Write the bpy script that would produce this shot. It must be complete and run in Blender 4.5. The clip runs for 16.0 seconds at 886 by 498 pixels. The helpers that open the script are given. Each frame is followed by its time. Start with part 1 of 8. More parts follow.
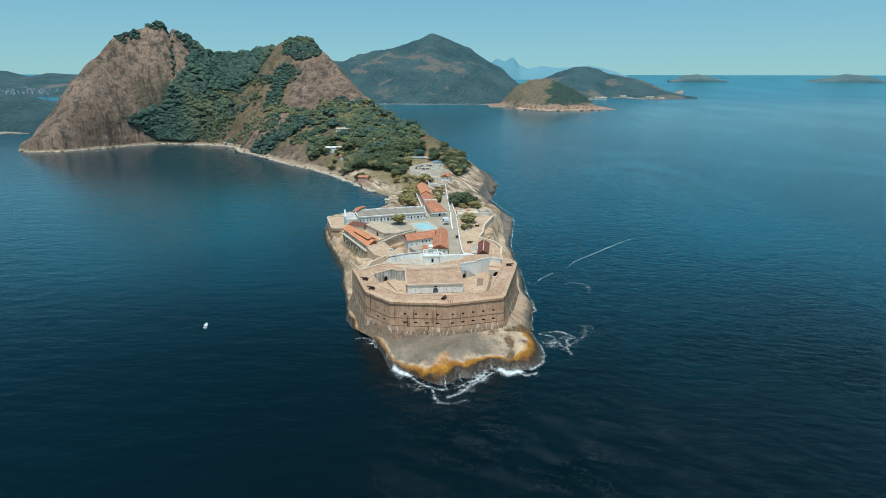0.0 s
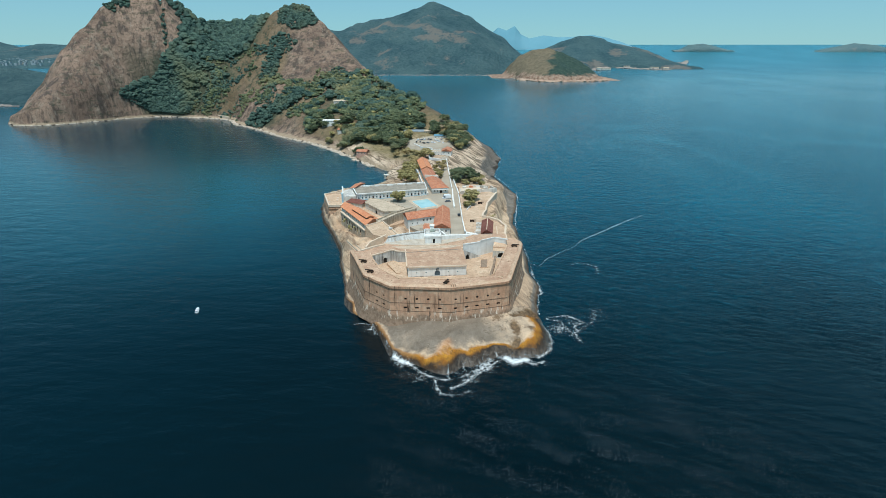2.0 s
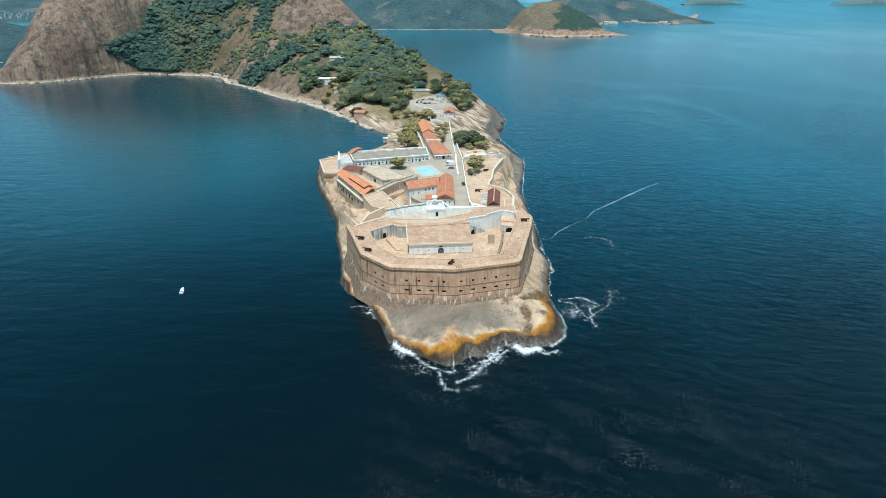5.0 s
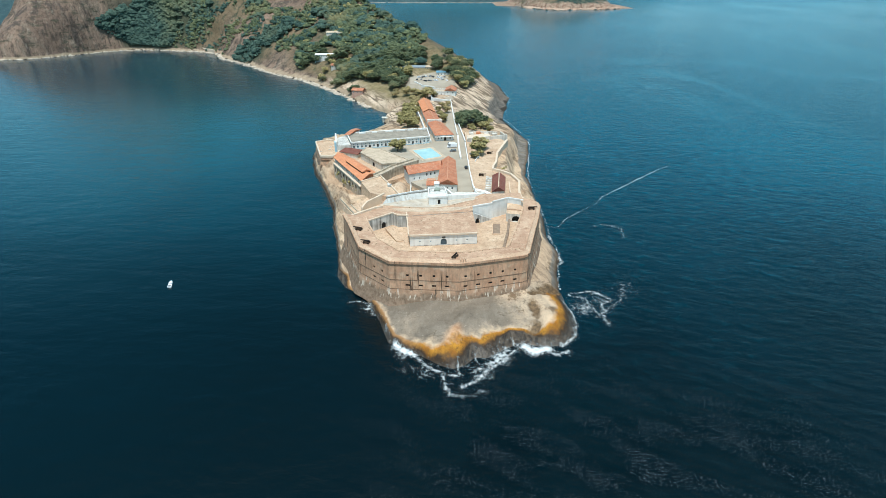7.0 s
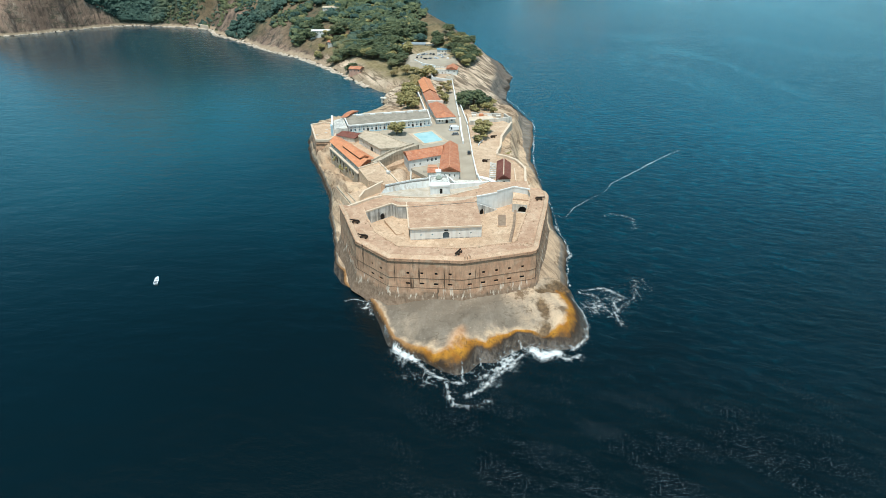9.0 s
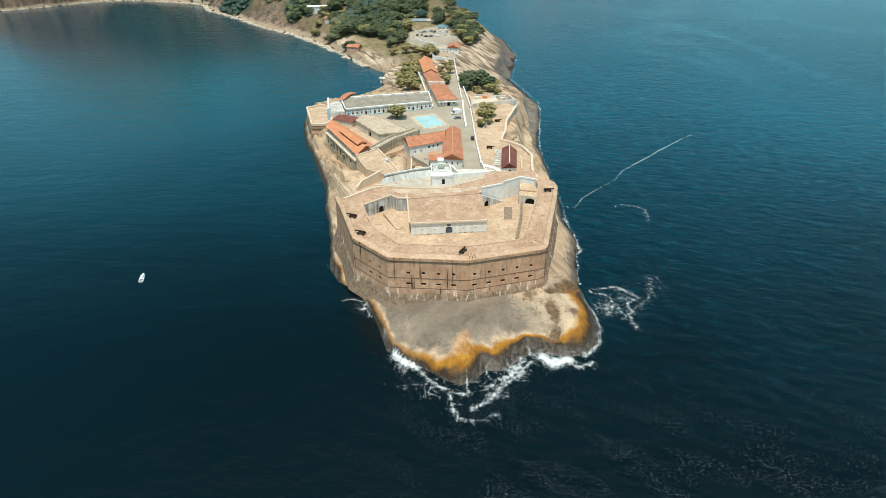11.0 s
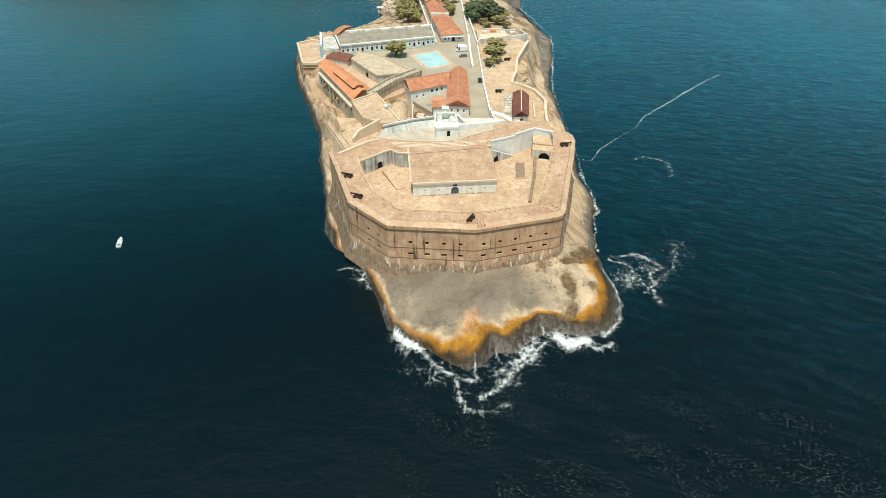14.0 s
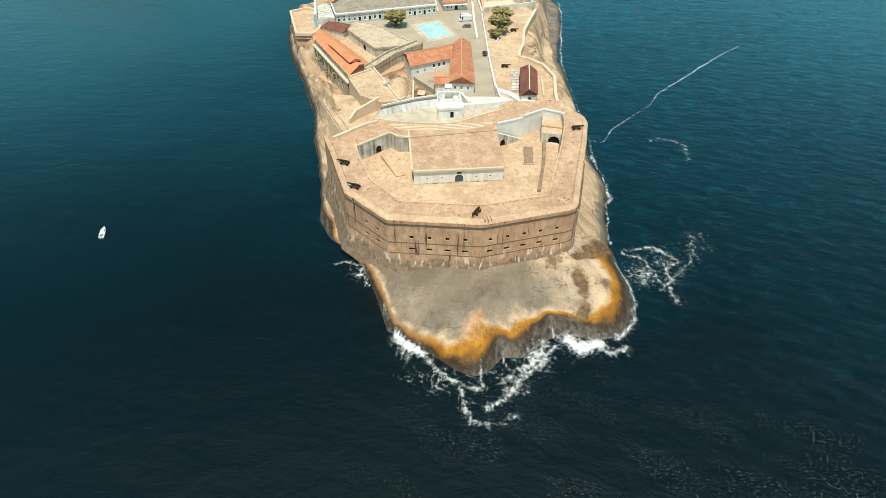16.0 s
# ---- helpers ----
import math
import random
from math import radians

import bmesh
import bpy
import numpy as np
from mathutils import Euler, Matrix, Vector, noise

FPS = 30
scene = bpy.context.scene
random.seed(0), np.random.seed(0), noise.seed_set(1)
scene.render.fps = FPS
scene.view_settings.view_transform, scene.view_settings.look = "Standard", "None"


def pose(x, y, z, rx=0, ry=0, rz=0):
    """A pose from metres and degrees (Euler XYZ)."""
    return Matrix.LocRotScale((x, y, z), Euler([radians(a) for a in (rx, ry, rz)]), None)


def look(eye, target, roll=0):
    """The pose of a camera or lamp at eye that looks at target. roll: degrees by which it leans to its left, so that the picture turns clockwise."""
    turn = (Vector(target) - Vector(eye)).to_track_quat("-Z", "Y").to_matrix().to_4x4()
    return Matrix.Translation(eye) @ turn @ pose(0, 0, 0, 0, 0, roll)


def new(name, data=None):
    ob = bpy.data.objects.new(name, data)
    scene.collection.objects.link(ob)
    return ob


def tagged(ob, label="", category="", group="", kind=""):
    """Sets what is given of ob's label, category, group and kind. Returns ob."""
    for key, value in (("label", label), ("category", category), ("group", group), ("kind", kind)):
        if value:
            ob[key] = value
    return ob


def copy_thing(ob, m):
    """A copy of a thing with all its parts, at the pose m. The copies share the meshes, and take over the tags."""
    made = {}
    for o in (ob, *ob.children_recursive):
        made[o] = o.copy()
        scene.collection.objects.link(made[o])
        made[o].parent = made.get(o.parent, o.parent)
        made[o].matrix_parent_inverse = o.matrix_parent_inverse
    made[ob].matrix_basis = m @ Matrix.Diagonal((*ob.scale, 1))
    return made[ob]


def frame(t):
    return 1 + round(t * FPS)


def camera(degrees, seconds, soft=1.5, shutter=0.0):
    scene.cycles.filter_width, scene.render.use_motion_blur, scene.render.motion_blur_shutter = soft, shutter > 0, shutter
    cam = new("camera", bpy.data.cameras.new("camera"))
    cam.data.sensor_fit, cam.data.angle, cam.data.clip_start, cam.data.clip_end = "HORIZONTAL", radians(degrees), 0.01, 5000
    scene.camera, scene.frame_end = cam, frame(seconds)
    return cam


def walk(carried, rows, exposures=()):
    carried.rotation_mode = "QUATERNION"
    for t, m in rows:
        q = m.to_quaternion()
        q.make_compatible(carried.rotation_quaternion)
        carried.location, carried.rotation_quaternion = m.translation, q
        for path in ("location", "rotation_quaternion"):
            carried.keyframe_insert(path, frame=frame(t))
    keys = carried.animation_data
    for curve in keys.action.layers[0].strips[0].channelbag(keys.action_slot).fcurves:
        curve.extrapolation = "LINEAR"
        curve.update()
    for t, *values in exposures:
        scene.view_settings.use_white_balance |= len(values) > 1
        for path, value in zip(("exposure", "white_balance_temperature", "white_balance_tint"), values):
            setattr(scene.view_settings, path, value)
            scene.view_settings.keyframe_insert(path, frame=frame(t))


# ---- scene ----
cam = camera(78.45, 16.0, soft=0.7)
# seconds, eye x, y, z in metres, then pitch, yaw and roll in degrees
PATH = [
    (0.0, 0.00, 0.00, 120.00, -17.97, 0.00, 0.07),
    (0.5, -0.18, 3.41, 119.74, -18.47, 0.02, 0.05),
    (1.0, -0.39, 6.88, 119.52, -19.09, 0.02, 0.03),
    (1.5, -0.61, 10.40, 119.32, -19.91, 0.03, 0.01),
    (2.0, -0.86, 13.97, 119.14, -20.79, 0.04, -0.02),
    (2.5, -1.12, 17.58, 118.98, -21.77, 0.06, -0.04),
    (3.0, -1.40, 21.21, 118.83, -22.79, 0.05, -0.04),
    (3.5, -1.68, 24.88, 118.69, -23.61, 0.04, -0.01),
    (4.0, -1.97, 28.56, 118.56, -24.14, 0.07, 0.04),
    (6.5, -3.41, 47.08, 117.93, -26.73, 0.09, -0.03),
    (7.0, -3.68, 50.77, 117.80, -27.46, 0.10, -0.07),
    (7.5, -3.96, 54.45, 117.65, -28.12, 0.13, -0.09),
    (8.0, -4.22, 58.12, 117.50, -28.67, 0.12, -0.10),
    (8.5, -4.48, 61.77, 117.35, -29.16, 0.13, -0.09),
    (9.0, -4.73, 65.40, 117.18, -29.77, 0.08, -0.07),
    (11.5, -5.89, 83.20, 116.25, -32.89, 0.14, -0.04),
    (12.0, -6.11, 86.69, 116.04, -33.98, 0.19, -0.04),
    (12.5, -6.34, 90.15, 115.84, -35.32, 0.21, -0.04),
    (13.0, -6.57, 93.58, 115.63, -36.71, 0.25, -0.04),
    (13.5, -6.80, 96.99, 115.43, -37.92, 0.26, -0.04),
    (14.0, -7.05, 100.38, 115.23, -39.09, 0.27, -0.01),
    (14.5, -7.31, 103.75, 115.04, -40.17, 0.28, 0.03),
    (15.0, -7.58, 107.10, 114.86, -41.13, 0.29, 0.08),
    (15.5, -7.87, 110.43, 114.70, -41.90, 0.30, 0.12),
    (16.0, -8.19, 113.75, 114.55, -42.59, 0.22, 0.15),
]
walk(cam, [(t, pose(x, y, z, 90 + p, 0, w) @ pose(0, 0, 0, 0, 0, r)) for t, x, y, z, p, w, r in PATH],
     exposures=[(0.0, -0.26, 5860, 10), (3.0, -0.15, 5780, 10), (4.2, -0.01, 5780, 10), (6.0, 0.05, 5800, 10), (9.0, 0.02, 6040, 10), (12.0, 0.01, 6620, 10), (16.0, 0.13, 6920, 10)])

# ---- light ----
SUN_EL, SUN_AZ = 70.0, 184.0     # degrees; azimuth from +y towards +x
world = bpy.data.worlds.new("world")
scene.world = world
world.use_nodes = True
wn = world.node_tree
wn.nodes.clear()
sky = wn.nodes.new("ShaderNodeTexSky")
sky.sky_type = "NISHITA"
sky.sun_disc = False
sky.sun_elevation = radians(SUN_EL)
sky.sun_rotation = radians(SUN_AZ)
sky.air_density, sky.dust_density, sky.ozone_density = 1.0, 0.0, 2.0
bgd = wn.nodes.new("ShaderNodeBackground")
bgd.inputs["Strength"].default_value = 0.12
wout = wn.nodes.new("ShaderNodeOutputWorld")
hue = wn.nodes.new("ShaderNodeMix")
hue.data_type, hue.blend_type = "RGBA", "MULTIPLY"
hue.inputs["Factor"].default_value = 1.0
hue.inputs[7].default_value = (0.25, 0.82, 1.04, 1)
wn.links.new(sky.outputs[0], hue.inputs[6])
air = wn.nodes.new("ShaderNodeMix")                    # thin teal haze over the whole sky
air.data_type = "RGBA"
air.inputs["Factor"].default_value = 0.75
wn.links.new(hue.outputs[2], air.inputs[6])
coord = wn.nodes.new("ShaderNodeTexCoord")
split = wn.nodes.new("ShaderNodeSeparateXYZ")
haze = wn.nodes.new("ShaderNodeValToRGB")             # pale at the horizon, deep teal higher up
haze.color_ramp.elements[0].color = (0.76, 1.08, 1.05, 1)
haze.color_ramp.elements[1].position = 0.70
haze.color_ramp.elements[1].color = (0.04, 0.32, 0.47, 1)
for stop, col in ((0.12, (0.52, 0.95, 1.04, 1)), (0.40, (0.07, 0.46, 0.70, 1))):
    haze.color_ramp.elements.new(stop).color = col
wn.links.new(coord.outputs["Generated"], split.inputs[0])
wn.links.new(split.outputs[2], haze.inputs[0])
lift = wn.nodes.new("ShaderNodeVectorMath")
lift.operation = "SCALE"
lift.inputs["Scale"].default_value = 5.0
wn.links.new(haze.outputs[0], lift.inputs[0])
wn.links.new(lift.outputs[0], air.inputs[7])
near_sun = wn.nodes.new("ShaderNodeVectorMath")
near_sun.operation = "DOT_PRODUCT"
_d = Vector((math.sin(radians(SUN_AZ)) * math.cos(radians(SUN_EL)), math.cos(radians(SUN_AZ)) * math.cos(radians(SUN_EL)), math.sin(radians(SUN_EL))))
near_sun.inputs[1].default_value = _d
wn.links.new(coord.outputs["Generated"], near_sun.inputs[0])
ring = wn.nodes.new("ShaderNodeMapRange")
ring.interpolation_type = "SMOOTHSTEP"
ring.inputs[1].default_value, ring.inputs[2].default_value = 0.42, 1.0
wn.links.new(near_sun.outputs["Value"], ring.inputs[0])
glare = wn.nodes.new("ShaderNodeMix")
glare.data_type, glare.blend_type = "RGBA", "ADD"
glare.inputs[7].default_value = (6.0, 6.6, 5.9, 1)
wn.links.new(ring.outputs[0], glare.inputs["Factor"])
wn.links.new(air.outputs[2], glare.inputs[6])
wn.links.new(glare.outputs[2], bgd.inputs[0])
wn.links.new(bgd.outputs[0], wout.inputs[0])
sun_data = bpy.data.lights.new("sun", "SUN")
sun_data.energy, sun_data.angle, sun_data.color = 4.05, radians(0.53), (0.95, 0.915, 0.815)
sun = new("sun", sun_data)
sun.matrix_world = look(_d * 400, (0, 0, 0))

# ---- materials ----
class Mat:
    """A small builder of node materials in world metres."""

    def __init__(self, name, rough=0.8, metal=0.0):
        self.m = bpy.data.materials.new(name)
        self.m.use_nodes = True
        self.t = self.m.node_tree
        self.b = self.t.nodes["Principled BSDF"]
        self.b.inputs["Roughness"].default_value = rough
        self.b.inputs["Metallic"].default_value = metal
        self.b.inputs["Specular IOR Level"].default_value = 0.25
        self.pos = self.node("ShaderNodeNewGeometry").outputs["Position"]

    def node(self, kind, **inputs):
        n = self.t.nodes.new(kind)
        for k, v in inputs.items():
            self.put(n.inputs[k], v)
        return n

    def put(self, socket, v):
        if isinstance(v, bpy.types.NodeSocket):
            self.t.links.new(v, socket)
        else:
            socket.default_value = v

    def noise(self, scale, detail=4.0, stretch=(1, 1, 1), rough=0.55, off=(0, 0, 0)):
        mp = self.node("ShaderNodeMapping", Vector=self.pos, Scale=stretch, Location=off)
        return self.node("ShaderNodeTexNoise", Vector=mp.outputs[0], Scale=scale, Detail=detail, Roughness=rough).outputs["Fac"]

    def tilt(self, angle, stretch, off=(0, 0, 0)):
        """World position turned about z, then stretched along the turned axes."""
        a = self.node("ShaderNodeMapping", Vector=self.pos, Rotation=(0, 0, angle), Location=off)
        return self.node("ShaderNodeMapping", Vector=a.outputs[0], Scale=stretch).outputs[0]

    def ramp(self, fac, lo, hi):
        n = self.node("ShaderNodeMapRange", Value=fac)
        n.inputs[1].default_value, n.inputs[2].default_value = lo, hi
        n.clamp = True
        return n.outputs[0]

    def math(self, op, a, b=0.0):
        n = self.node("ShaderNodeMath")
        n.operation = op
        self.put(n.inputs[0], a)
        self.put(n.inputs[1], b)
        return n.outputs[0]

    def mix(self, fac, a, b):
        n = self.node("ShaderNodeMix")
        n.data_type = "RGBA"
        self.put(n.inputs["Factor"], fac)
        self.put(n.inputs[6], a if isinstance(a, bpy.types.NodeSocket) else (*a, 1))
        self.put(n.inputs[7], b if isinstance(b, bpy.types.NodeSocket) else (*b, 1))
        return n.outputs[2]

    def attr(self, name):
        n = self.node("ShaderNodeAttribute")
        n.attribute_name = name
        return n.outputs["Fac"]

    def axis(self, k):
        return self.node("ShaderNodeSeparateXYZ", Vector=self.pos).outputs[k]

    def color(self, c):
        self.put(self.b.inputs["Base Color"], c)
        return self

    def bump(self, height, strength=0.5, distance=0.2):
        n = self.node("ShaderNodeBump", Height=height, Strength=strength, Distance=distance)
        self.t.links.new(n.outputs[0], self.b.inputs["Normal"])
        return self


def plain(name, a, b, scale=0.6, rough=0.8, metal=0.0, fine=6.0, bump=0.15):
    """Two tones at two scales with a light grain."""
    m = Mat(name, rough, metal)
    f = m.math("ADD", m.math("MULTIPLY", m.noise(scale, 5), 0.65), m.math("MULTIPLY", m.noise(fine, 3), 0.35))
    m.color(m.mix(m.ramp(f, 0.35, 0.65), a, b))
    if bump:
        m.bump(m.noise(fine, 4), bump, 0.05)
    return m.m


def streaked(name, a, b, stain, scale=0.5, amount=0.6):
    """Weathered plaster or masonry with stains that run down."""
    m = Mat(name, 0.9)
    base = m.mix(m.ramp(m.noise(scale, 5), 0.35, 0.65), a, b)
    runs = m.noise(0.9, 6, (1.0, 1.0, 0.08))
    blot = m.noise(0.16, 5, off=(7, 3, 1))
    f = m.math("MULTIPLY", m.ramp(m.math("ADD", m.math("MULTIPLY", runs, 0.6), m.math("MULTIPLY", blot, 0.4)), 0.47, 0.66), amount)
    m.color(m.mix(f, base, stain))
    m.bump(m.noise(2.5, 6), 0.35, 0.12)
    return m.m


def make_rock():
    """Granite: soft grey-brown bands, pale worn rim, ochre weed above a dark wet foot; tan with slanting strata on the flanks."""
    m = Mat("sea_rock", 0.85)
    front = m.attr("apron")
    grey = m.mix(m.ramp(m.noise(0.055, 7, (0.7, 1.6, 1.0), off=(3, 0, 0)), 0.38, 0.62), (0.170, 0.135, 0.100), (0.262, 0.208, 0.154))
    grey = m.mix(m.math("MULTIPLY", m.ramp(m.noise(0.30, 8, (1.0, 0.5, 1.0), 0.66, off=(6, 2, 0)), 0.48, 0.66), 0.30), grey, (0.36, 0.30, 0.235))
    tan = m.mix(m.ramp(m.noise(0.07, 8, off=(1, 5, 0)), 0.36, 0.64), (0.42, 0.285, 0.180), (0.66, 0.470, 0.305))
    strata = m.node("ShaderNodeTexNoise", Vector=m.tilt(-0.45, (1.0, 0.13, 0.5)), Scale=0.34, Detail=7.0, Roughness=0.66, Distortion=0.6).outputs["Fac"]
    tan = m.mix(m.math("MULTIPLY", m.ramp(strata, 0.47, 0.60), 0.8), tan, (0.215, 0.142, 0.088))
    base = m.mix(m.math("MAXIMUM", front, m.math("MULTIPLY", m.attr("grey"), 0.15)), tan, grey)
    pale = m.mix(m.math("MULTIPLY", m.ramp(m.noise(0.10, 8, (1.0, 0.6, 1.0), 0.62, off=(0, 9, 0)), 0.54, 0.68), m.math("SUBTRACT", 1.0, m.math("MULTIPLY", front, 0.75))), base, (0.60, 0.445, 0.305))
    east = m.math("MULTIPLY", m.ramp(m.math("ADD", m.axis("X"), m.math("MULTIPLY", m.noise(0.12, 7, rough=0.65), 26.0)), 30.0, 38.0), front)
    pale = m.mix(m.math("MULTIPLY", east, m.ramp(m.noise(0.2, 7, (1.0, 0.5, 1.0), off=(3, 3, 3)), 0.30, 0.62)), pale, (0.58, 0.425, 0.285))
    gain = m.math("SUBTRACT", m.math("MULTIPLY", east, 0.10), m.math("MULTIPLY", front, 0.06))
    crack = m.ramp(m.math("ADD", m.noise(0.13, 10, (0.9, 0.55, 1.0), 0.68), gain), 0.555, 0.61)
    veins = m.mix(m.math("MULTIPLY", crack, 0.8), pale, (0.135, 0.080, 0.040))
    speck = m.mix(m.math("MULTIPLY", m.ramp(m.noise(1.6, 7), 0.5, 0.7), 0.35), veins, (0.13, 0.10, 0.075))
    seam = m.ramp(m.math("ABSOLUTE", m.math("SUBTRACT", m.noise(0.075, 5, (0.8, 1.3, 1.0), 0.5, off=(2, 8, 1)), 0.5)), 0.011, 0.002)
    speck = m.mix(m.math("MULTIPLY", m.math("MULTIPLY", seam, m.ramp(m.noise(0.2, 4), 0.45, 0.6)), 0.55), speck, (0.10, 0.072, 0.048))
    speck = m.mix(m.math("MULTIPLY", m.ramp(m.noise(1.1, 6, rough=0.7, off=(4, 4, 4)), 0.60, 0.70), 0.5), speck, (0.52, 0.42, 0.32))
    rag = m.math("SUBTRACT", m.noise(0.28, 9, rough=0.66), 0.5)
    u = m.math("ADD", m.attr("weed"), m.math("MULTIPLY", rag, 1.0))
    wide = m.attr("apron")
    edge = m.math("MULTIPLY", m.ramp(m.math("ADD", m.attr("weed"), m.math("MULTIPLY", rag, 2.2)), 1.9, 1.1), m.ramp(m.noise(0.22, 7, off=(5, 5, 5)), 0.36, 0.58))
    rim = m.mix(m.math("MULTIPLY", m.math("MULTIPLY", edge, wide), 0.85), speck, (0.62, 0.445, 0.290))
    rim = m.mix(m.math("MULTIPLY", m.attr("blush"), 0.7), rim, m.mix(m.ramp(m.noise(0.6, 7), 0.4, 0.6), (0.40, 0.19, 0.085), (0.58, 0.33, 0.18)))
    ochre = m.mix(m.ramp(m.noise(0.35, 8), 0.38, 0.62), (0.34, 0.130, 0.014), (0.56, 0.255, 0.026))
    ochre = m.mix(m.math("MULTIPLY", m.ramp(m.noise(0.7, 8, rough=0.7), 0.46, 0.62), 0.8), ochre, (0.17, 0.076, 0.018))
    ochre = m.mix(m.ramp(m.math("ADD", m.axis("X"), m.math("MULTIPLY", m.noise(0.3, 5), 8.0)), -6.0, -14.0), ochre, (0.33, 0.175, 0.075))
    c = m.mix(m.ramp(u, 1.10, 0.72), rim, m.mix(wide, m.mix(m.ramp(m.noise(0.3, 7), 0.4, 0.6), (0.130, 0.112, 0.092), (0.215, 0.188, 0.155)), ochre))
    c = m.mix(m.math("MULTIPLY", m.ramp(u, 0.75, 0.30), 0.55), c, (0.13, 0.060, 0.014))
    c = m.mix(m.ramp(u, 0.36, 0.05), c, (0.050, 0.030, 0.016))
    c = m.mix(m.math("MULTIPLY", m.ramp(m.math("ADD", m.attr("hollow"), m.math("MULTIPLY", m.math("SUBTRACT", m.noise(0.5, 8, rough=0.7), 0.5), 1.1)), 0.30, 0.62), 0.9), c, m.mix(m.ramp(m.noise(0.9, 6), 0.4, 0.6), (0.085, 0.052, 0.026), (0.17, 0.105, 0.052)))
    wet = m.mix(m.ramp(m.noise(0.8, 7, (1.0, 0.35, 1.0)), 0.40, 0.64), (0.034, 0.026, 0.020), (0.105, 0.080, 0.058))
    c = m.mix(m.ramp(u, 0.0, -0.35), c, wet)
    m.color(c)
    m.put(m.b.inputs["Roughness"], m.math("ADD", m.math("MULTIPLY", m.ramp(u, -0.2, 0.4), 0.5), 0.35))
    ht = m.math("ADD", m.noise(0.22, 10, rough=0.6), m.math("MULTIPLY", m.noise(1.2, 7, (1, 0.35, 1)), 0.4))
    m.bump(m.math("ADD", ht, m.math("MULTIPLY", m.math("MULTIPLY", strata, m.math("SUBTRACT", 1.0, front)), 1.4)), 0.7, 1.0)
    return m.m


def make_hill():
    m = Mat("hill_ground", 0.95)
    rock = m.mix(m.ramp(m.noise(0.018, 9, (1, 1, 0.35), 0.62), 0.38, 0.62), (0.196, 0.130, 0.094), (0.345, 0.232, 0.164))
    rock = m.mix(m.math("MULTIPLY", m.ramp(m.noise(0.07, 9, (1.2, 1.2, 0.10), 0.65, off=(5, 0, 0)), 0.49, 0.60), 0.85), rock, (0.080, 0.062, 0.052))
    rock = m.mix(m.math("MULTIPLY", m.ramp(m.noise(0.05, 8, (1, 1, 0.5), 0.7, off=(0, 8, 0)), 0.54, 0.66), 0.65), rock, (0.33, 0.255, 0.185))
    rock = m.mix(m.math("MULTIPLY", m.ramp(m.noise(0.22, 9, (1.3, 1.3, 0.22), 0.7, off=(1, 1, 1)), 0.50, 0.60), 0.55), rock, (0.055, 0.042, 0.032))
    rock = m.mix(m.math("MULTIPLY", m.ramp(m.noise(0.16, 9, (1.2, 1.2, 0.18), 0.7, off=(7, 1, 1)), 0.56, 0.66), 0.55), rock, (0.36, 0.29, 0.22))
    rock = m.mix(m.math("MULTIPLY", m.ramp(m.noise(0.09, 8, (0.6, 0.6, 1.5), 0.7, off=(2, 2, 0)), 0.53, 0.63), 0.65), rock, (0.046, 0.056, 0.034))
    grass = m.mix(m.ramp(m.noise(0.03, 9, rough=0.65), 0.35, 0.65), (0.140, 0.100, 0.056), (0.235, 0.165, 0.100))
    grass = m.mix(m.ramp(m.noise(0.10, 9, rough=0.72), 0.51, 0.63), grass, (0.052, 0.066, 0.040))
    grass = m.mix(m.math("MULTIPLY", m.ramp(m.axis("Y"), 740.0, 650.0), 0.7), grass, m.mix(m.ramp(m.noise(0.15, 7), 0.4, 0.6), (0.20, 0.165, 0.07), (0.36, 0.285, 0.145)))
    c = m.mix(m.attr("grass"), rock, grass)
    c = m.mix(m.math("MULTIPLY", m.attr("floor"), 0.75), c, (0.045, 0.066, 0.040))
    slabs = m.mix(m.ramp(m.noise(0.06, 9, (1.6, 0.5, 1.0), 0.65), 0.40, 0.60), (0.52, 0.380, 0.260), (0.74, 0.570, 0.410))
    strata = m.node("ShaderNodeTexNoise", Vector=m.tilt(-0.45, (1.0, 0.12, 0.5)), Scale=0.34, Detail=6.0, Roughness=0.6, Distortion=0.3).outputs["Fac"]
    # dark slanting streaks: strata, with the slope's shadow streaks put into the colour
    slabs = m.mix(m.math("MULTIPLY", m.ramp(strata, 0.485, 0.555), 0.9), slabs, (0.150, 0.105, 0.068))
    tide = m.math("MAXIMUM", m.attr("rim"), m.math("MULTIPLY", m.ramp(m.math("ADD", m.axis("Z"), m.math("MULTIPLY", m.math("SUBTRACT", m.noise(0.06, 6), 0.5), 4.0)), 9.8, 8.4), m.ramp(m.axis("X"), 16.0, 30.0)))
    slabs = m.mix(m.math("MULTIPLY", tide, 0.92), slabs, m.mix(m.ramp(m.noise(0.3, 7), 0.4, 0.6), (0.100, 0.088, 0.076), (0.165, 0.148, 0.126)))
    c = m.mix(m.attr("neck"), c, slabs)
    sand = m.mix(m.noise(0.2, 5), (0.48, 0.36, 0.24), (0.30, 0.22, 0.15))
    zz = m.math("ADD", m.axis("Z"), m.math("MULTIPLY", m.math("SUBTRACT", m.noise(0.05, 7), 0.5), 8.0))
    c = m.mix(m.math("MULTIPLY", m.ramp(zz, 4.6, 2.8), m.ramp(m.axis("X"), 30.0, 10.0)), c, sand)
    c = m.mix(m.ramp(zz, 0.9, 0.2), c, (0.045, 0.035, 0.025))
    m.color(c)
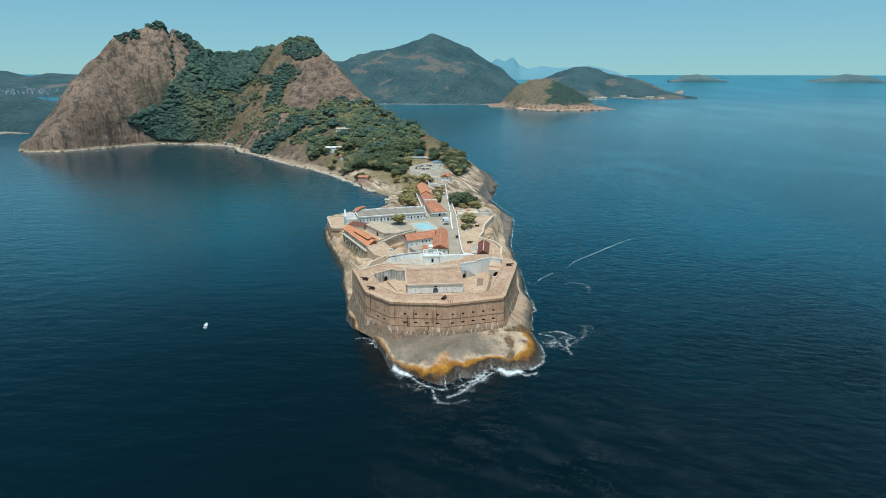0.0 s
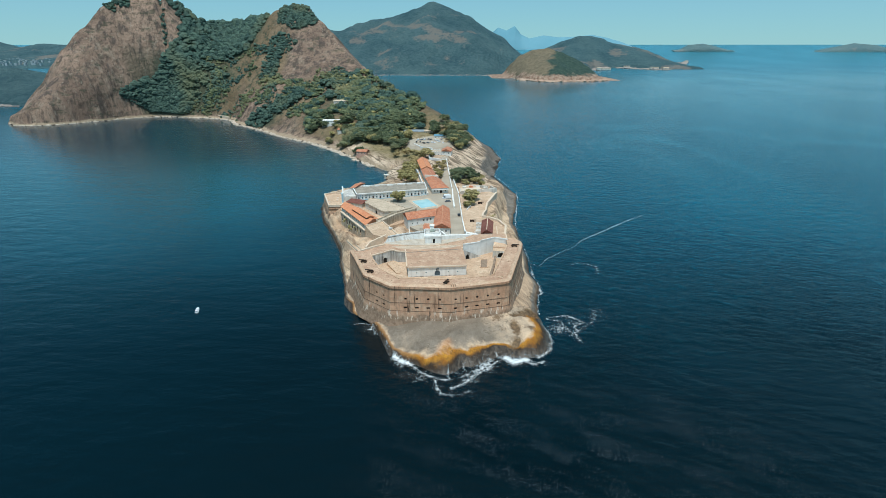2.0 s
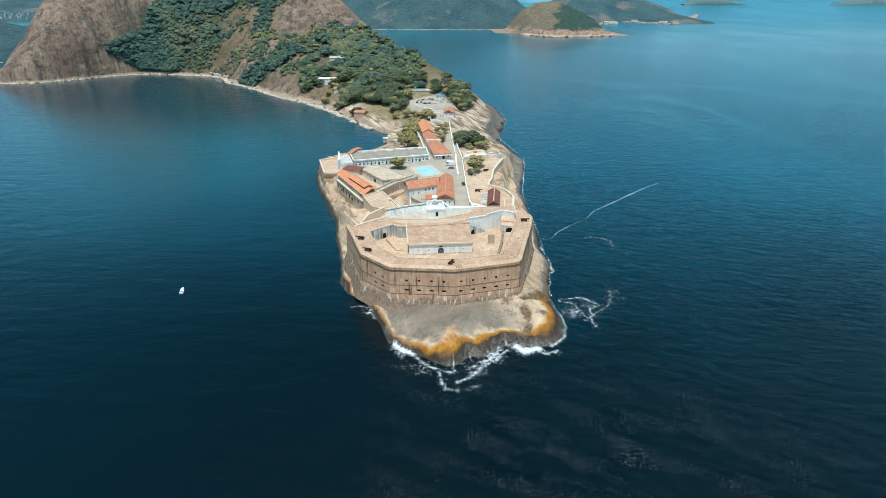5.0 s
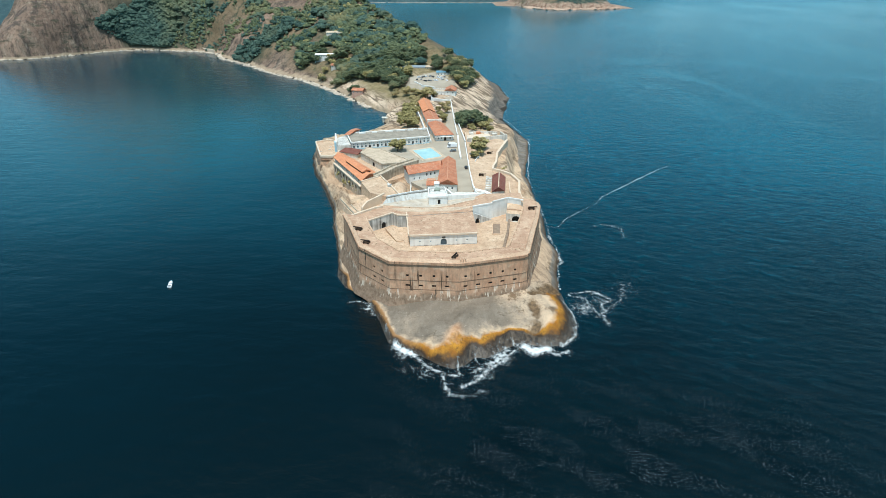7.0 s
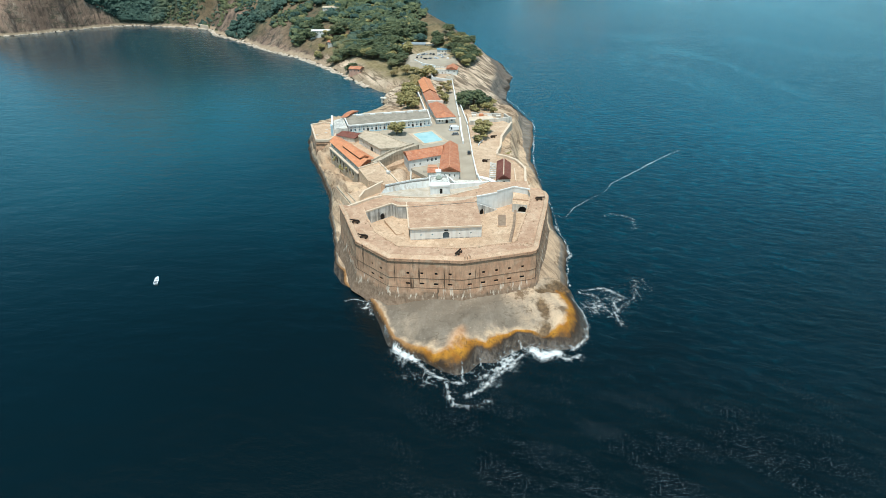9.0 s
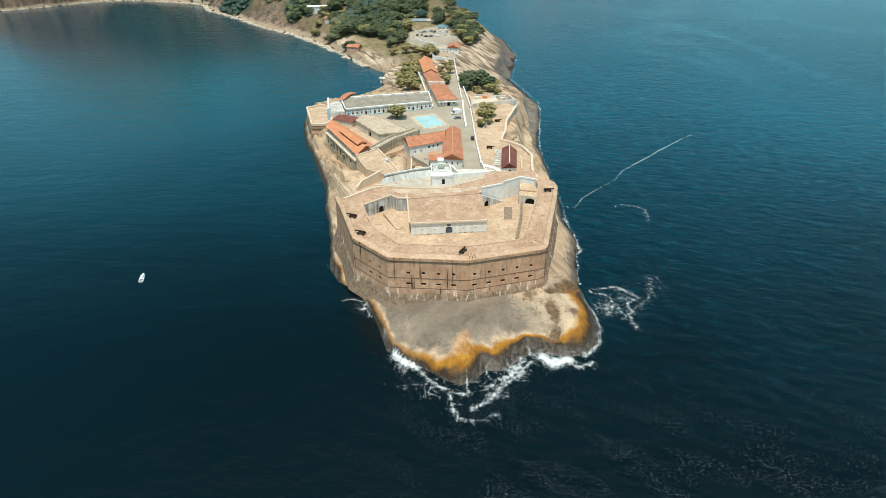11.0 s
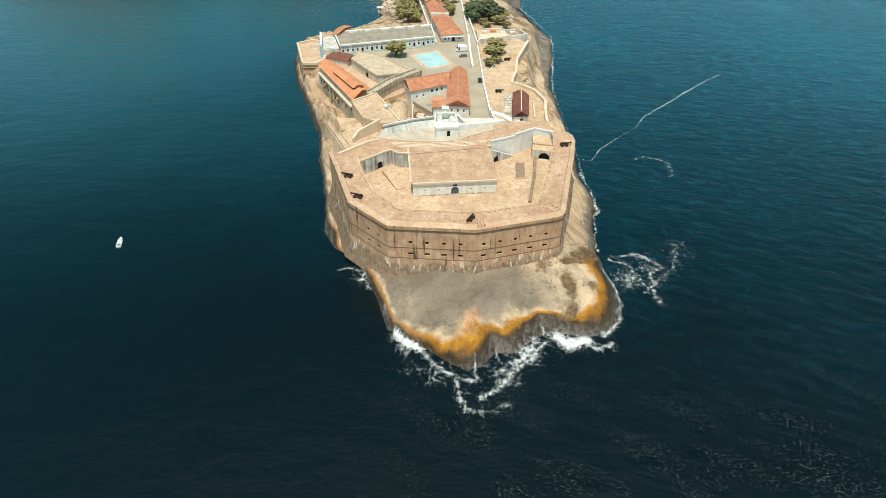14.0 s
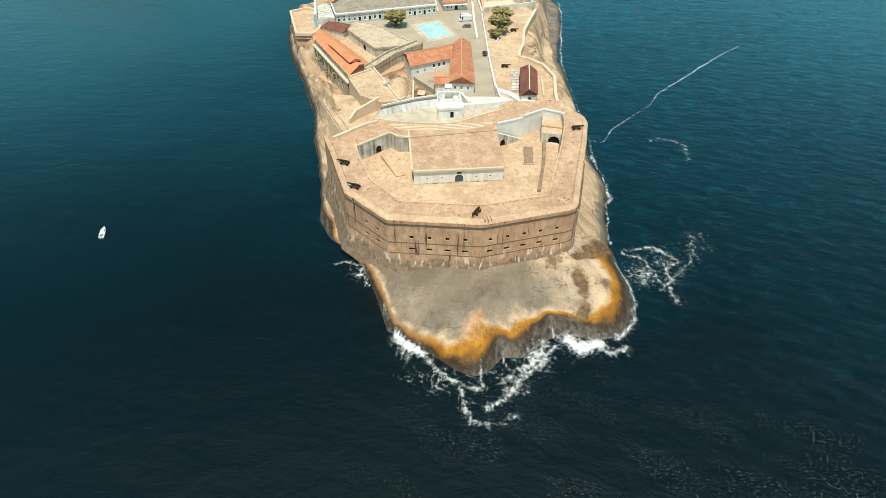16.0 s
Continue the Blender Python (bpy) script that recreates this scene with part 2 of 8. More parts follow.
    m.bump(m.math("ADD", m.noise(0.04, 11, rough=0.62), m.math("MULTIPLY", m.noise(0.12, 9, (1, 1, 0.3), 0.65), 0.5)), 0.9, 9.0)
    return m.m


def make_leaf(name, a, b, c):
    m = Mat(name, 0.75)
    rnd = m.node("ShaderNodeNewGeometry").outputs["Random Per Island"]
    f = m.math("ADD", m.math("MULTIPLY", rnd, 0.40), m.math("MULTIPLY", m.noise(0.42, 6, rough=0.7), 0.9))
    # dark tone where the noise is low imitates shaded gaps in the crown
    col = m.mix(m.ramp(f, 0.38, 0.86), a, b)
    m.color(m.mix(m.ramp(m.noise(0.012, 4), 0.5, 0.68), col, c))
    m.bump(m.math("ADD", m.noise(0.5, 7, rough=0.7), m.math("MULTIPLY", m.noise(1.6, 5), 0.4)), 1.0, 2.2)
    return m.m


def make_sea():
    """Deep water: darker by the rock, teal further out; reflections and haze painted in."""
    m = Mat("sea_water", 0.10)
    m.b.inputs["IOR"].default_value = 1.333
    m.b.inputs["Specular IOR Level"].default_value = 0.40
    slick = m.ramp(m.noise(0.004, 6, (1.0, 0.45, 1.0), 0.6), 0.40, 0.62)
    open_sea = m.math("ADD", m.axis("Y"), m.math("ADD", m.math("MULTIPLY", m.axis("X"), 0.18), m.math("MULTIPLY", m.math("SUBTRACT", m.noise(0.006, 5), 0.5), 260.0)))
    # dark close in and teal far out: a view-angle effect put in the colour
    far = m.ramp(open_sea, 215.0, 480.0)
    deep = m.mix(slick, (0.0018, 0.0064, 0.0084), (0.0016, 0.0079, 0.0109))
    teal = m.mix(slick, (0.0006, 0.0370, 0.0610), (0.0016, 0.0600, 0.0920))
    # two steps paler with distance: haze and sky reflection put into the water colour
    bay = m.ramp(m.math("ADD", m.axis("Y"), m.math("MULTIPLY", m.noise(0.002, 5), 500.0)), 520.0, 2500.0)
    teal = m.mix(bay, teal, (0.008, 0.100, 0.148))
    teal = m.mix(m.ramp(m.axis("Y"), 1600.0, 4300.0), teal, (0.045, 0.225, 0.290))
    # pale western water: reflected bright sky put into the colour
    west = m.math("MULTIPLY", m.ramp(m.math("ADD", m.axis("X"), m.math("MULTIPLY", m.noise(0.007, 5), 160.0)), 40.0, -110.0), m.ramp(m.axis("Y"), 210.0, 400.0))
    teal = m.mix(m.math("MULTIPLY", m.math("MULTIPLY", west, m.ramp(m.axis("Y"), 900.0, 600.0)), 0.85), teal, (0.019, 0.106, 0.134))
    # dark reflection of the hills put into the colour
    hill_mirror = m.math("MULTIPLY", m.math("MULTIPLY", m.ramp(m.math("ADD", m.axis("Y"), m.math("MULTIPLY", m.noise(0.006, 5), 200.0)), 560.0, 780.0), m.ramp(m.axis("X"), -90.0, -200.0)), m.ramp(m.axis("Y"), 1010.0, 960.0))
    teal = m.mix(m.math("MULTIPLY", hill_mirror, 0.80), teal, (0.012, 0.032, 0.044))
    mpl = m.node("ShaderNodeMapping", Vector=m.pos, Scale=(1.0, 0.42, 1.0), Rotation=(0, 0, -0.5))
    band = m.node("ShaderNodeTexNoise", Vector=mpl.outputs[0], Scale=0.0036, Detail=4.0, Roughness=0.5, Distortion=0.9).outputs["Fac"]
    lines = m.math("MULTIPLY", m.ramp(m.math("ABSOLUTE", m.math("SUBTRACT", band, 0.5)), 0.035, 0.0), m.math("MULTIPLY", m.ramp(m.axis("X"), 90.0, 260.0), m.ramp(m.axis("Y"), 430.0, 700.0)))
    teal = m.mix(m.math("MULTIPLY", lines, 0.75), teal, (0.022, 0.125, 0.168))
    # sun glints painted into the base colour as pale flecks
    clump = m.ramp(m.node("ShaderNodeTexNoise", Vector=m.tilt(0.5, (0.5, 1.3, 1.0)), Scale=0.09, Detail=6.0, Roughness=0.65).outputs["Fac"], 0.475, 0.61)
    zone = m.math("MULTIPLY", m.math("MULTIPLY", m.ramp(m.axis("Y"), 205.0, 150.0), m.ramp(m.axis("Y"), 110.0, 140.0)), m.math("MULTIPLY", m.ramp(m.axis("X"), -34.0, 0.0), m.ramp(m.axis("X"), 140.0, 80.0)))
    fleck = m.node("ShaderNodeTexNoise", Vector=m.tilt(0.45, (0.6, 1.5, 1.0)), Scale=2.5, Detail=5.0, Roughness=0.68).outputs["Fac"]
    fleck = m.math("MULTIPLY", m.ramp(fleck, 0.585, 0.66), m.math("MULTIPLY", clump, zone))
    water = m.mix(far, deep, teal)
    # second, nearer layer of the same painted sky reflection
    water = m.mix(m.math("MULTIPLY", m.math("MULTIPLY", west, m.ramp(m.axis("Y"), 520.0, 380.0)), 0.55), water, (0.012, 0.068, 0.091))
    m.put(m.b.inputs["Roughness"], m.math("ADD", m.math("MULTIPLY", slick, 0.05), m.math("ADD", m.math("MULTIPLY", m.ramp(m.axis("Y"), 900.0, 3000.0), 0.16), 0.06)))
    swell = m.noise(0.05, 5, (1.0, 2.0, 1.0))
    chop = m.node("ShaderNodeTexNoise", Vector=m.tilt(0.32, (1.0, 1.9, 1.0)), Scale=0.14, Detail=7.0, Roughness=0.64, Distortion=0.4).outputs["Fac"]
    fine = m.noise(0.9, 7, (1.0, 1.6, 1.0), 0.7)
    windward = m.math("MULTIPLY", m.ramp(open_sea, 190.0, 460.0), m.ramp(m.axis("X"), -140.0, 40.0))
    # ripple shading put into the colour: darker troughs, then paler crests
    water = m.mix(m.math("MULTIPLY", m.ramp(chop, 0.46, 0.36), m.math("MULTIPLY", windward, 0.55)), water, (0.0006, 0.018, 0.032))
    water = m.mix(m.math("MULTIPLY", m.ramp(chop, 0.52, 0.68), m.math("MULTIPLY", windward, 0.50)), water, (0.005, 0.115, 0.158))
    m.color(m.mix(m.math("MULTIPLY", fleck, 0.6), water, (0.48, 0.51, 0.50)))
    calm = m.math("ADD", m.math("MULTIPLY", m.ramp(m.math("ADD", m.axis("X"), m.math("MULTIPLY", m.noise(0.008, 4), 120.0)), -40.0, 130.0), 0.65), 0.55)
    ripples = m.math("MULTIPLY", m.math("ADD", m.math("MULTIPLY", chop, 0.55), m.math("MULTIPLY", fine, 0.05)), calm)
    h = m.math("MULTIPLY", m.math("ADD", m.math("MULTIPLY", swell, 0.7), ripples), m.math("SUBTRACT", 1.0, m.math("MULTIPLY", m.ramp(m.axis("Y"), 500.0, 2000.0), 0.90)))
    m.bump(h, 0.75, 1.0)
    return m.m


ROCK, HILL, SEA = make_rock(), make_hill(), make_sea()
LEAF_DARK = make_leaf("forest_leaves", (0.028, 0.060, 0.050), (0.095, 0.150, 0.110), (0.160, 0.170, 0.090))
def make_wall():
    """Tan masonry with broad dark runs below the parapet and, low down, white lime runs."""
    m = Mat("fort_masonry", 0.92)
    base = m.mix(m.ramp(m.noise(0.22, 8), 0.34, 0.66), (0.50, 0.272, 0.160), (0.66, 0.394, 0.245))
    base = m.mix(m.math("MULTIPLY", m.ramp(m.noise(0.8, 8, (1, 1, 0.5), 0.68), 0.45, 0.68), 0.5), base, (0.245, 0.165, 0.108))
    base = m.mix(m.math("MULTIPLY", m.ramp(m.noise(0.35, 8, off=(0, 4, 7)), 0.54, 0.68), 0.5), base, (0.66, 0.48, 0.33))
    runs = m.ramp(m.math("ADD", m.math("MULTIPLY", m.noise(0.75, 3, (1, 1, 0.010)), 0.75), m.math("MULTIPLY", m.noise(0.35, 5, (1, 1, 0.4)), 0.25)), 0.585, 0.635)
    base = m.mix(m.math("MULTIPLY", runs, 0.9), base, (0.050, 0.036, 0.026))
    fine = m.ramp(m.noise(2.2, 4, (1, 1, 0.05), off=(3, 1, 0)), 0.50, 0.66)
    base = m.mix(m.math("MULTIPLY", fine, 0.28), base, (0.14, 0.10, 0.07))
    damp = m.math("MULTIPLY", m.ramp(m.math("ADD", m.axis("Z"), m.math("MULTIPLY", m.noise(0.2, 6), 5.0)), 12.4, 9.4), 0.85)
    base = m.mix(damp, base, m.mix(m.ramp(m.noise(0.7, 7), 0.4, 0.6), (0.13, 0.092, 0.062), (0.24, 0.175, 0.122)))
    lime = m.math("MULTIPLY", m.ramp(m.noise(0.9, 5, (1, 1, 0.045), off=(9, 2, 0)), 0.56, 0.64), m.ramp(m.math("ADD", m.axis("Z"), m.math("MULTIPLY", m.noise(0.12, 3), 6.0)), 13.4, 12.2))
    lime = m.math("MULTIPLY", lime, m.ramp(m.math("ADD", m.axis("Z"), m.math("MULTIPLY", m.noise(0.5, 5, off=(2, 2, 2)), 4.0)), 6.6, 8.4))
    base = m.mix(m.math("MULTIPLY", lime, 0.8), base, (0.68, 0.58, 0.46))
    m.color(base)
    m.bump(m.math("ADD", m.noise(0.7, 8), m.math("MULTIPLY", m.noise(4.0, 5), 0.4)), 0.55, 0.25)
    return m.m


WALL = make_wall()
def make_tan():
    """Sandy paving: blotches, dark scuffs and fine grit."""
    m = Mat("tan_paving", 0.92)
    c = m.mix(m.ramp(m.noise(0.10, 8), 0.34, 0.66), (0.48, 0.324, 0.212), (0.63, 0.450, 0.305))
    c = m.mix(m.math("MULTIPLY", m.ramp(m.noise(0.22, 7, off=(8, 1, 0)), 0.54, 0.7), 0.6), c, (0.74, 0.58, 0.42))
    c = m.mix(m.math("MULTIPLY", m.ramp(m.noise(0.75, 9, rough=0.72, off=(2, 7, 0)), 0.50, 0.66), 0.65), c, (0.27, 0.172, 0.100))
    c = m.mix(m.math("MULTIPLY", m.ramp(m.noise(2.0, 8, rough=0.72, off=(1, 3, 0)), 0.52, 0.64), 0.5), c, (0.22, 0.150, 0.090))
    c = m.mix(m.math("MULTIPLY", m.ramp(m.noise(1.5, 8, rough=0.7, off=(9, 3, 2)), 0.56, 0.66), 0.4), c, (0.76, 0.62, 0.47))
    m.color(c)
    m.bump(m.noise(1.2, 8), 0.5, 0.2)
    return m.m


TAN = make_tan()


def make_rampart(name, low, high):
    """Old lime and brick paving: reddish wear, pale patches, dark scuffs."""
    m = Mat(name, 0.93)
    c = m.mix(m.ramp(m.noise(0.16, 8), 0.34, 0.66), low, high)
    c = m.mix(m.math("MULTIPLY", m.ramp(m.noise(0.5, 8, rough=0.68, off=(4, 1, 0)), 0.50, 0.66), 0.6), c, (0.66, 0.50, 0.35))
    c = m.mix(m.math("MULTIPLY", m.ramp(m.noise(0.9, 8, rough=0.7, off=(1, 6, 0)), 0.52, 0.66), 0.6), c, (0.26, 0.145, 0.082))
    c = m.mix(m.math("MULTIPLY", m.ramp(m.noise(2.4, 7, rough=0.7, off=(5, 5, 0)), 0.54, 0.66), 0.45), c, (0.20, 0.14, 0.09))
    m.color(c)
    m.bump(m.noise(1.4, 8), 0.6, 0.2)
    return m.m


RAMPART = make_rampart("rampart_paving", (0.40, 0.238, 0.152), (0.54, 0.356, 0.238))
COPING2 = make_rampart("tan_parapet_render", (0.48, 0.312, 0.202), (0.62, 0.426, 0.288))
WHITE = streaked("whitewash", (0.71, 0.695, 0.650), (0.79, 0.775, 0.730), (0.46, 0.41, 0.35), 0.5, 0.42)


# ---- mesh helpers ----
def link_mesh(name, bm, mats, smooth=False):
    me = bpy.data.meshes.new(name)
    bm.normal_update()
    bm.to_mesh(me)
    bm.free()
    for mt in (mats if isinstance(mats, (list, tuple)) else [mats]):
        me.materials.append(mt)
    if smooth:
        me.polygons.foreach_set("use_smooth", [True] * len(me.polygons))
    return new(name, me)


def part(name, bm, mat, parent=None, label="", smooth=False):
    ob = link_mesh(name, bm, mat, smooth)
    if parent is not None:
        ob.parent = parent
    return tagged(ob, label) if label else ob


def thing(name, label, category, at=(0, 0, 0), group="", kind=""):
    ob = new(name)
    ob.location = at
    ob.empty_display_size = 0.5
    return tagged(ob, label, category, group, kind)


def grid_mesh(name, xs, ys, zs, mats, attrs=None, smooth=True):
    """A height field: zs[j, i] over xs[i], ys[j]."""
    nx, ny = len(xs), len(ys)
    gx, gy = np.meshgrid(xs, ys)
    co = np.stack([gx, gy, zs], -1).reshape(-1, 3)
    idx = np.arange(nx * ny).reshape(ny, nx)
    q = np.stack([idx[:-1, :-1], idx[:-1, 1:], idx[1:, 1:], idx[1:, :-1]], -1).reshape(-1, 4)
    me = bpy.data.meshes.new(name)
    me.from_pydata(co.tolist(), [], q.tolist())
    for mt in (mats if isinstance(mats, list) else [mats]):
        me.materials.append(mt)
    for key, val in (attrs or {}).items():
        a = me.attributes.new(key, "FLOAT", "POINT")
        a.data.foreach_set("value", np.asarray(val, dtype=np.float32).ravel())
    if smooth:
        me.polygons.foreach_set("use_smooth", [True] * len(me.polygons))
    me.update()
    return new(name, me)


def fbm(x, y, scale, octaves=4, seed=0.0):
    """Smooth value noise on arrays, about -1 to 1."""
    out, amp, tot = np.zeros_like(x, dtype=float), 1.0, 0.0
    for o in range(octaves):
        fx, fy = x / scale * 2 ** o + 17.3 * (o + seed), y / scale * 2 ** o + 9.1 * (o - seed)
        ix, iy = np.floor(fx), np.floor(fy)
        ux, uy = fx - ix, fy - iy
        ux, uy = ux * ux * (3 - 2 * ux), uy * uy * (3 - 2 * uy)

        def rnd(a, b):
            v = np.sin(a * 127.1 + b * 311.7 + seed * 74.7) * 43758.5453
            return (v - np.floor(v)) * 2 - 1
        n = (rnd(ix, iy) * (1 - ux) + rnd(ix + 1, iy) * ux) * (1 - uy) + (rnd(ix, iy + 1) * (1 - ux) + rnd(ix + 1, iy + 1) * ux) * uy
        out += amp * n
        tot += amp
        amp *= 0.5
    return out / tot


def shore_distance(px, py, poly):
    """Signed distance to a closed outline: positive inside."""
    best = np.full(px.shape, 1e9)
    inside = np.zeros(px.shape, bool)
    n = len(poly)
    for i in range(n):
        (x0, y0), (x1, y1) = poly[i], poly[(i + 1) % n]
        dx, dy = x1 - x0, y1 - y0
        t = np.clip(((px - x0) * dx + (py - y0) * dy) / (dx * dx + dy * dy), 0, 1)
        best = np.minimum(best, np.hypot(px - x0 - t * dx, py - y0 - t * dy))
        if y0 != y1:
            cross = ((y0 > py) != (y1 > py)) & (px < (x1 - x0) * (py - y0) / (y1 - y0) + x0)
            inside ^= cross
    return np.where(inside, best, -best)


# ---- land ----
# the waterline: seaward side of the fort, hills round the dome, then the inner bay
SHORE_FORT = [(-29.4, 223.4), (-23.2, 206), (-18.9, 203.2), (-13.2, 199.6), (-9, 196.6), (-4.4, 193), (-0.4, 191.4), (3.2, 193.2), (6.6, 197.6),
    (11.5, 197.2), (16.2, 201.2), (22, 204.8), (25.5, 204.6), (31.5, 203), (38.4, 204.4), (43.8, 209), (45.6, 216.4), (45.6, 223.5), (44.8, 232),
    (42.8, 240), (45.7, 254), (47.8, 266), (49, 279), (47.5, 291), (48, 306), (48.6, 329), (48.3, 347), (48.5, 375), (51.5, 398), (57, 429),
    (60.6, 460), (53, 495), (47, 522), (56, 568), (61.5, 610)]
SHORE_HILLS = [(58, 664), (50, 705), (39.4, 755), (25, 810), (-10, 890), (-50, 980), (-100, 1100), (-180, 1230), (-420, 1330), (-620, 1250),
    (-720, 1080), (-700, 960), (-685, 887), (-653, 862), (-614, 867), (-578, 894), (-557, 918), (-544, 938), (-528, 952), (-508, 966), (-472, 966),
    (-430, 960), (-382, 943)]
SHORE_BAY = [(-345, 918), (-327, 877), (-285, 835), (-251, 794), (-220, 753), (-191, 725), (-170, 708), (-145, 675), (-113, 629), (-88, 591),
    (-72, 565), (-54, 543), (-46, 552), (-56, 527), (-56, 514), (-51, 503), (-56, 480), (-75, 450), (-95, 432), (-95, 412), (-89, 393), (-79, 363),
    (-69, 338), (-64, 323), (-57, 292), (-52, 270), (-49.6, 252), (-44.2, 243.2), (-37.6, 236.9), (-33.2, 230.8)]
SHORE = SHORE_FORT + SHORE_HILLS + SHORE_BAY
# lower edge of the ochre weed on the seaward rock
WEED = [(-32.2, 229.6), (-28.2, 221.8), (-22.0, 206.2), (-18.4, 202.6), (-13.6, 199.6), (-9, 196.4), (-4.4, 194.2), (0.4, 194.2), (3.2, 198), (5.6, 202.2), (9.2, 200.8), (12.2, 203), (15.1, 206.2), (20, 210.4), (27, 209),
        (31.6, 205.6), (37, 207), (40.4, 211.2), (42.6, 220), (41.4, 228), (40, 234), (40, 262), (-48, 262), (-43.6, 242.8), (-37.2, 235.8)]
# crest of the hills and of the neck of land: x, y, height, steepness of the flanks
CREST_PEAKS = [(-677, 906, 18, 0.4), (-655, 930, 54, 0.38), (-624, 960, 110, 0.38), (-598, 982, 138, 0.4), (-569, 1010, 175, 0.42),
    (-543, 1030, 190, 0.42), (-504, 1050, 204, 0.42), (-477, 1070, 188, 0.5), (-464, 1110, 156, 0.7), (-431, 1140, 150, 0.8),
    (-393, 1130, 155, 0.85), (-322, 1080, 159, 0.85), (-294, 1060, 173, 0.85), (-275, 1050, 179, 0.85), (-253, 1045, 182, 0.85),
    (-235, 1040, 179, 0.85), (-215, 1025, 157, 0.85), (-192, 1005, 138, 0.85)]
CREST_NECK = [(-174, 980, 119, 0.85), (-156, 950, 101, 0.85), (-130, 900, 81, 0.8), (-109, 870, 72, 0.8), (-89, 840, 62, 0.8), (-70, 815, 55, 0.75),
    (-51, 785, 47, 0.7), (-30, 750, 39, 0.65), (-14, 720, 35, 0.6), (4, 680, 26, 0.6), (10, 650, 20, 0.6), (4, 620, 18, 0.55), (0, 590, 17.5, 0.5),
    (-2, 560, 16.5, 0.45), (0, 520, 14.5, 0.4), (0, 480, 13.6, 0.35), (2, 440, 13.2, 0.3)]
CREST = CREST_PEAKS + CREST_NECK


# brown hollows between the apron and its eastern knob: x, y, radii, depth
HOLLOWS = [(33.0, 229.8, 3.8, 1.9, 1.5), (37.0, 233.2, 3.6, 2.0, 1.6), (41.4, 236.0, 4.0, 1.9, 1.6), (30.2, 219.4, 2.3, 6.2, 1.0), (28.4, 210.4, 3.2, 3.2, 1.0)]


def hollows(px, py):
    wx, wy = px + 2.2 * fbm(px, py, 6, 4, 31.0), py + 2.2 * fbm(px, py, 6, 4, 32.0)
    v = np.zeros(px.shape)
    for cx, cy, rx, ry, deep in HOLLOWS:
        v = np.maximum(v, deep * np.exp(-((wx - cx) / rx) ** 2 - ((wy - cy) / ry) ** 2))
    return v


def land(px, py):
    """Height of the ground, with its distance from the shore."""
    wob = 1.6 * fbm(px, py, 14, 3, 2.0) + np.clip((py - 500) / 300, 0, 1) * 4 * fbm(px, py, 60, 3, 5.0)
    ds = shore_distance(px, py, SHORE) + wob * np.clip((py - 205) / 30, 0.35, 1)
    near, wz, wq, ws = np.full(px.shape, 1e9), 0, 0, 0
    for (x0, y0, z0, q0), (x1, y1, z1, q1) in zip(CREST[:-1], CREST[1:]):
        dx, dy = x1 - x0, y1 - y0
        t = np.clip(((px - x0) * dx + (py - y0) * dy) / (dx * dx + dy * dy), 0, 1)
        d = np.hypot(px - x0 - t * dx, py - y0 - t * dy)
        near = np.minimum(near, d)
        w = 1.0 / (d * d + 60.0) ** 1.5
        wz, wq, ws = wz + w * (z0 + t * (z1 - z0)), wq + w * (q0 + t * (q1 - q0)), ws + w
    zc, q = wz / ws, wq / ws
    inner = np.clip(ds, 0, None)
    s = inner / (inner + np.clip(near - 2.0, 0, None) + 1e-6)
    hill = zc * s ** q
    soft = np.clip((px + 545) / 40, 0, 1) * np.clip((py - 600) / 60, 0, 1)
    hill = hill * (1 - soft + soft * np.clip(inner / 24, 0, 1) ** 0.8)
    rough = np.clip(hill / 60, 0, 1) * np.clip(inner / 40, 0, 1)
    hill = hill + rough * (8 * fbm(px, py, 70, 5, 1.0) + 3.5 * fbm(px, py, 18, 4, 3.0)) - 16 * np.exp(-((px + 486 + 0.45 * (py - 1030)) / 4.5) ** 2) * np.clip((hill - 90) / 30, 0, 1)
    back = np.clip((py - 284) / 26, 0, 1)
    cap = 5.9 - 2.6 * np.clip((-33 - px) / 4, 0, 1) * np.clip((py - 228) / 6, 0, 1) * np.clip((276 - py) / 12, 0, 1) + 5.9 * back - 1.5 * np.clip((4 - px) / 24, 0, 1) * np.clip((240 - py) / 10, 0, 1)
    east = np.clip((px - 20) / 12, 0, 1) * np.clip((262 - py) / 20, 0, 1)
    fall = 6.5 - 2.2 * back - 1.5 * np.clip((py - 232) / 12, 0, 1) * (1 - back)
    gully = np.exp(-((px - 20) / 3.2) ** 2) * np.clip((232 - py) / 12, 0, 1)
    dw = shore_distance(px, py, WEED) + 0.8 * fbm(px, py, 9, 3, 2.5)
    fore = np.clip((238 - py) / 10, 0, 1)
    step = 2.3 * np.clip(inner / np.clip(inner - dw, 0.6, None), 0, 1)
    bare = step + (cap + 1.4 * east - 2.3) * (1 - np.exp(-np.clip(dw, 0, None) / 5.0)) + 0.7 * fbm(px, py, 22, 2, 14.0) * np.clip(dw / 8, 0, 1) + (0.3 + 0.6 * east) * fbm(px, py, 9, 5, 4.0) * np.clip(inner / 4, 0, 1) - 0.7 * gully * np.clip(inner / 5, 0, 1)
    fort = (cap + 1.4 * east) * (1 - np.exp(-inner / fall)) + (0.45 + 0.9 * east + 0.8 * back) * fbm(px, py, 9, 5, 4.0) * np.clip(inner / 4, 0, 1) - 0.9 * gully * np.clip(inner / 5, 0, 1)
    fort = bare * fore + fort * (1 - fore)
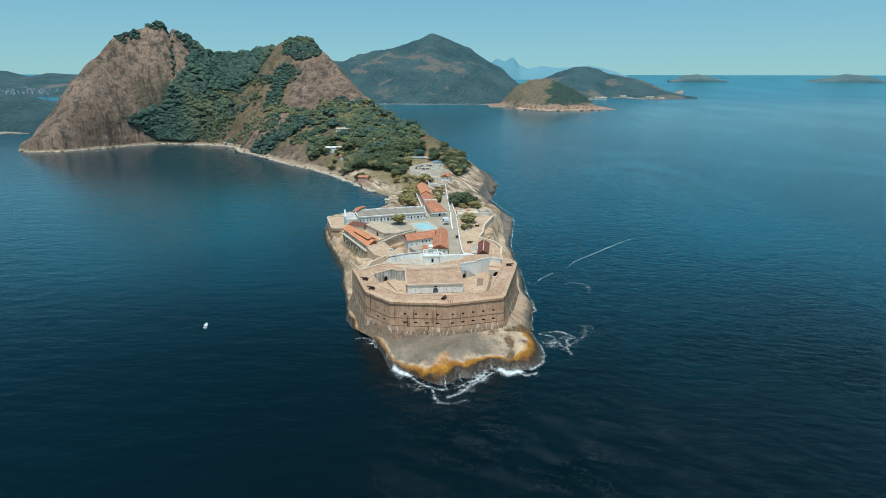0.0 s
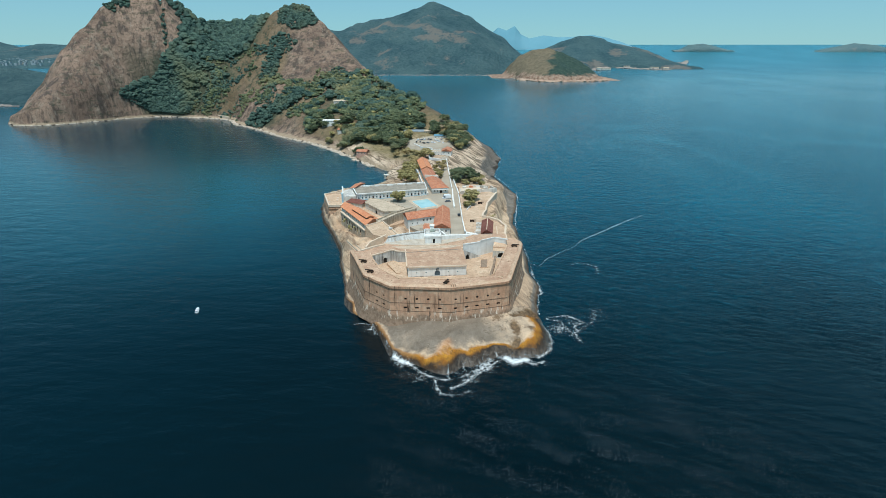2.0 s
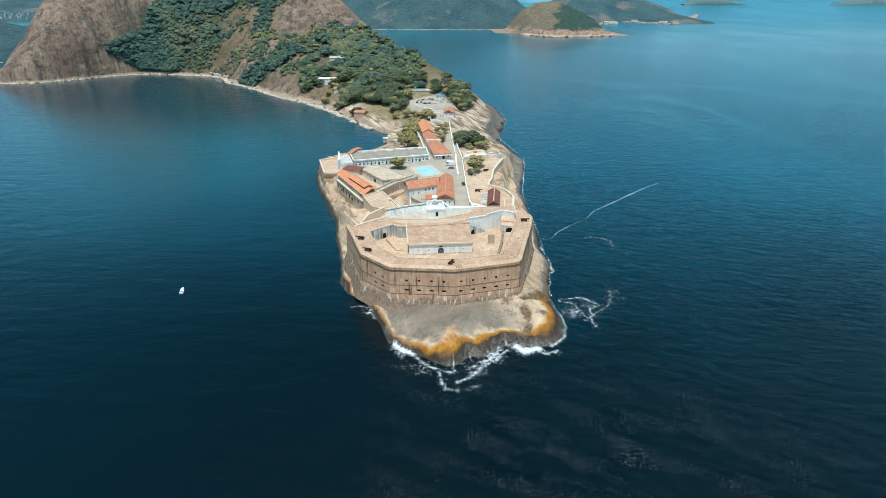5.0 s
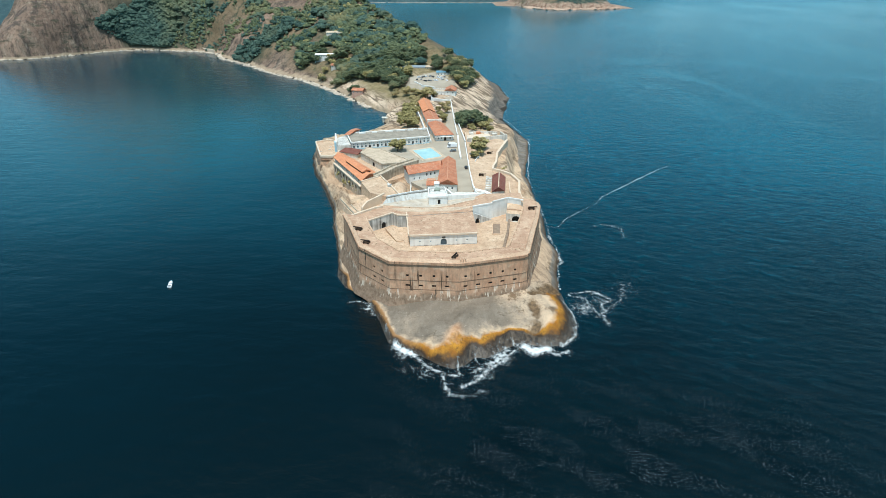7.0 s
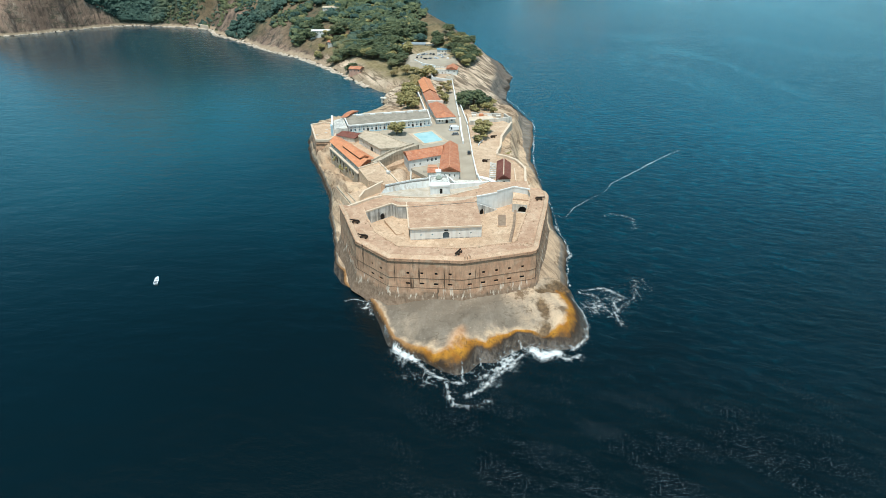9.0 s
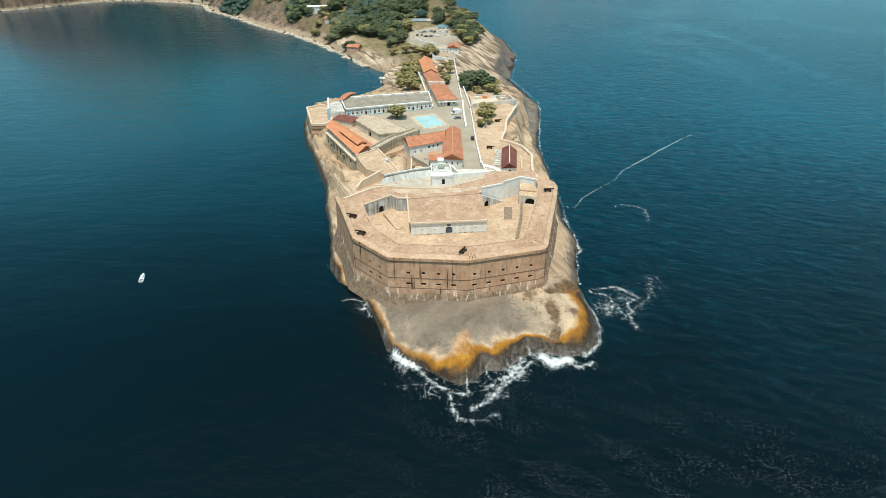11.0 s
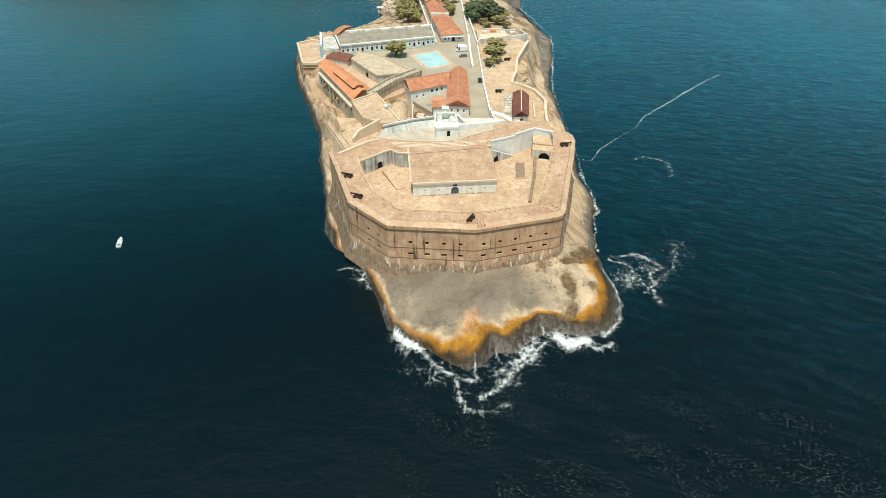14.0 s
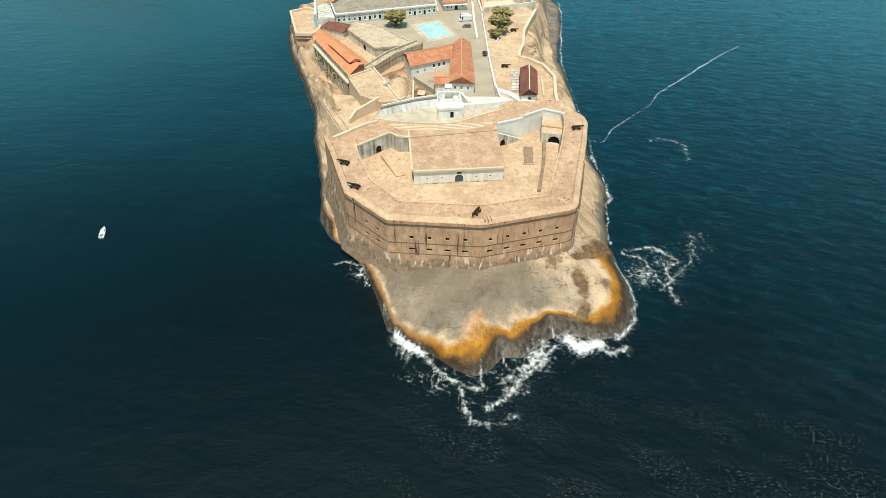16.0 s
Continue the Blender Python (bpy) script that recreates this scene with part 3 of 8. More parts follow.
    fold = np.exp(-((px - 1.2 - 0.45 * (py - 208)) / 2.0) ** 2) * np.clip((222 - py) / 10, 0, 1) * np.clip(inner / 5, 0, 1)
    fort = fort + 0.9 * fold
    apron = np.clip((232 - py) / 12, 0, 1) * np.clip(dw / 6, 0, 1)
    swell = np.sin((px * 0.62 - py * 0.78 + 2.4 * fbm(px, py, 26, 2, 21.0)) * 0.34)
    fort = fort + apron * (0.55 * swell + 0.25 * fbm(px, py, 5, 3, 22.0)) - 2.0 * hollows(px, py) * np.clip((242 - py) / 5, 0, 1) * np.clip(inner / 3, 0, 1) - apron * (0.25 * np.clip((px - 12) / 14, 0, 1) * (1 - 2 * np.abs(fbm(px, py, 8, 4, 23.0))))
    strata = np.sin((px * 0.8 + py * 0.6 + 3 * fbm(px, py, 20, 3, 9.0)) * 1.1)
    crag = 1 - 2 * np.abs(fbm(px, py, 13, 5, 12.0))
    fort = fort + back * (crag - 0.5) * 2.6 * np.clip(inner / 4, 0, 1) * np.clip((16 - inner) / 6, 0, 1)
    fort = fort + back * 1.1 * strata * np.clip(inner / 3, 0, 1) * np.clip((12 - inner) / 4, 0, 1)
    tq = np.clip(((px + 71) * 22.0 + (py - 364) * -38.0) / 1928.0, 0, 1)
    dq = np.hypot(px + 71 - 22.0 * tq, py - 364 + 38.0 * tq)
    fort = fort - 7.0 * np.exp(-(dq / 5.2) ** 2) * np.clip(inner / 3, 0, 1)
    k = np.clip((py - 425) / 40, 0, 1)
    h = fort * (1 - k) + hill * k
    shelf = np.clip((px - 18) / 8, 0, 1) * np.clip((py - 330) / 40, 0, 1) * np.clip((690 - py) / 50, 0, 1)
    h = h * (1 - shelf) + np.minimum(h, 0.32 * inner + 1.1 * np.clip(inner - 8, 0, None)) * shelf
    return np.where(ds > 0, h, np.clip(ds * 0.7, -7, 0)), ds


GRASS = [(-390, 1010, 120, 90), (-400, 1080, 110, 70), (-230, 850, 60, 50), (-90, 750, 110, 120), (-20, 640, 45, 50), (-300, 960, 40, 40), (-70, 610, 48, 44), (-42, 575, 26, 26), (-150, 720, 50, 40)]


WOODED = [(-410, 1060, 52, 80), (-365, 1045, 60, 50), (-470, 975, 70, 22), (-400, 985, 60, 34), (-125, 810, 50, 70), (-75, 760, 45, 50), (-255, 835, 30, 30)]


def patches(px, py, spots):
    v = np.full(px.shape, -1.0)
    for cx, cy, rx, ry in spots:
        v = np.maximum(v, 1 - np.hypot((px - cx) / rx, (py - cy) / ry))
    return v


def build_land():
    xs = np.concatenate([np.arange(-104, -36, 1.2), np.arange(-36, 54, 0.75), np.arange(54, 70, 1.2)])
    ys = np.concatenate([np.arange(184, 240, 0.75), np.arange(240, 472, 1.2)])
    gx, gy = np.meshgrid(xs, ys)
    z, ds = land(gx, gy)
    fore = np.clip((240 + 18 * np.clip((-30 - gx) / 4, 0, 1) - gy) / 8, 0, 1)
    dw = shore_distance(gx, gy, WEED) + 0.8 * fbm(gx, gy, 9, 3, 2.5)
    fold = np.exp(-((gx - 0.6 - 0.25 * (gy - 206)) / (2.6 - 0.12 * (gy - 200))) ** 2) * np.clip((209.5 - gy) / 4, 0, 1)
    wide = 1.3 + 1.0 * fbm(gx, gy, 9, 3, 6.0) + 3.4 * np.exp(-((gx + 2) / 6) ** 2) + 1.0 * fold + 2.2 * np.exp(-((gx - 11) / 4.5) ** 2) + 3.4 * np.clip((gx - 29) / 5, 0, 1)
    lee_side = np.clip(ds - 0.4, -1, 60) / 1.3
    tide = 2.6 + 1.0 * fbm(gx, gy, 16, 3, 33.0) + 7.4 * np.clip((gy - 385) / 50, 0, 1)
    sea_side = np.clip(0.30 * ds, -1, 0.72) + 0.45 * np.clip(ds - tide, 0, 40)
    seaward = np.clip((gx - 20) / 10, 0, 1)
    weed = (dw / np.clip(wide, 1.2, None)) * fore + (sea_side * seaward + lee_side * (1 - seaward)) * (1 - fore)
    tagged(grid_mesh("ground_headland", xs, ys, z, ROCK, {"weed": weed, "apron": fore, "hollow": hollows(gx, gy) * np.clip((242 - gy) / 4, 0, 1), "blush": np.clip(1.5 * fold, 0, 1) * fore, "grey": np.clip((304 - gy) / 26, 0, 1) * np.clip((gx - 4) / 10, 0, 1)}), "bare granite headland with ochre weed along the waterline", "rock", kind="structure")
    xs, ys = np.concatenate([np.arange(-760, -180, 4.0), np.arange(-180, 84, 2.4)]), np.concatenate([np.arange(468, 760, 2.4), np.arange(760, 1360, 4.0)])
    gx, gy = np.meshgrid(xs, ys)
    z, ds = land(gx, gy)
    g = np.clip(3 * patches(gx, gy, GRASS) + 0.9 * fbm(gx, gy, 50, 4, 8.0) + 0.4, 0, 1) * np.clip((z - 4) / 6, 0, 1)
    dome = np.hypot((gx + 540) / 112, (gy - 1000) / 130)
    g = g * np.clip((dome - 0.85) * 5, 0, 1)
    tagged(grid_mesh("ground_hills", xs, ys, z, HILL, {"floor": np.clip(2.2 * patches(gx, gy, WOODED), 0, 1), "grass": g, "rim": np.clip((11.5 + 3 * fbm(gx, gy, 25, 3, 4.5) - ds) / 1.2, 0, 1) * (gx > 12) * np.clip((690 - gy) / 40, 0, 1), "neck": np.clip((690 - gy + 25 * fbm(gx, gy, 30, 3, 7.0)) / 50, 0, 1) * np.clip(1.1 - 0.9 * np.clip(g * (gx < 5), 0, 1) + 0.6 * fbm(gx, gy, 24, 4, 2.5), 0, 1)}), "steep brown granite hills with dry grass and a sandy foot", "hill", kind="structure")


build_land()

# ---- sea ----
def far_rise(d):
    """Beyond three kilometres the sheet lifts gently, so that it meets the sky at the true horizon."""
    return 104.0 * np.clip((d - 3300.0) / 1650.0, 0, 1) ** 2


def build_sea():
    xs = np.concatenate([np.arange(-5200, -1000, 300), np.arange(-1000, 1001, 200), np.arange(1300, 5201, 300)]).astype(float)
    ys = np.concatenate([np.arange(-900, 3000, 300), np.arange(3000, 4951, 75)]).astype(float)
    gx, gy = np.meshgrid(xs, ys)
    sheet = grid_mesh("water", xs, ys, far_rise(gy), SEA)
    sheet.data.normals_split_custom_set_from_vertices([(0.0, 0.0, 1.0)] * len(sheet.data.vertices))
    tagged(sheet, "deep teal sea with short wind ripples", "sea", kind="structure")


build_sea()

# ---- more materials ----
def make_tile(name, a, b, c):
    m = Mat(name, 0.85)
    base = m.mix(m.ramp(m.noise(0.35, 6), 0.36, 0.64), a, b)
    base = m.mix(m.math("MULTIPLY", m.ramp(m.noise(1.1, 7, rough=0.68, off=(4, 4, 0)), 0.50, 0.64), 0.7), base, c)
    base = m.mix(m.math("MULTIPLY", m.ramp(m.noise(2.6, 6, rough=0.7, off=(2, 0, 4)), 0.53, 0.64), 0.5), base, tuple(0.35 * v for v in a))
    m.color(base)
    wave = m.node("ShaderNodeTexWave", Vector=m.pos, Scale=1.1, Distortion=0.6, Detail=1.0).outputs["Fac"]
    m.bump(m.math("ADD", m.math("MULTIPLY", wave, 0.4), m.noise(3.0, 4)), 0.5, 0.12)
    return m.m


def make_glass(name, col):
    m = Mat(name, 0.12)
    m.b.inputs["Specular IOR Level"].default_value = 0.5
    m.color(m.mix(m.noise(0.8, 3), col, tuple(0.6 * v for v in col)))
    return m.m


def make_pool():
    m = Mat("pool_water", 0.05)
    m.b.inputs["Specular IOR Level"].default_value = 0.5
    m.color(m.mix(m.ramp(m.noise(0.25, 4), 0.35, 0.65), (0.35, 0.55, 0.55), (0.44, 0.63, 0.62)))
    m.bump(m.noise(0.8, 4), 0.1, 0.1)
    return m.m


def make_foam():
    """Broken water: milky wash with fine lace where it thins out."""
    m = Mat("sea_foam", 0.6)
    m.b.inputs["Base Color"].default_value = (0.80, 0.83, 0.82, 1)
    drift = m.node("ShaderNodeTexNoise", Vector=m.pos, Scale=0.35, Detail=5.0, Roughness=0.6).outputs["Color"]
    bent = m.node("ShaderNodeVectorMath")
    bent.operation = "MULTIPLY_ADD"
    m.put(bent.inputs[0], drift)
    bent.inputs[1].default_value = (1.8, 1.8, 0.0)
    m.put(bent.inputs[2], m.pos)
    cells = []
    for sc, wd in ((0.55, 0.16), (1.7, 0.22)):
        vor = m.node("ShaderNodeTexVoronoi", Vector=bent.outputs[0], Scale=sc)
        vor.feature = "DISTANCE_TO_EDGE"
        cells.append(m.ramp(vor.outputs[0], wd, 0.01))
    threads = m.math("MAXIMUM", cells[0], m.math("MULTIPLY", cells[1], 0.7))
    small = m.node("ShaderNodeTexNoise", Vector=bent.outputs[0], Scale=0.85, Detail=9.0, Roughness=0.74).outputs["Fac"]
    froth = m.attr("froth")
    f = m.math("ADD", m.math("MULTIPLY", m.math("SUBTRACT", threads, 0.5), 0.22), m.math("ADD", froth, m.math("MULTIPLY", m.math("SUBTRACT", small, 0.5), 1.7)))
    m.put(m.b.inputs["Alpha"], m.math("MULTIPLY", m.math("POWER", m.ramp(f, 0.30, 0.95), 1.4), 0.92))
    m.bump(m.noise(1.2, 6), 0.6, 0.3)
    return m.m


RED = make_tile("red_clay_tiles", (0.42, 0.145, 0.075), (0.56, 0.235, 0.125), (0.46, 0.29, 0.20))
ORANGE = make_tile("orange_clay_tiles", (0.60, 0.225, 0.105), (0.68, 0.300, 0.150), (0.50, 0.225, 0.135))
RIDGE = plain("mortared_ridge", (0.48, 0.22, 0.125), (0.58, 0.32, 0.20), 0.8, 0.9)
MAROON = make_tile("maroon_sheet", (0.16, 0.052, 0.038), (0.23, 0.085, 0.060), (0.20, 0.12, 0.09))
GREYROOF = streaked("grey_roof_screed", (0.48, 0.375, 0.265), (0.60, 0.475, 0.345), (0.26, 0.20, 0.145), 0.25, 0.6)
STAIN = streaked("stained_plaster", (0.50, 0.48, 0.44), (0.66, 0.635, 0.58), (0.12, 0.11, 0.095), 0.35, 0.95)
OLDROOF = streaked("barracks_roof_screed", (0.27, 0.235, 0.185), (0.38, 0.325, 0.255), (0.15, 0.125, 0.10), 0.22, 0.8)
DIRTY = streaked("dirty_masonry", (0.42, 0.345, 0.255), (0.55, 0.46, 0.345), (0.16, 0.125, 0.09), 0.4, 0.8)
PALE = streaked("pale_plaster", (0.60, 0.55, 0.47), (0.70, 0.65, 0.57), (0.30, 0.26, 0.21), 0.4, 0.7)
BROWN = streaked("brown_stone", (0.24, 0.17, 0.12), (0.32, 0.235, 0.165), (0.11, 0.08, 0.06), 0.5, 0.6)
COPING = plain("pale_stone_coping", (0.60, 0.465, 0.335), (0.71, 0.575, 0.435), 0.3, 0.9)
# the shadow line cast by each string course is put into this colour
CORDON = plain("dark_string_course", (0.120, 0.078, 0.050), (0.185, 0.125, 0.082), 0.5, 0.9)
ASPHALT = plain("worn_asphalt", (0.34, 0.285, 0.215), (0.44, 0.370, 0.285), 0.12, 0.9)
BLUE = plain("pale_blue_paint", (0.30, 0.47, 0.55), (0.38, 0.55, 0.62), 0.6, 0.6, bump=0)
# near-black panels stand in for the unlit inside of ports, arches and doorways
DARK = plain("dark_opening", (0.012, 0.011, 0.010), (0.022, 0.020, 0.017), 0.6, 0.9, bump=0)
IRON = plain("rusty_iron", (0.028, 0.022, 0.018), (0.06, 0.038, 0.026), 1.5, 0.6, 0.5)
TIMBER = plain("dark_timber", (0.05, 0.032, 0.02), (0.09, 0.06, 0.04), 1.0, 0.8)
GLASS = make_glass("window_glass", (0.035, 0.05, 0.06))
POOLW = make_pool()
FOAM = make_foam()
CARW = plain("white_car_paint", (0.70, 0.71, 0.72), (0.76, 0.77, 0.78), 1.0, 0.3, bump=0)
CARG = plain("grey_car_paint", (0.13, 0.14, 0.15), (0.17, 0.18, 0.19), 1.0, 0.3, bump=0)
CARB = plain("black_car_paint", (0.018, 0.019, 0.021), (0.03, 0.03, 0.032), 1.0, 0.3, bump=0)
RUBBER = plain("tyre_rubber", (0.018, 0.018, 0.018), (0.03, 0.03, 0.03), 2.0, 0.9, bump=0)
BARK = plain("bark", (0.10, 0.075, 0.05), (0.17, 0.13, 0.09), 1.5, 0.95)
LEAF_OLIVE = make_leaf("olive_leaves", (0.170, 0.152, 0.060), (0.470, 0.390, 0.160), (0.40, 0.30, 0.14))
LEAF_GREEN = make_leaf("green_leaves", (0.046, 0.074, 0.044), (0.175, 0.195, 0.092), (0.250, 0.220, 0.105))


# ---- shape helpers ----
def prism(bm, pts, z0, z1, grow=0.0):
    """An upright solid over an outline; its foot stands out by grow."""
    n = len(pts)
    foot = offset(pts, grow) if grow else pts
    a = [bm.verts.new((x, y, z0)) for x, y in foot]
    b = [bm.verts.new((x, y, z1)) for x, y in pts]
    top = bm.faces.new(b)
    fs = [top]
    for i in range(n):
        j = (i + 1) % n
        fs.append(bm.faces.new((a[i], a[j], b[j], b[i])))
    fs.append(bm.faces.new(a[::-1]))
    bmesh.ops.recalc_face_normals(bm, faces=fs)
    return top


def offset(pts, d):
    """A closed outline, counter-clockwise, moved outwards by d."""
    n, out = len(pts), []
    for i in range(n):
        p, q, s = Vector(pts[i - 1]), Vector(pts[i]), Vector(pts[(i + 1) % n])
        e0, e1 = (q - p).normalized(), (s - q).normalized()
        n0, n1 = Vector((e0.y, -e0.x)), Vector((e1.y, -e1.x))
        m = n0 + n1
        m = m / max(m.dot(n0), 0.35) if m.length > 1e-6 else n0
        out.append((q.x + m.x * d, q.y + m.y * d))
    return out


def box(bm, x0, x1, y0, y1, z0, z1):
    prism(bm, [(x0, y0), (x1, y0), (x1, y1), (x0, y1)], z0, z1)


def run(bm, pts, width, z0, z1, z0b=None, z1b=None):
    """A wall of some width along an open line; its heights may change evenly from end to end."""
    n = len(pts)
    z0b, z1b = z0 if z0b is None else z0b, z1 if z1b is None else z1b
    ring = []
    for i, p in enumerate(pts):
        p = Vector(p)
        d0 = (p - Vector(pts[i - 1])).normalized() if i else None
        d1 = (Vector(pts[i + 1]) - p).normalized() if i < n - 1 else None
        d = ((d0 or d1) + (d1 or d0)).normalized()
        k = width / 2 / max(d.dot(d0 or d1), 0.4)
        nx, ny = d.y * k, -d.x * k
        t = i / max(n - 1, 1)
        a, b = z0 + t * (z0b - z0), z1 + t * (z1b - z1)
        ring.append([bm.verts.new(v) for v in ((p.x + nx, p.y + ny, a), (p.x + nx, p.y + ny, b), (p.x - nx, p.y - ny, b), (p.x - nx, p.y - ny, a))])
    fs = []
    for r0, r1 in zip(ring[:-1], ring[1:]):
        for k in range(4):
            fs.append(bm.faces.new((r0[k], r0[(k + 1) % 4], r1[(k + 1) % 4], r1[k])))
    fs += [bm.faces.new(ring[0]), bm.faces.new(ring[-1][::-1])]
    bmesh.ops.recalc_face_normals(bm, faces=fs)


def facade(bm, p0, p1, z0, z1, holes, depth=0.35, lean=0.0, ends=(0.0, 0.0)):
    """A wall face from p0 to p1 (outside on the right) with openings that go in by depth.
    A hole: (middle along the wall, width, sill, head, arched)."""
    p0, p1 = Vector((*p0, 0)), Vector((*p1, 0))
    length = (p1 - p0).length
    e = (p1 - p0) / length
    out = Vector((e.y, -e.x, 0))

    def at(s, z, inward=0.0):
        low = lean * (z1 - z) / max(z1 - z0, 1e-6)
        v = p0 + e * (s + low * (ends[1] * s / length - ends[0] * (1 - s / length))) + out * (lean * (z1 - z) / max(z1 - z0, 1e-6) - inward)
        return (v.x, v.y, z)
    loops = [[(0, z0), (length, z0), (length, z1), (0, z1)]]
    for s, wd, a, b, arched in holes:
        a = max(a, z0 + 0.04)
        if arched:
            r = wd / 2
            loops.append([(s - r, a), (s + r, a)] + [(s + r * math.cos(q), b - r + r * math.sin(q)) for q in np.linspace(0, math.pi, 7)])
        else:
            loops.append([(s - wd / 2, a), (s + wd / 2, a), (s + wd / 2, b), (s - wd / 2, b)])
    edges, rims = [], []
    for lp in loops:
        vs = [bm.verts.new(at(*q)) for q in lp]
        edges += [bm.edges.new((vs[i], vs[(i + 1) % len(vs)])) for i in range(len(vs))]
        rims.append((vs, lp))
    res = bmesh.ops.triangle_fill(bm, edges=edges, use_beauty=True)
    fs = [g for g in res["geom"] if isinstance(g, bmesh.types.BMFace)]
    for f in fs:
        f.normal_update()
        if f.normal.dot(out) < 0:
            f.normal_flip()
    for vs, lp in rims[1:]:
        back = [bm.verts.new(at(*q, depth)) for q in lp]
        for i in range(len(vs)):
            j = (i + 1) % len(vs)
            bm.faces.new((vs[i], vs[j], back[j], back[i]))
    return at


def panel(bm, at, s, wd, a, b, inward, arched=False, thick=0.06):
    """A flat panel that closes an opening."""
    if arched:
        r = wd / 2
        lp = [(s - r, a), (s + r, a)] + [(s + r * math.cos(q), b - r + r * math.sin(q)) for q in np.linspace(0, math.pi, 7)]
    else:
        lp = [(s - wd / 2, a), (s + wd / 2, a), (s + wd / 2, b), (s - wd / 2, b)]
    f = [bm.verts.new(at(*q, inward - thick)) for q in lp]
    k = [bm.verts.new(at(*q, inward)) for q in lp]
    bm.faces.new(f)
    bm.faces.new(k[::-1])
    for i in range(len(lp)):
        j = (i + 1) % len(lp)
        bm.faces.new((f[i], k[i], k[j], f[j]))


def bars(bm, at, s, wd, a, b, inward, t=0.09):
    """A window frame: four sides and a cross."""
    for q in ((s, wd, a, a + t), (s, wd, b - t, b), (s - wd / 2 + t / 2, t, a + t, b - t), (s + wd / 2 - t / 2, t, a + t, b - t), (s, t * 0.7, a + t, b - t)):
        panel(bm, at, *q, inward - 0.05, thick=0.05)


def openings(root, at, holes, depth, frame_mat, leaf_mat):
    """A window with its pane, or a door, in each hole of a facade."""
    for s, wd, a, b, arched, *kind in holes:
        k = kind[0] if kind else "window"
        if k == "window":
            bm = bmesh.new()
            bars(bm, at, s, wd, a, b, depth)
            wdw = part("window", bm, frame_mat, root)
            bm = bmesh.new()
            panel(bm, at, s, wd, a, b, depth, arched)
            part("pane", bm, GLASS, wdw)
        else:
            bm = bmesh.new()
            panel(bm, at, s, wd, a, b, depth, arched)
            part(k, bm, leaf_mat, root)


def gable(bm, quad, z_eave, z_ridge, over=0.5, thick=0.18, hip=0.0):
    """A pitched roof over four corners, counter-clockwise, its ridge running between the middles of sides 1-2 and 3-0."""
    q = offset(quad, over)
    a, b, c, d = [Vector((*p, z_eave)) for p in q]
    r0, r1 = (a + d) / 2, (b + c) / 2
    ax = (r1 - r0)
    r0, r1 = r0 + ax * hip, r1 - ax * hip
    r0.z = r1.z = z_ridge
    for lift, flip in ((thick, False), (0.0, True)):
        up = Vector((0, 0, lift))
        v = [bm.verts.new(p + up) for p in (a, b, c, d, r0, r1)]
        for f in ((0, 1, 5, 4), (2, 3, 4, 5), (1, 2, 5), (3, 0, 4)):
            ids = f[::-1] if flip else f
            bm.faces.new([v[i] for i in ids])
    bm.verts.ensure_lookup_table()
    n = len(bm.verts)
    top, low = bm.verts[n - 12:n - 6], bm.verts[n - 6:]
    for i, j in ((0, 1), (1, 2), (2, 3), (3, 0)):
        bm.faces.new((low[i], low[j], top[j], top[i]))


def ridge_cap(bm, p, q, z, w=0.35):
    run(bm, [p, q], w, z - 0.1, z + 0.22)


def tube(bm, p, q, r0, r1, seg=10):
    """A tapered round bar."""
    p, q = Vector(p), Vector(q)
    m = (q - p).to_track_quat("Z", "Y").to_matrix()
    rings = []
    for c, r in ((p, r0), (q, r1)):
        rings.append([bm.verts.new(c + m @ Vector((r * math.cos(2 * math.pi * i / seg), r * math.sin(2 * math.pi * i / seg), 0))) for i in range(seg)])
    for i in range(seg):
        j = (i + 1) % seg
        bm.faces.new((rings[0][i], rings[0][j], rings[1][j], rings[1][i]))
    bm.faces.new(rings[0][::-1])
    bm.faces.new(rings[1])


def lumps(me_or_bm, amount, scale, seed):
    for v in me_or_bm.verts:
        d = noise.noise_vector(v.co * scale + Vector((seed, seed * 2.1, 0)))
        v.co += d * amount


# ---- ground slabs of the fort ----
def slab(name, pts, z0, z1, mat, label, category="paving", grow=0.0):
    bm = bmesh.new()
    prism(bm, pts, z0, z1, grow)
    return tagged(part(name, bm, mat), label, category, kind="structure")


slab("ground_plaza", [(-12, 302), (12, 302), (11, 345), (10.8, 420), (6.5, 450), (4, 530), (-1, 530), (-2, 450), (-14, 424), (-70, 411), (-64, 388), (-52, 384), (-40, 372),
                      (-26, 361), (-19, 358), (-26, 344), (-21, 329), (-12, 317)], 7, 13.9, ASPHALT, "worn grey-brown asphalt of the parade yard")
slab("ground_yard", [(12, 296), (34, 294), (36, 312), (37, 328), (33.7, 339), (28.5, 345), (24, 347.5), (24.5, 352), (27, 361), (29.4, 378), (38.5, 406), (26, 428), (11, 430)], 3, 14.1, TAN,
     "sandy yard behind the right parapet", grow=1.2)
slab("ground_lower_court", [(-70, 383), (-72, 374), (-69.5, 367), (-48, 326), (-38, 331), (-27.2, 341), (-19, 358), (-26, 361), (-40, 372), (-52, 384), (-64, 388)], 2, 12.6, TAN,
     "sandy paved court on a stained retaining wall", grow=1.0)
slab("ground_sunken_yard", [(-37, 300), (-12, 300), (-12, 317), (-21, 329), (-26, 343), (-38, 331)], 4, 10.2, TAN, "sunken sandy yard beside the old quarters")
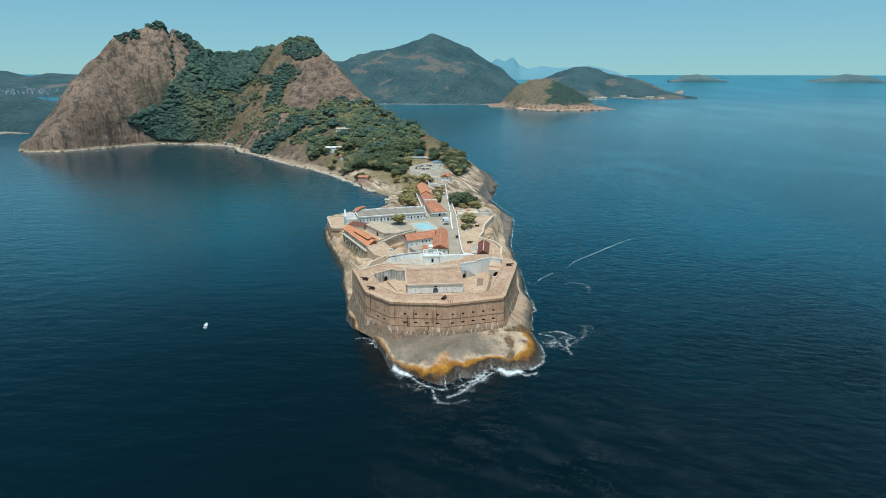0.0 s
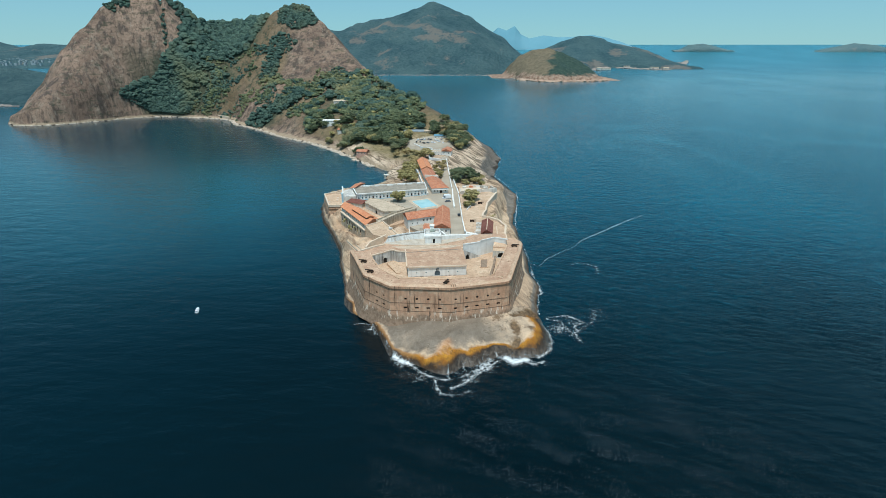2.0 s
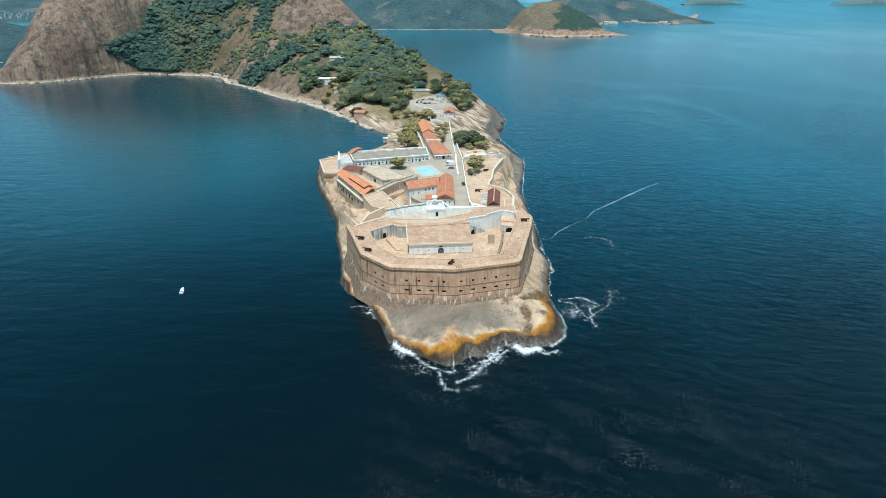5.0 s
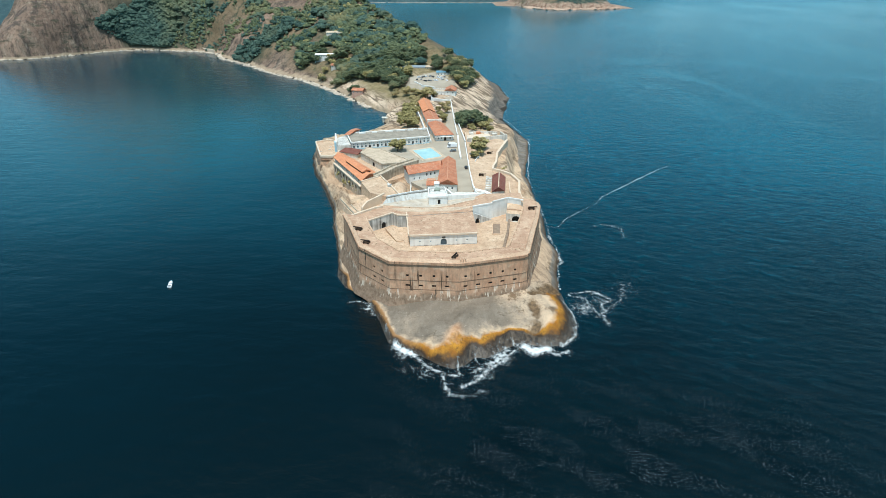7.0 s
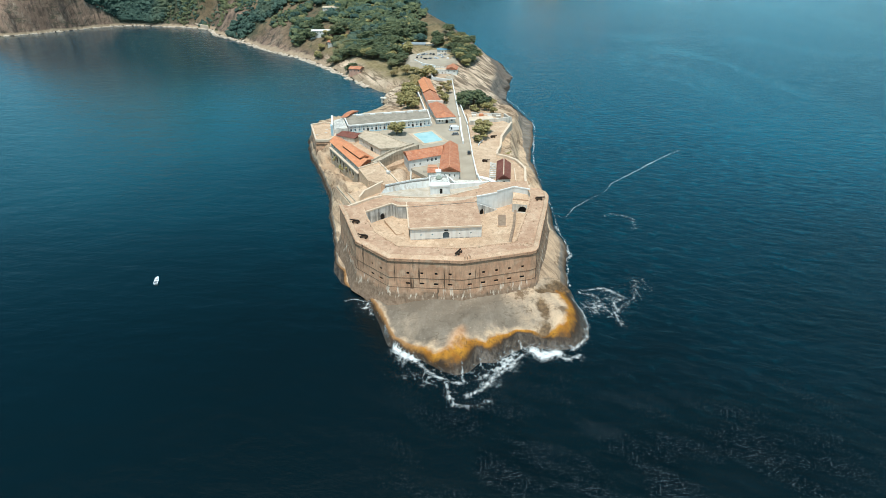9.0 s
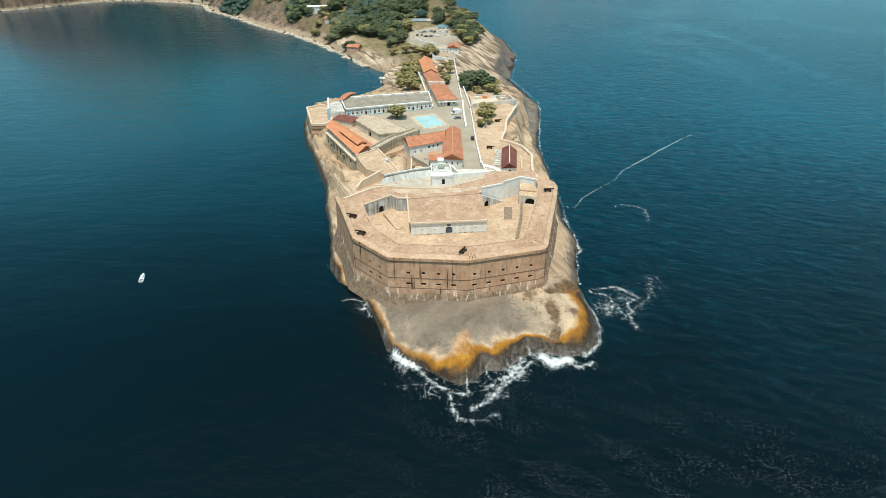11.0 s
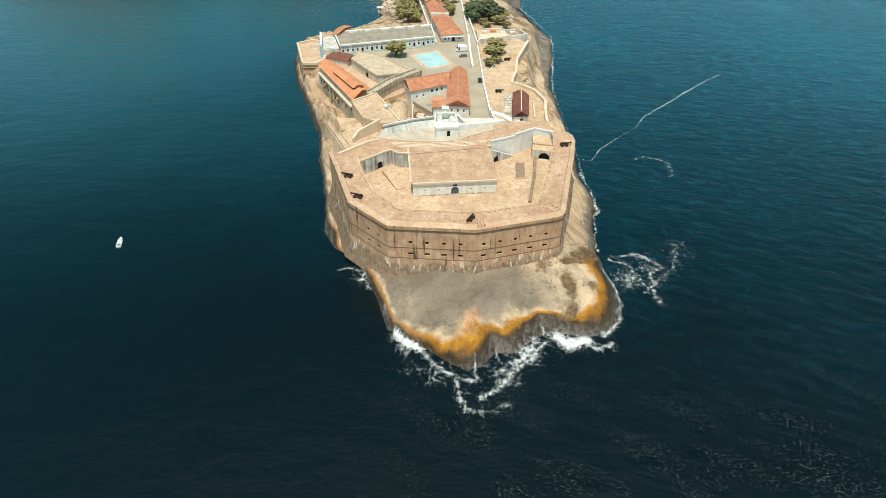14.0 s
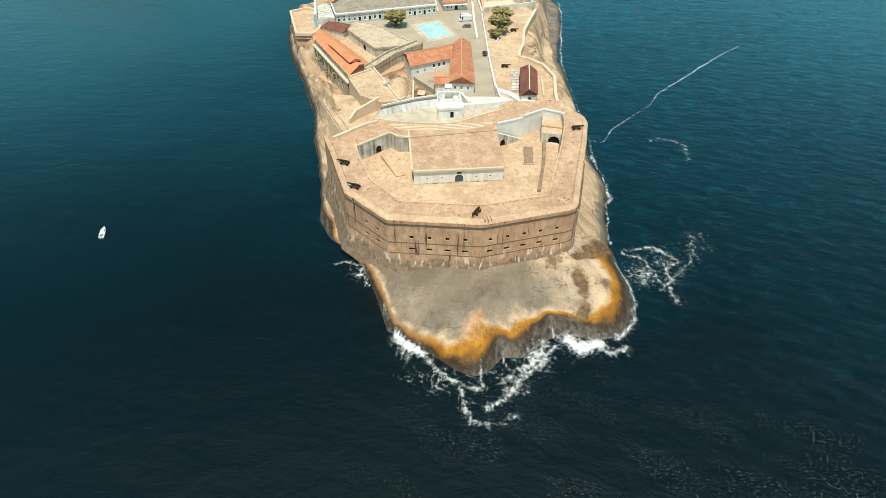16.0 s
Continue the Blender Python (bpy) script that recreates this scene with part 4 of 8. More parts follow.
slab("ground_left_terrace", [(-45.5, 286), (-36, 280), (-32, 291), (-30, 301), (-36, 307), (-43, 312), (-46, 304)], 2, 12.4, TAN, "bare sandy lower terrace above the rock", grow=1.6)


def build_glacis():
    """A sandy plane that falls from the lower terrace to the rock, with the low wall down its edge."""
    top = [(-58.6, 316.0, 9.0), (-46.2, 287.4, 12.3), (-40, 288, 12.36), (-38, 306, 12.36), (-46, 318, 11.2), (-53, 322, 9.6)]
    low = [(-61.5, 317.0, 2.0), (-50.5, 286.0, 2.0), (-40, 287, 2.0), (-38, 306, 2.0), (-46, 321, 2.0), (-54, 325, 2.0)]
    bm = bmesh.new()
    a, b = [bm.verts.new(p) for p in low], [bm.verts.new(p) for p in top]
    bm.faces.new(b)
    for i in range(6):
        j = (i + 1) % 6
        bm.faces.new((a[i], a[j], b[j], b[i]))
    bmesh.ops.recalc_face_normals(bm, faces=bm.faces[:])
    tagged(part("ground_glacis", bm, TAN), "sandy slope that falls from the terrace to the rock", "paving", kind="structure")
    edge = thing("slope_wall", "two low stained walls running down the sandy slope", "wall")
    for dx, dy in ((0.6, 0.2), (2.8, 1.0)):
        bm = bmesh.new()
        run(bm, [(-58.6 + dx, 316.0 + dy), (-46.2 + dx, 287.4 + dy)], 0.45, 8.0, 9.9, 11.4, 13.0)
        part("wall", bm, DIRTY, edge)


build_glacis()


# ---- the bastion ----
OUT = [(-48, 270), (-43.4, 258), (-36.8, 239), (-23.9, 226.9), (2, 225), (26.4, 231.5), (28.3, 232.7), (29.2, 234.9), (33, 250), (37.7, 268), (40.2, 279.5), (39.8, 283.5), (37.6, 286.6), (34.5, 287.8), (33, 287.8)]
INN = [(-37.5, 266), (-34.5, 256), (-30, 244.6), (-21, 234.2), (2, 232.6), (20.3, 237.0), (21.0, 237.4), (21.5, 238.4), (24.8, 250), (29.3, 265.3), (32.3, 278), (32.6, 280), (32.6, 281.5), (32.4, 283), (32.2, 284)]


def build_bastion():
    root = thing("bastion", "tan masonry sea bastion with two rows of gun ports", "fortification", (0, 245, 0))
    root.location = (0, 0, 0)
    base = 1.0
    n = len(OUT)
    # gun ports: positions along each face, upper row and lower row
    ports = {2: [(0.50, 1), (0.76, 1)], 3: [(6.7, 0), (11.6, 0), (16.6, 0), (21.5, 0)], 4: [(2.5, 0), (7.45, 0), (12.3, 0), (17.15, 0), (22.1, 0)]}
    for i in range(n - 1):
        a, b = Vector(OUT[i]), Vector(OUT[i + 1])
        length = (b - a).length
        holes = []
        for s, rel in ports.get(i, []):
            s = s * length if rel else s
            holes += [(s, 1.0, 15.05, 16.0, False), (s, 1.6, 10.95, 11.8, False)]
        bm = bmesh.new()
        ends = []
        for k in (i, i + 1):
            if 0 < k < n - 1:
                turn = (Vector(OUT[k]) - Vector(OUT[k - 1])).angle_signed(Vector(OUT[k + 1]) - Vector(OUT[k]))
                ends.append(math.tan(-turn / 2))
            else:
                ends.append(0.0)
        at = facade(bm, OUT[i], OUT[i + 1], base, 21.2, holes, 0.35, 0.9, ends)
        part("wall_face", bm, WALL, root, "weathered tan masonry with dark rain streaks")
        for h in holes:
            bm = bmesh.new()
            panel(bm, at, h[0], h[1], h[2], h[3], 0.35)
            part("gun_port", bm, DARK, root, "dark gun port")
        bm = bmesh.new()
        run(bm, [at(0, 20.7, -0.05)[:2], at(length, 20.7, -0.05)[:2]], 0.3, 20.21, 21.16)
        part("parapet_band", bm, WALL, root, "plain masonry band of the parapet")
        # flared foot below the lowest string course
        bm = bmesh.new()
        e = (b - a) / length
        o = Vector((e.y, -e.x))
        rows = []
        for z, g in ((9.72, 0.0), (8.6, 0.12), (6.6, 0.62), (4.4, 1.35), (1.0, 2.7)):
            row = []
            for k, s in ((0, 0.0), (1, length)):
                p = Vector(at(s, z)[:2]) + o * (g + 0.02) + e * (g * ends[1] if k else -g * ends[0])
                row.append(bm.verts.new((p.x, p.y, z)))
            rows.append(row)
        for r0, r1 in zip(rows[:-1], rows[1:]):
            bm.faces.new((r1[0], r1[1], r0[1], r0[0]))
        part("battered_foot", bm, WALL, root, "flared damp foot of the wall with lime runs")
        # string courses
        if i < n - 4 and i >= 1:
            for z, t, pr in ((19.95, 0.24, 0.30), (13.55, 0.10, 0.10), (9.7, 0.10, 0.10)):
                bm = bmesh.new()
                q0, q1 = Vector(at(0, z, -pr / 2)[:2]), Vector(at(length, z, -pr / 2)[:2])
                run(bm, [tuple(q0), tuple(q1)], pr + 0.05, z, z + t)
                part("string_course", bm, CORDON, root, "dark string course")
    # broad sloping top, with a raised outer lip
    bm = bmesh.new()
    lip = 1.5
    rows = [[], [], [], []]
    for o, q in zip(OUT, INN):
        o, q = Vector(o), Vector(q)
        d = (q - o).normalized()
        p1, p2 = o + d * lip, o + d * (lip + 0.35)
        for k, (p, z) in enumerate(((o, 21.2), (p1, 22.0), (p2, 21.55), (q, 21.75))):
            rows[k].append(bm.verts.new((p.x, p.y, z)))
    for i in range(n - 1):
        bm.faces.new((rows[2][i], rows[2][i + 1], rows[3][i + 1], rows[3][i]))
    part("rampart_walk", bm, RAMPART, root, "sandy tan rampart top")
    bm = bmesh.new()
    rows = [[], [], []]
    for o, q in zip(OUT, INN):
        o, q = Vector(o), Vector(q)
        d = (q - o).normalized()
        for k, (p, z) in enumerate(((o, 21.2), (o + d * lip, 22.0), (o + d * (lip + 0.35), 21.55))):
            rows[k].append(bm.verts.new((p.x, p.y, z)))
    for a, b in ((0, 1), (1, 2)):
        for i in range(n - 1):
            bm.faces.new((rows[a][i], rows[a][i + 1], rows[b][i + 1], rows[b][i]))
    part("parapet_lip", bm, COPING2, root, "smooth raised lip of tan render")
    for i in range(n - 1):
        bm = bmesh.new()
        facade(bm, INN[i + 1], INN[i], 13, 21.75, [], 0.3)
        part("inner_wall", bm, PALE, root)
        bm = bmesh.new()
        run(bm, [INN[i], INN[i + 1]], 0.42, 21.7, 21.95)
        part("coping", bm, COPING2, root)
    # the wall that closes the rampart's western end
    bm = bmesh.new()
    facade(bm, INN[0], OUT[0], 17, 21.6, [], 0.3)
    part("end_wall", bm, PALE, root)
    # low stone blocks and scars on the rampart
    rng = random.Random(5)
    for k in range(26):
        bm = bmesh.new()
        i = rng.randrange(1, 10)
        t, u = rng.random(), rng.uniform(0.35, 0.95)
        o = Vector(OUT[i]).lerp(Vector(OUT[i + 1]), t)
        q = Vector(INN[i]).lerp(Vector(INN[i + 1]), t)
        p = o.lerp(q, u)
        w, l = rng.uniform(0.15, 0.35), rng.uniform(0.4, 1.6)
        e = (Vector(OUT[i + 1]) - Vector(OUT[i])).normalized()
        run(bm, [tuple(p - e * l / 2), tuple(p + e * l / 2)], w, 21.5, 21.70 + rng.uniform(0.0, 0.06))
        part("stone", bm, COPING2, root)
    # sentry slot at the salient
    bm = bmesh.new()
    for k in range(3):
        run(bm, [(2.6 + k * 0.9, 225.5 + 0.2 * k), (2.5 + k * 0.9, 227.2 + 0.2 * k)], 0.35, 21.3, 22.5)
    part("merlon", bm, COPING2, root)


build_bastion()


def build_tufts():
    """Small dry weeds along the kerbs and over the old paving."""
    rng = random.Random(17)
    bm = bmesh.new()
    spots = []
    for i in range(1, len(INN) - 5):
        a, b = Vector(INN[i]), Vector(INN[i + 1])
        e = (b - a).normalized()
        o = Vector((-e.y, e.x))
        for k in range(int((b - a).length * 1.6)):
            p = a.lerp(b, rng.random()) - o * rng.uniform(0.3, 0.75)
            spots.append((p.x, p.y, 21.7, rng.uniform(0.10, 0.26)))
    for i in range(1, 9):
        for k in range(4):
            t, u = rng.random(), rng.uniform(0.3, 0.95)
            p = Vector(OUT[i]).lerp(Vector(OUT[i + 1]), t).lerp(Vector(INN[i]).lerp(Vector(INN[i + 1]), t), u)
            spots.append((p.x, p.y, 21.66, rng.uniform(0.10, 0.30)))
    for k in range(70):
        spots.append((rng.uniform(-17, 8), rng.uniform(257, 277), 19.15, rng.uniform(0.08, 0.2)))
    for k in range(120):
        spots.append((rng.uniform(-26, 12), rng.uniform(279, 287), 19.4, rng.uniform(0.10, 0.25)))
    for x, y, z, r in spots:
        n = 5
        top = bm.verts.new((x + rng.uniform(-0.1, 0.1), y, z + r))
        ring = [bm.verts.new((x + r * rng.uniform(0.7, 1.7) * math.cos(6.283 * i / n), y + r * rng.uniform(0.7, 1.5) * math.sin(6.283 * i / n), z - 0.02)) for i in range(n)]
        for i in range(n):
            bm.faces.new((ring[i], ring[(i + 1) % n], top))
    tagged(part("weeds", bm, plain("dry_weeds", (0.19, 0.135, 0.075), (0.30, 0.22, 0.13), 0.8, 0.95)), "dry brown weeds along the kerbs of the rampart", "weeds", kind="stuff")


build_tufts()
slab("ground_battery_court", INN[:-1] + [(32, 291), (-22, 291), (-40, 280)], 9, 13.9, TAN, "swept sandy court of the battery")


def build_terrace():
    front = [(-37.5, 265.9), (-26.8, 274.8), (-24, 272.2), (-19.5, 272), (8.9, 277), (9.4, 278), (18.6, 282), (26.3, 287), (33, 284)]
    back = [(33, 294.5), (26, 293.6), (16, 296.5), (11, 295.5), (-4, 288.8), (-10.7, 288), (-31.8, 291.2), (-35, 279.8), (-46.3, 269.5)]
    bm = bmesh.new()
    outline = front + back
    vs = [bm.verts.new((x, y, 19.4 + 2.2 * min(1, max(0, (x - 12) / 9)))) for x, y in outline]
    rim = [bm.edges.new((vs[i], vs[(i + 1) % len(vs)])) for i in range(len(vs))]
    bmesh.ops.triangle_fill(bm, edges=rim, use_beauty=True)
    bm.normal_update()
    for fc in bm.faces:
        if fc.normal.z < 0:
            fc.normal_flip()
    foot = bmesh.new()
    prism(foot, outline, 8, 19.2)
    tagged(part("ground_terrace_mass", foot, PALE), "solid mass below the upper terrace", "paving", kind="structure")
    tagged(part("ground_upper_terrace", bm, RAMPART), "sandy upper terrace with low curved steps", "paving", kind="structure")
    root = thing("retaining_wall", "old retaining walls of the battery, stained grey and whitewashed", "wall")
    spec = [(0, STAIN, [(8.9, 2.2, 13.9, 16.6, True)]), (1, STAIN, []), (2, STAIN, []), (4, STAIN, []), (5, WHITE, []), (6, WHITE, []), (7, WHITE, [])]
    for i, mat, holes in spec:
        bm = bmesh.new()
        a, b = Vector(front[i]), Vector(front[i + 1])
        e = (b - a).normalized()
        o = Vector((e.y, -e.x)) * 0.12
        zt = 19.9 + 2.4 * min(1, max(0, (max(a.x, b.x) - 12) / 9))
        at = facade(bm, tuple(a + o), tuple(b + o), 13.9, zt, holes, 0.1)
        part("wall_face", bm, mat, root)
        bm = bmesh.new()
        run(bm, [tuple(a), tuple(b)], 0.55, zt - 0.5, zt + 0.05)
        part("coping", bm, COPING if mat is STAIN else WHITE, root)
        for h in holes:
            bm = bmesh.new()
            panel(bm, at, *h[:4], 0.1, True, 0.03)
            part("arch_opening", bm, DARK, root, "dark arched opening")
    # stained wing wall with its arch, falling towards the court
    bm = bmesh.new()
    w0, w1 = Vector((9.9, 274.6)), Vector((18.9, 280.4))
    wl = (w1 - w0).length
    we = (w1 - w0) / wl
    wo = Vector((we.y, -we.x))
    arch = [(0.9, 13.94), (3.3, 13.94)] + [(2.1 + 1.2 * math.cos(q), 15.4 + 1.2 * math.sin(q)) for q in np.linspace(0, math.pi, 7)]

    def spot(s_, z_, k=0.0):
        v = w0 + we * s_ - wo * k
        return (v.x, v.y, z_)
    ed = []
    for lp in ([(0, 13.9), (wl, 13.9), (0, 19.6)], arch):
        vs = [bm.verts.new(spot(*q)) for q in lp]
        ed += [bm.edges.new((vs[i], vs[(i + 1) % len(vs)])) for i in range(len(vs))]
    bmesh.ops.triangle_fill(bm, edges=ed, use_beauty=True)
    part("wing_wall", bm, STAIN, root, "stained wing wall with an arch")
    bm = bmesh.new()
    bm.faces.new([bm.verts.new(spot(s_, z_, 0.5)) for s_, z_ in arch])
    part("arch_opening", bm, DARK, root, "dark arched opening")
    bm = bmesh.new()
    bm.faces.new([bm.verts.new(p) for p in (spot(0, 19.6), spot(wl, 13.92), spot(wl, 13.92, 0.9), spot(0, 19.6, 0.9))])
    part("wing_top", bm, WHITE, root)
    # vaulted passage under the right rampart and its ramp
    bm = bmesh.new()
    at = facade(bm, (24.9, 278.4), (31.9, 276.6), 13.9, 17.9, [(4.6, 4.0, 13.9, 17.0, True)], 1.4)
    part("passage_front", bm, PALE, root)
    bm = bmesh.new()
    panel(bm, at, 4.6, 4.0, 13.9, 17.0, 1.4, True)
    part("arch_opening", bm, DARK, root, "dark vaulted passage")
    bm = bmesh.new()
    q = [(24.9, 278.45), (31.9, 276.65), (33, 284.5), (26.2, 286.6)]
    vs = [bm.verts.new((x, y, z)) for (x, y), z in zip(q, (17.88, 17.88, 19.6, 19.6))]
    bm.faces.new(vs)
    part("passage_top", bm, TAN, root)
    bm = bmesh.new()
    facade(bm, (26.2, 286.6), (24.9, 278.4), 13.9, 17.88, [], 0.3)
    part("passage_side", bm, PALE, root)
    bm = bmesh.new()
    run(bm, [(25.4, 281.6), (32.2, 280.0)], 0.8, 17.6, 19.0)
    part("passage_step", bm, COPING2, root)
    # brown colour stands in for the shaded side of the low ramp
    bm = bmesh.new()
    run(bm, [(20.9, 249.5), (24.3, 265), (26.2, 277.5)], 1.1, 13.9, 14.7, 13.9, 15.4)
    part("ramp_curb", bm, BROWN, root, "low ramp kerb, brown like the ramp's shaded side")
    # low steps on the terrace
    root2 = thing("terrace_step", "low worn stone steps that curve across the terrace", "step")
    for k in range(4):
        bm = bmesh.new()
        y = 277.1 + k * 1.0
        run(bm, [(-24.6 - k, y + 0.3), (-13.6, y - 0.5), (0, y + 1.0), (5 + k * 1.5, y + 2.2)], 0.42, 19.1, 19.62)
        part("step", bm, COPING, root2)
    # low wall at the left and the rim at the back
    root3 = thing("low_wall", "low sandy parapet along the terrace edge", "wall")
    bm = bmesh.new()
    run(bm, [(-46.3, 269.8), (-35.3, 280.2), (-31.8, 281.8)], 0.9, 18.5, 20.3)
    part("parapet", bm, COPING, root3)
    root4 = thing("court_pit", "sunken stone pit with low kerbs in the court", "pit")
    for a, b in (((17.6, 264.6), (21.2, 264.6)), ((21.2, 264.6), (22.2, 275.4)), ((22.2, 275.4), (18.5, 275.4)), ((18.5, 275.4), (17.6, 264.6))):
        bm = bmesh.new()
        run(bm, [a, b], 0.4, 13.85, 14.25)
        part("kerb", bm, COPING2, root4)
    # flush slab; its dark brown stands in for the sunken, shaded floor
    bm = bmesh.new()
    prism(bm, [(17.8, 264.8), (21.0, 264.8), (22.0, 275.2), (18.7, 275.2)], 13.6, 13.96)
    part("floor", bm, BROWN, root4)
    root5 = thing("stone_ramp", "low stone ramp beside the gun court wall", "ramp")
    bm = bmesh.new()
    a = [(-29.4, 268), (-23.6, 257), (-20.8, 258.2), (-26.4, 270.2)]
    vs = [bm.verts.new((x, y, 13.9)) for x, y in a] + [bm.verts.new((x, y, z)) for (x, y), z in zip(a, (15.2, 14.2, 14.2, 15.2))]
    for f in ((4, 5, 6, 7), (0, 1, 5, 4), (1, 2, 6, 5), (2, 3, 7, 6), (3, 0, 4, 7)):
        bm.faces.new([vs[i] for i in f])
    part("slope", bm, TAN, root5)
    bm = bmesh.new()
    run(bm, [(-29.4, 268), (-23.6, 257)], 0.3, 13.9, 15.4, 13.9, 14.4)
    part("kerb", bm, COPING2, root5)


build_terrace()


def build_block():
    root = thing("casemate", "long whitewashed casemate with arched door and flat sandy roof", "building")
    a, b, c, d = (-17.8, 253.0), (10.3, 255.6), (8.9, 279), (-20.2, 276.5)
    length = (Vector(b) - Vector(a)).length
    holes = [(length / 2, 2.6, 13.9, 17.0, True, "door"), (4.2, 0.6, 15.6, 16.2, False), (8.7, 0.6, 15.6, 16.2, False), (length - 8.7, 0.6, 15.6, 16.2, False), (length - 4.2, 0.6, 15.6, 16.2, False)]
    bm = bmesh.new()
    at = facade(bm, a, b, 13.9, 18.75, [h[:5] for h in holes], 0.4)
    part("front_wall", bm, WHITE, root)
    openings(root, at, holes, 0.4, BLUE, plain("blue_grey_door", (0.06, 0.09, 0.11), (0.09, 0.12, 0.14), 1.0, 0.6))
    bm = bmesh.new()
    panel(bm, at, length / 2, 1.5, 17.35, 17.9, -0.02, False, 0.05)
    part("fanlight", bm, DARK, root)
    bm = bmesh.new()
    panel(bm, at, length / 2, length, 13.9, 14.3, 0.0, False, 0.06)
    part("plinth", bm, STAIN, root)
    for p, q, mt in ((b, c, PALE), (d, a, STAIN)):
        bm = bmesh.new()
        facade(bm, p, q, 13.9, 18.75, [], 0.3)
        part("side_wall", bm, mt, root)
    bm = bmesh.new()
    prism(bm, offset([a, b, c, d], 0.35), 18.75, 19.15)
    part("roof", bm, RAMPART, root, "flat sandy roof slab")
    bm = bmesh.new()
    run(bm, [tuple(Vector(p) + Vector((0, -0.35))) for p in (a, b)], 0.5, 18.72, 19.35)
    part("cornice", bm, COPING, root)
    bm = bmesh.new()
    run(bm, [(-18.3, 253.2), (-20.6, 276.5)], 0.5, 18.9, 19.5)
    part("edge_kerb", bm, COPING, root)


build_block()


# ---- chapel and its white walls ----
LIMEWASH = streaked("aged_limewash", (0.52, 0.52, 0.49), (0.64, 0.635, 0.60), (0.33, 0.25, 0.18), 0.3, 0.95)
CEMENT = streaked("worn_cement", (0.43, 0.365, 0.290), (0.56, 0.490, 0.400), (0.42, 0.31, 0.21), 0.3, 0.7)


def build_chapel():
    root = thing("chapel", "white chapel front with a small dark door and a flat roof", "building")
    a, b, c, d = (-10.7, 284.3), (-2.0, 285.2), (-3.3, 296.9), (-11.0, 296.6)
    bm = bmesh.new()
    at = facade(bm, a, b, 18, 23.4, [(4.9, 1.2, 19.6, 22.0, False)], 0.4)
    part("front_wall", bm, WHITE, root)
    bm = bmesh.new()
    panel(bm, at, 4.9, 1.2, 19.6, 22.0, 0.4)
    part("door", bm, DARK, root, "dark narrow door")
    for s in (0.25, 8.4):
        bm = bmesh.new()
        panel(bm, at, s, 0.45, 19.5, 23.4, 0.0, False, 0.14)
        part("pilaster", bm, WHITE, root)
    for p, q in ((b, c), (c, d), (d, a)):
        bm = bmesh.new()
        facade(bm, p, q, 12, 23.4, [], 0.3)
        part("side_wall", bm, WHITE, root)
    bm = bmesh.new()
    prism(bm, offset([a, b, (-2.3, 289.6), (-10.8, 289.2)], -0.2), 22.9, 23.36)
    part("front_deck", bm, WHITE, root)
    bm = bmesh.new()
    prism(bm, [(-10.2, 289.6), (-2.6, 290.2), (-3.5, 296.4), (-10.6, 296.2)], 22.4, 22.9)
    part("roof", bm, STAIN, root, "grey stained flat roof")
    for p, q in ((a, b), (b, c), (c, d), (d, a), ((-10.8, 289.3), (-2.3, 289.8))):
        bm = bmesh.new()
        run(bm, [p, q], 0.5, 22.9, 23.7)
        part("parapet", bm, WHITE, root)
    # small weathered dome behind the front
    bm = bmesh.new()
    bmesh.ops.create_uvsphere(bm, u_segments=16, v_segments=8, radius=1.5)
    for v in bm.verts:
        v.co = Vector((-6.9 + v.co.x, 294.4 + v.co.y, 22.9 + max(v.co.z, 0.0) * 1.1))
    part("dome", bm, plain("weathered_dome", (0.24, 0.27, 0.22), (0.38, 0.40, 0.34), 0.8, 0.85), root, "grey-green weathered dome", True)
    bm = bmesh.new()
    prism(bm, [(-8.2, 297.1), (-6.0, 297.1), (-6.0, 298.6), (-8.2, 298.6)], 17, 25.0)
    tower = part("bell_gable", bm, WHITE, root, "small white bell gable")
    bm = bmesh.new()
    gable(bm, [(-8.2, 297.1), (-6.0, 297.1), (-6.0, 298.6), (-8.2, 298.6)], 25.0, 26.0, 0.2, 0.1)
    part("cap", bm, WHITE, tower)
    bm = bmesh.new()
    tube(bm, (-7.1, 297.8, 25.9), (-7.1, 297.8, 27.2), 0.09, 0.07, 6)
    part("finial", bm, WHITE, tower)
    # battered whitewashed face beside the chapel, with its dark weathered ledge
    left = thing("white_wall", "long low whitewashed wall with a dark weathered top", "wall")
    foot = [(-32.6, 285.3), (-26.0, 288.2), (-18.7, 290.8), (-11.1, 292.3)]
    top = [(-30.6, 287.2), (-24.8, 289.7), (-18.6, 292.3), (-11.2, 294.2)]
    heights = (21.5, 21.9, 22.0, 22.1)
    for i in range(3):
        bm = bmesh.new()
        p = [bm.verts.new((*foot[i], 19.3)), bm.verts.new((*foot[i + 1], 19.3)), bm.verts.new((*top[i + 1], heights[i + 1])), bm.verts.new((*top[i], heights[i]))]
        q = [bm.verts.new((v.co.x, v.co.y, 12.0)) for v in p]
        bm.faces.new(p)
        bm.faces.new(q[::-1])
        for k in range(4):
            bm.faces.new((q[k], q[(k + 1) % 4], p[(k + 1) % 4], p[k]))
        bmesh.ops.recalc_face_normals(bm, faces=bm.faces[:])
        part("face", bm, LIMEWASH, left)
    bm = bmesh.new()
    run(bm, [(x, y + 1.3) for x, y in top], 2.0, 12, 21.3, 12, 21.9)
    part("dark_top", bm, streaked("weathered_ledge", (0.11, 0.102, 0.090), (0.18, 0.168, 0.148), (0.06, 0.055, 0.048), 0.4, 0.6), left, "dark weathered ledge")
    bm = bmesh.new()
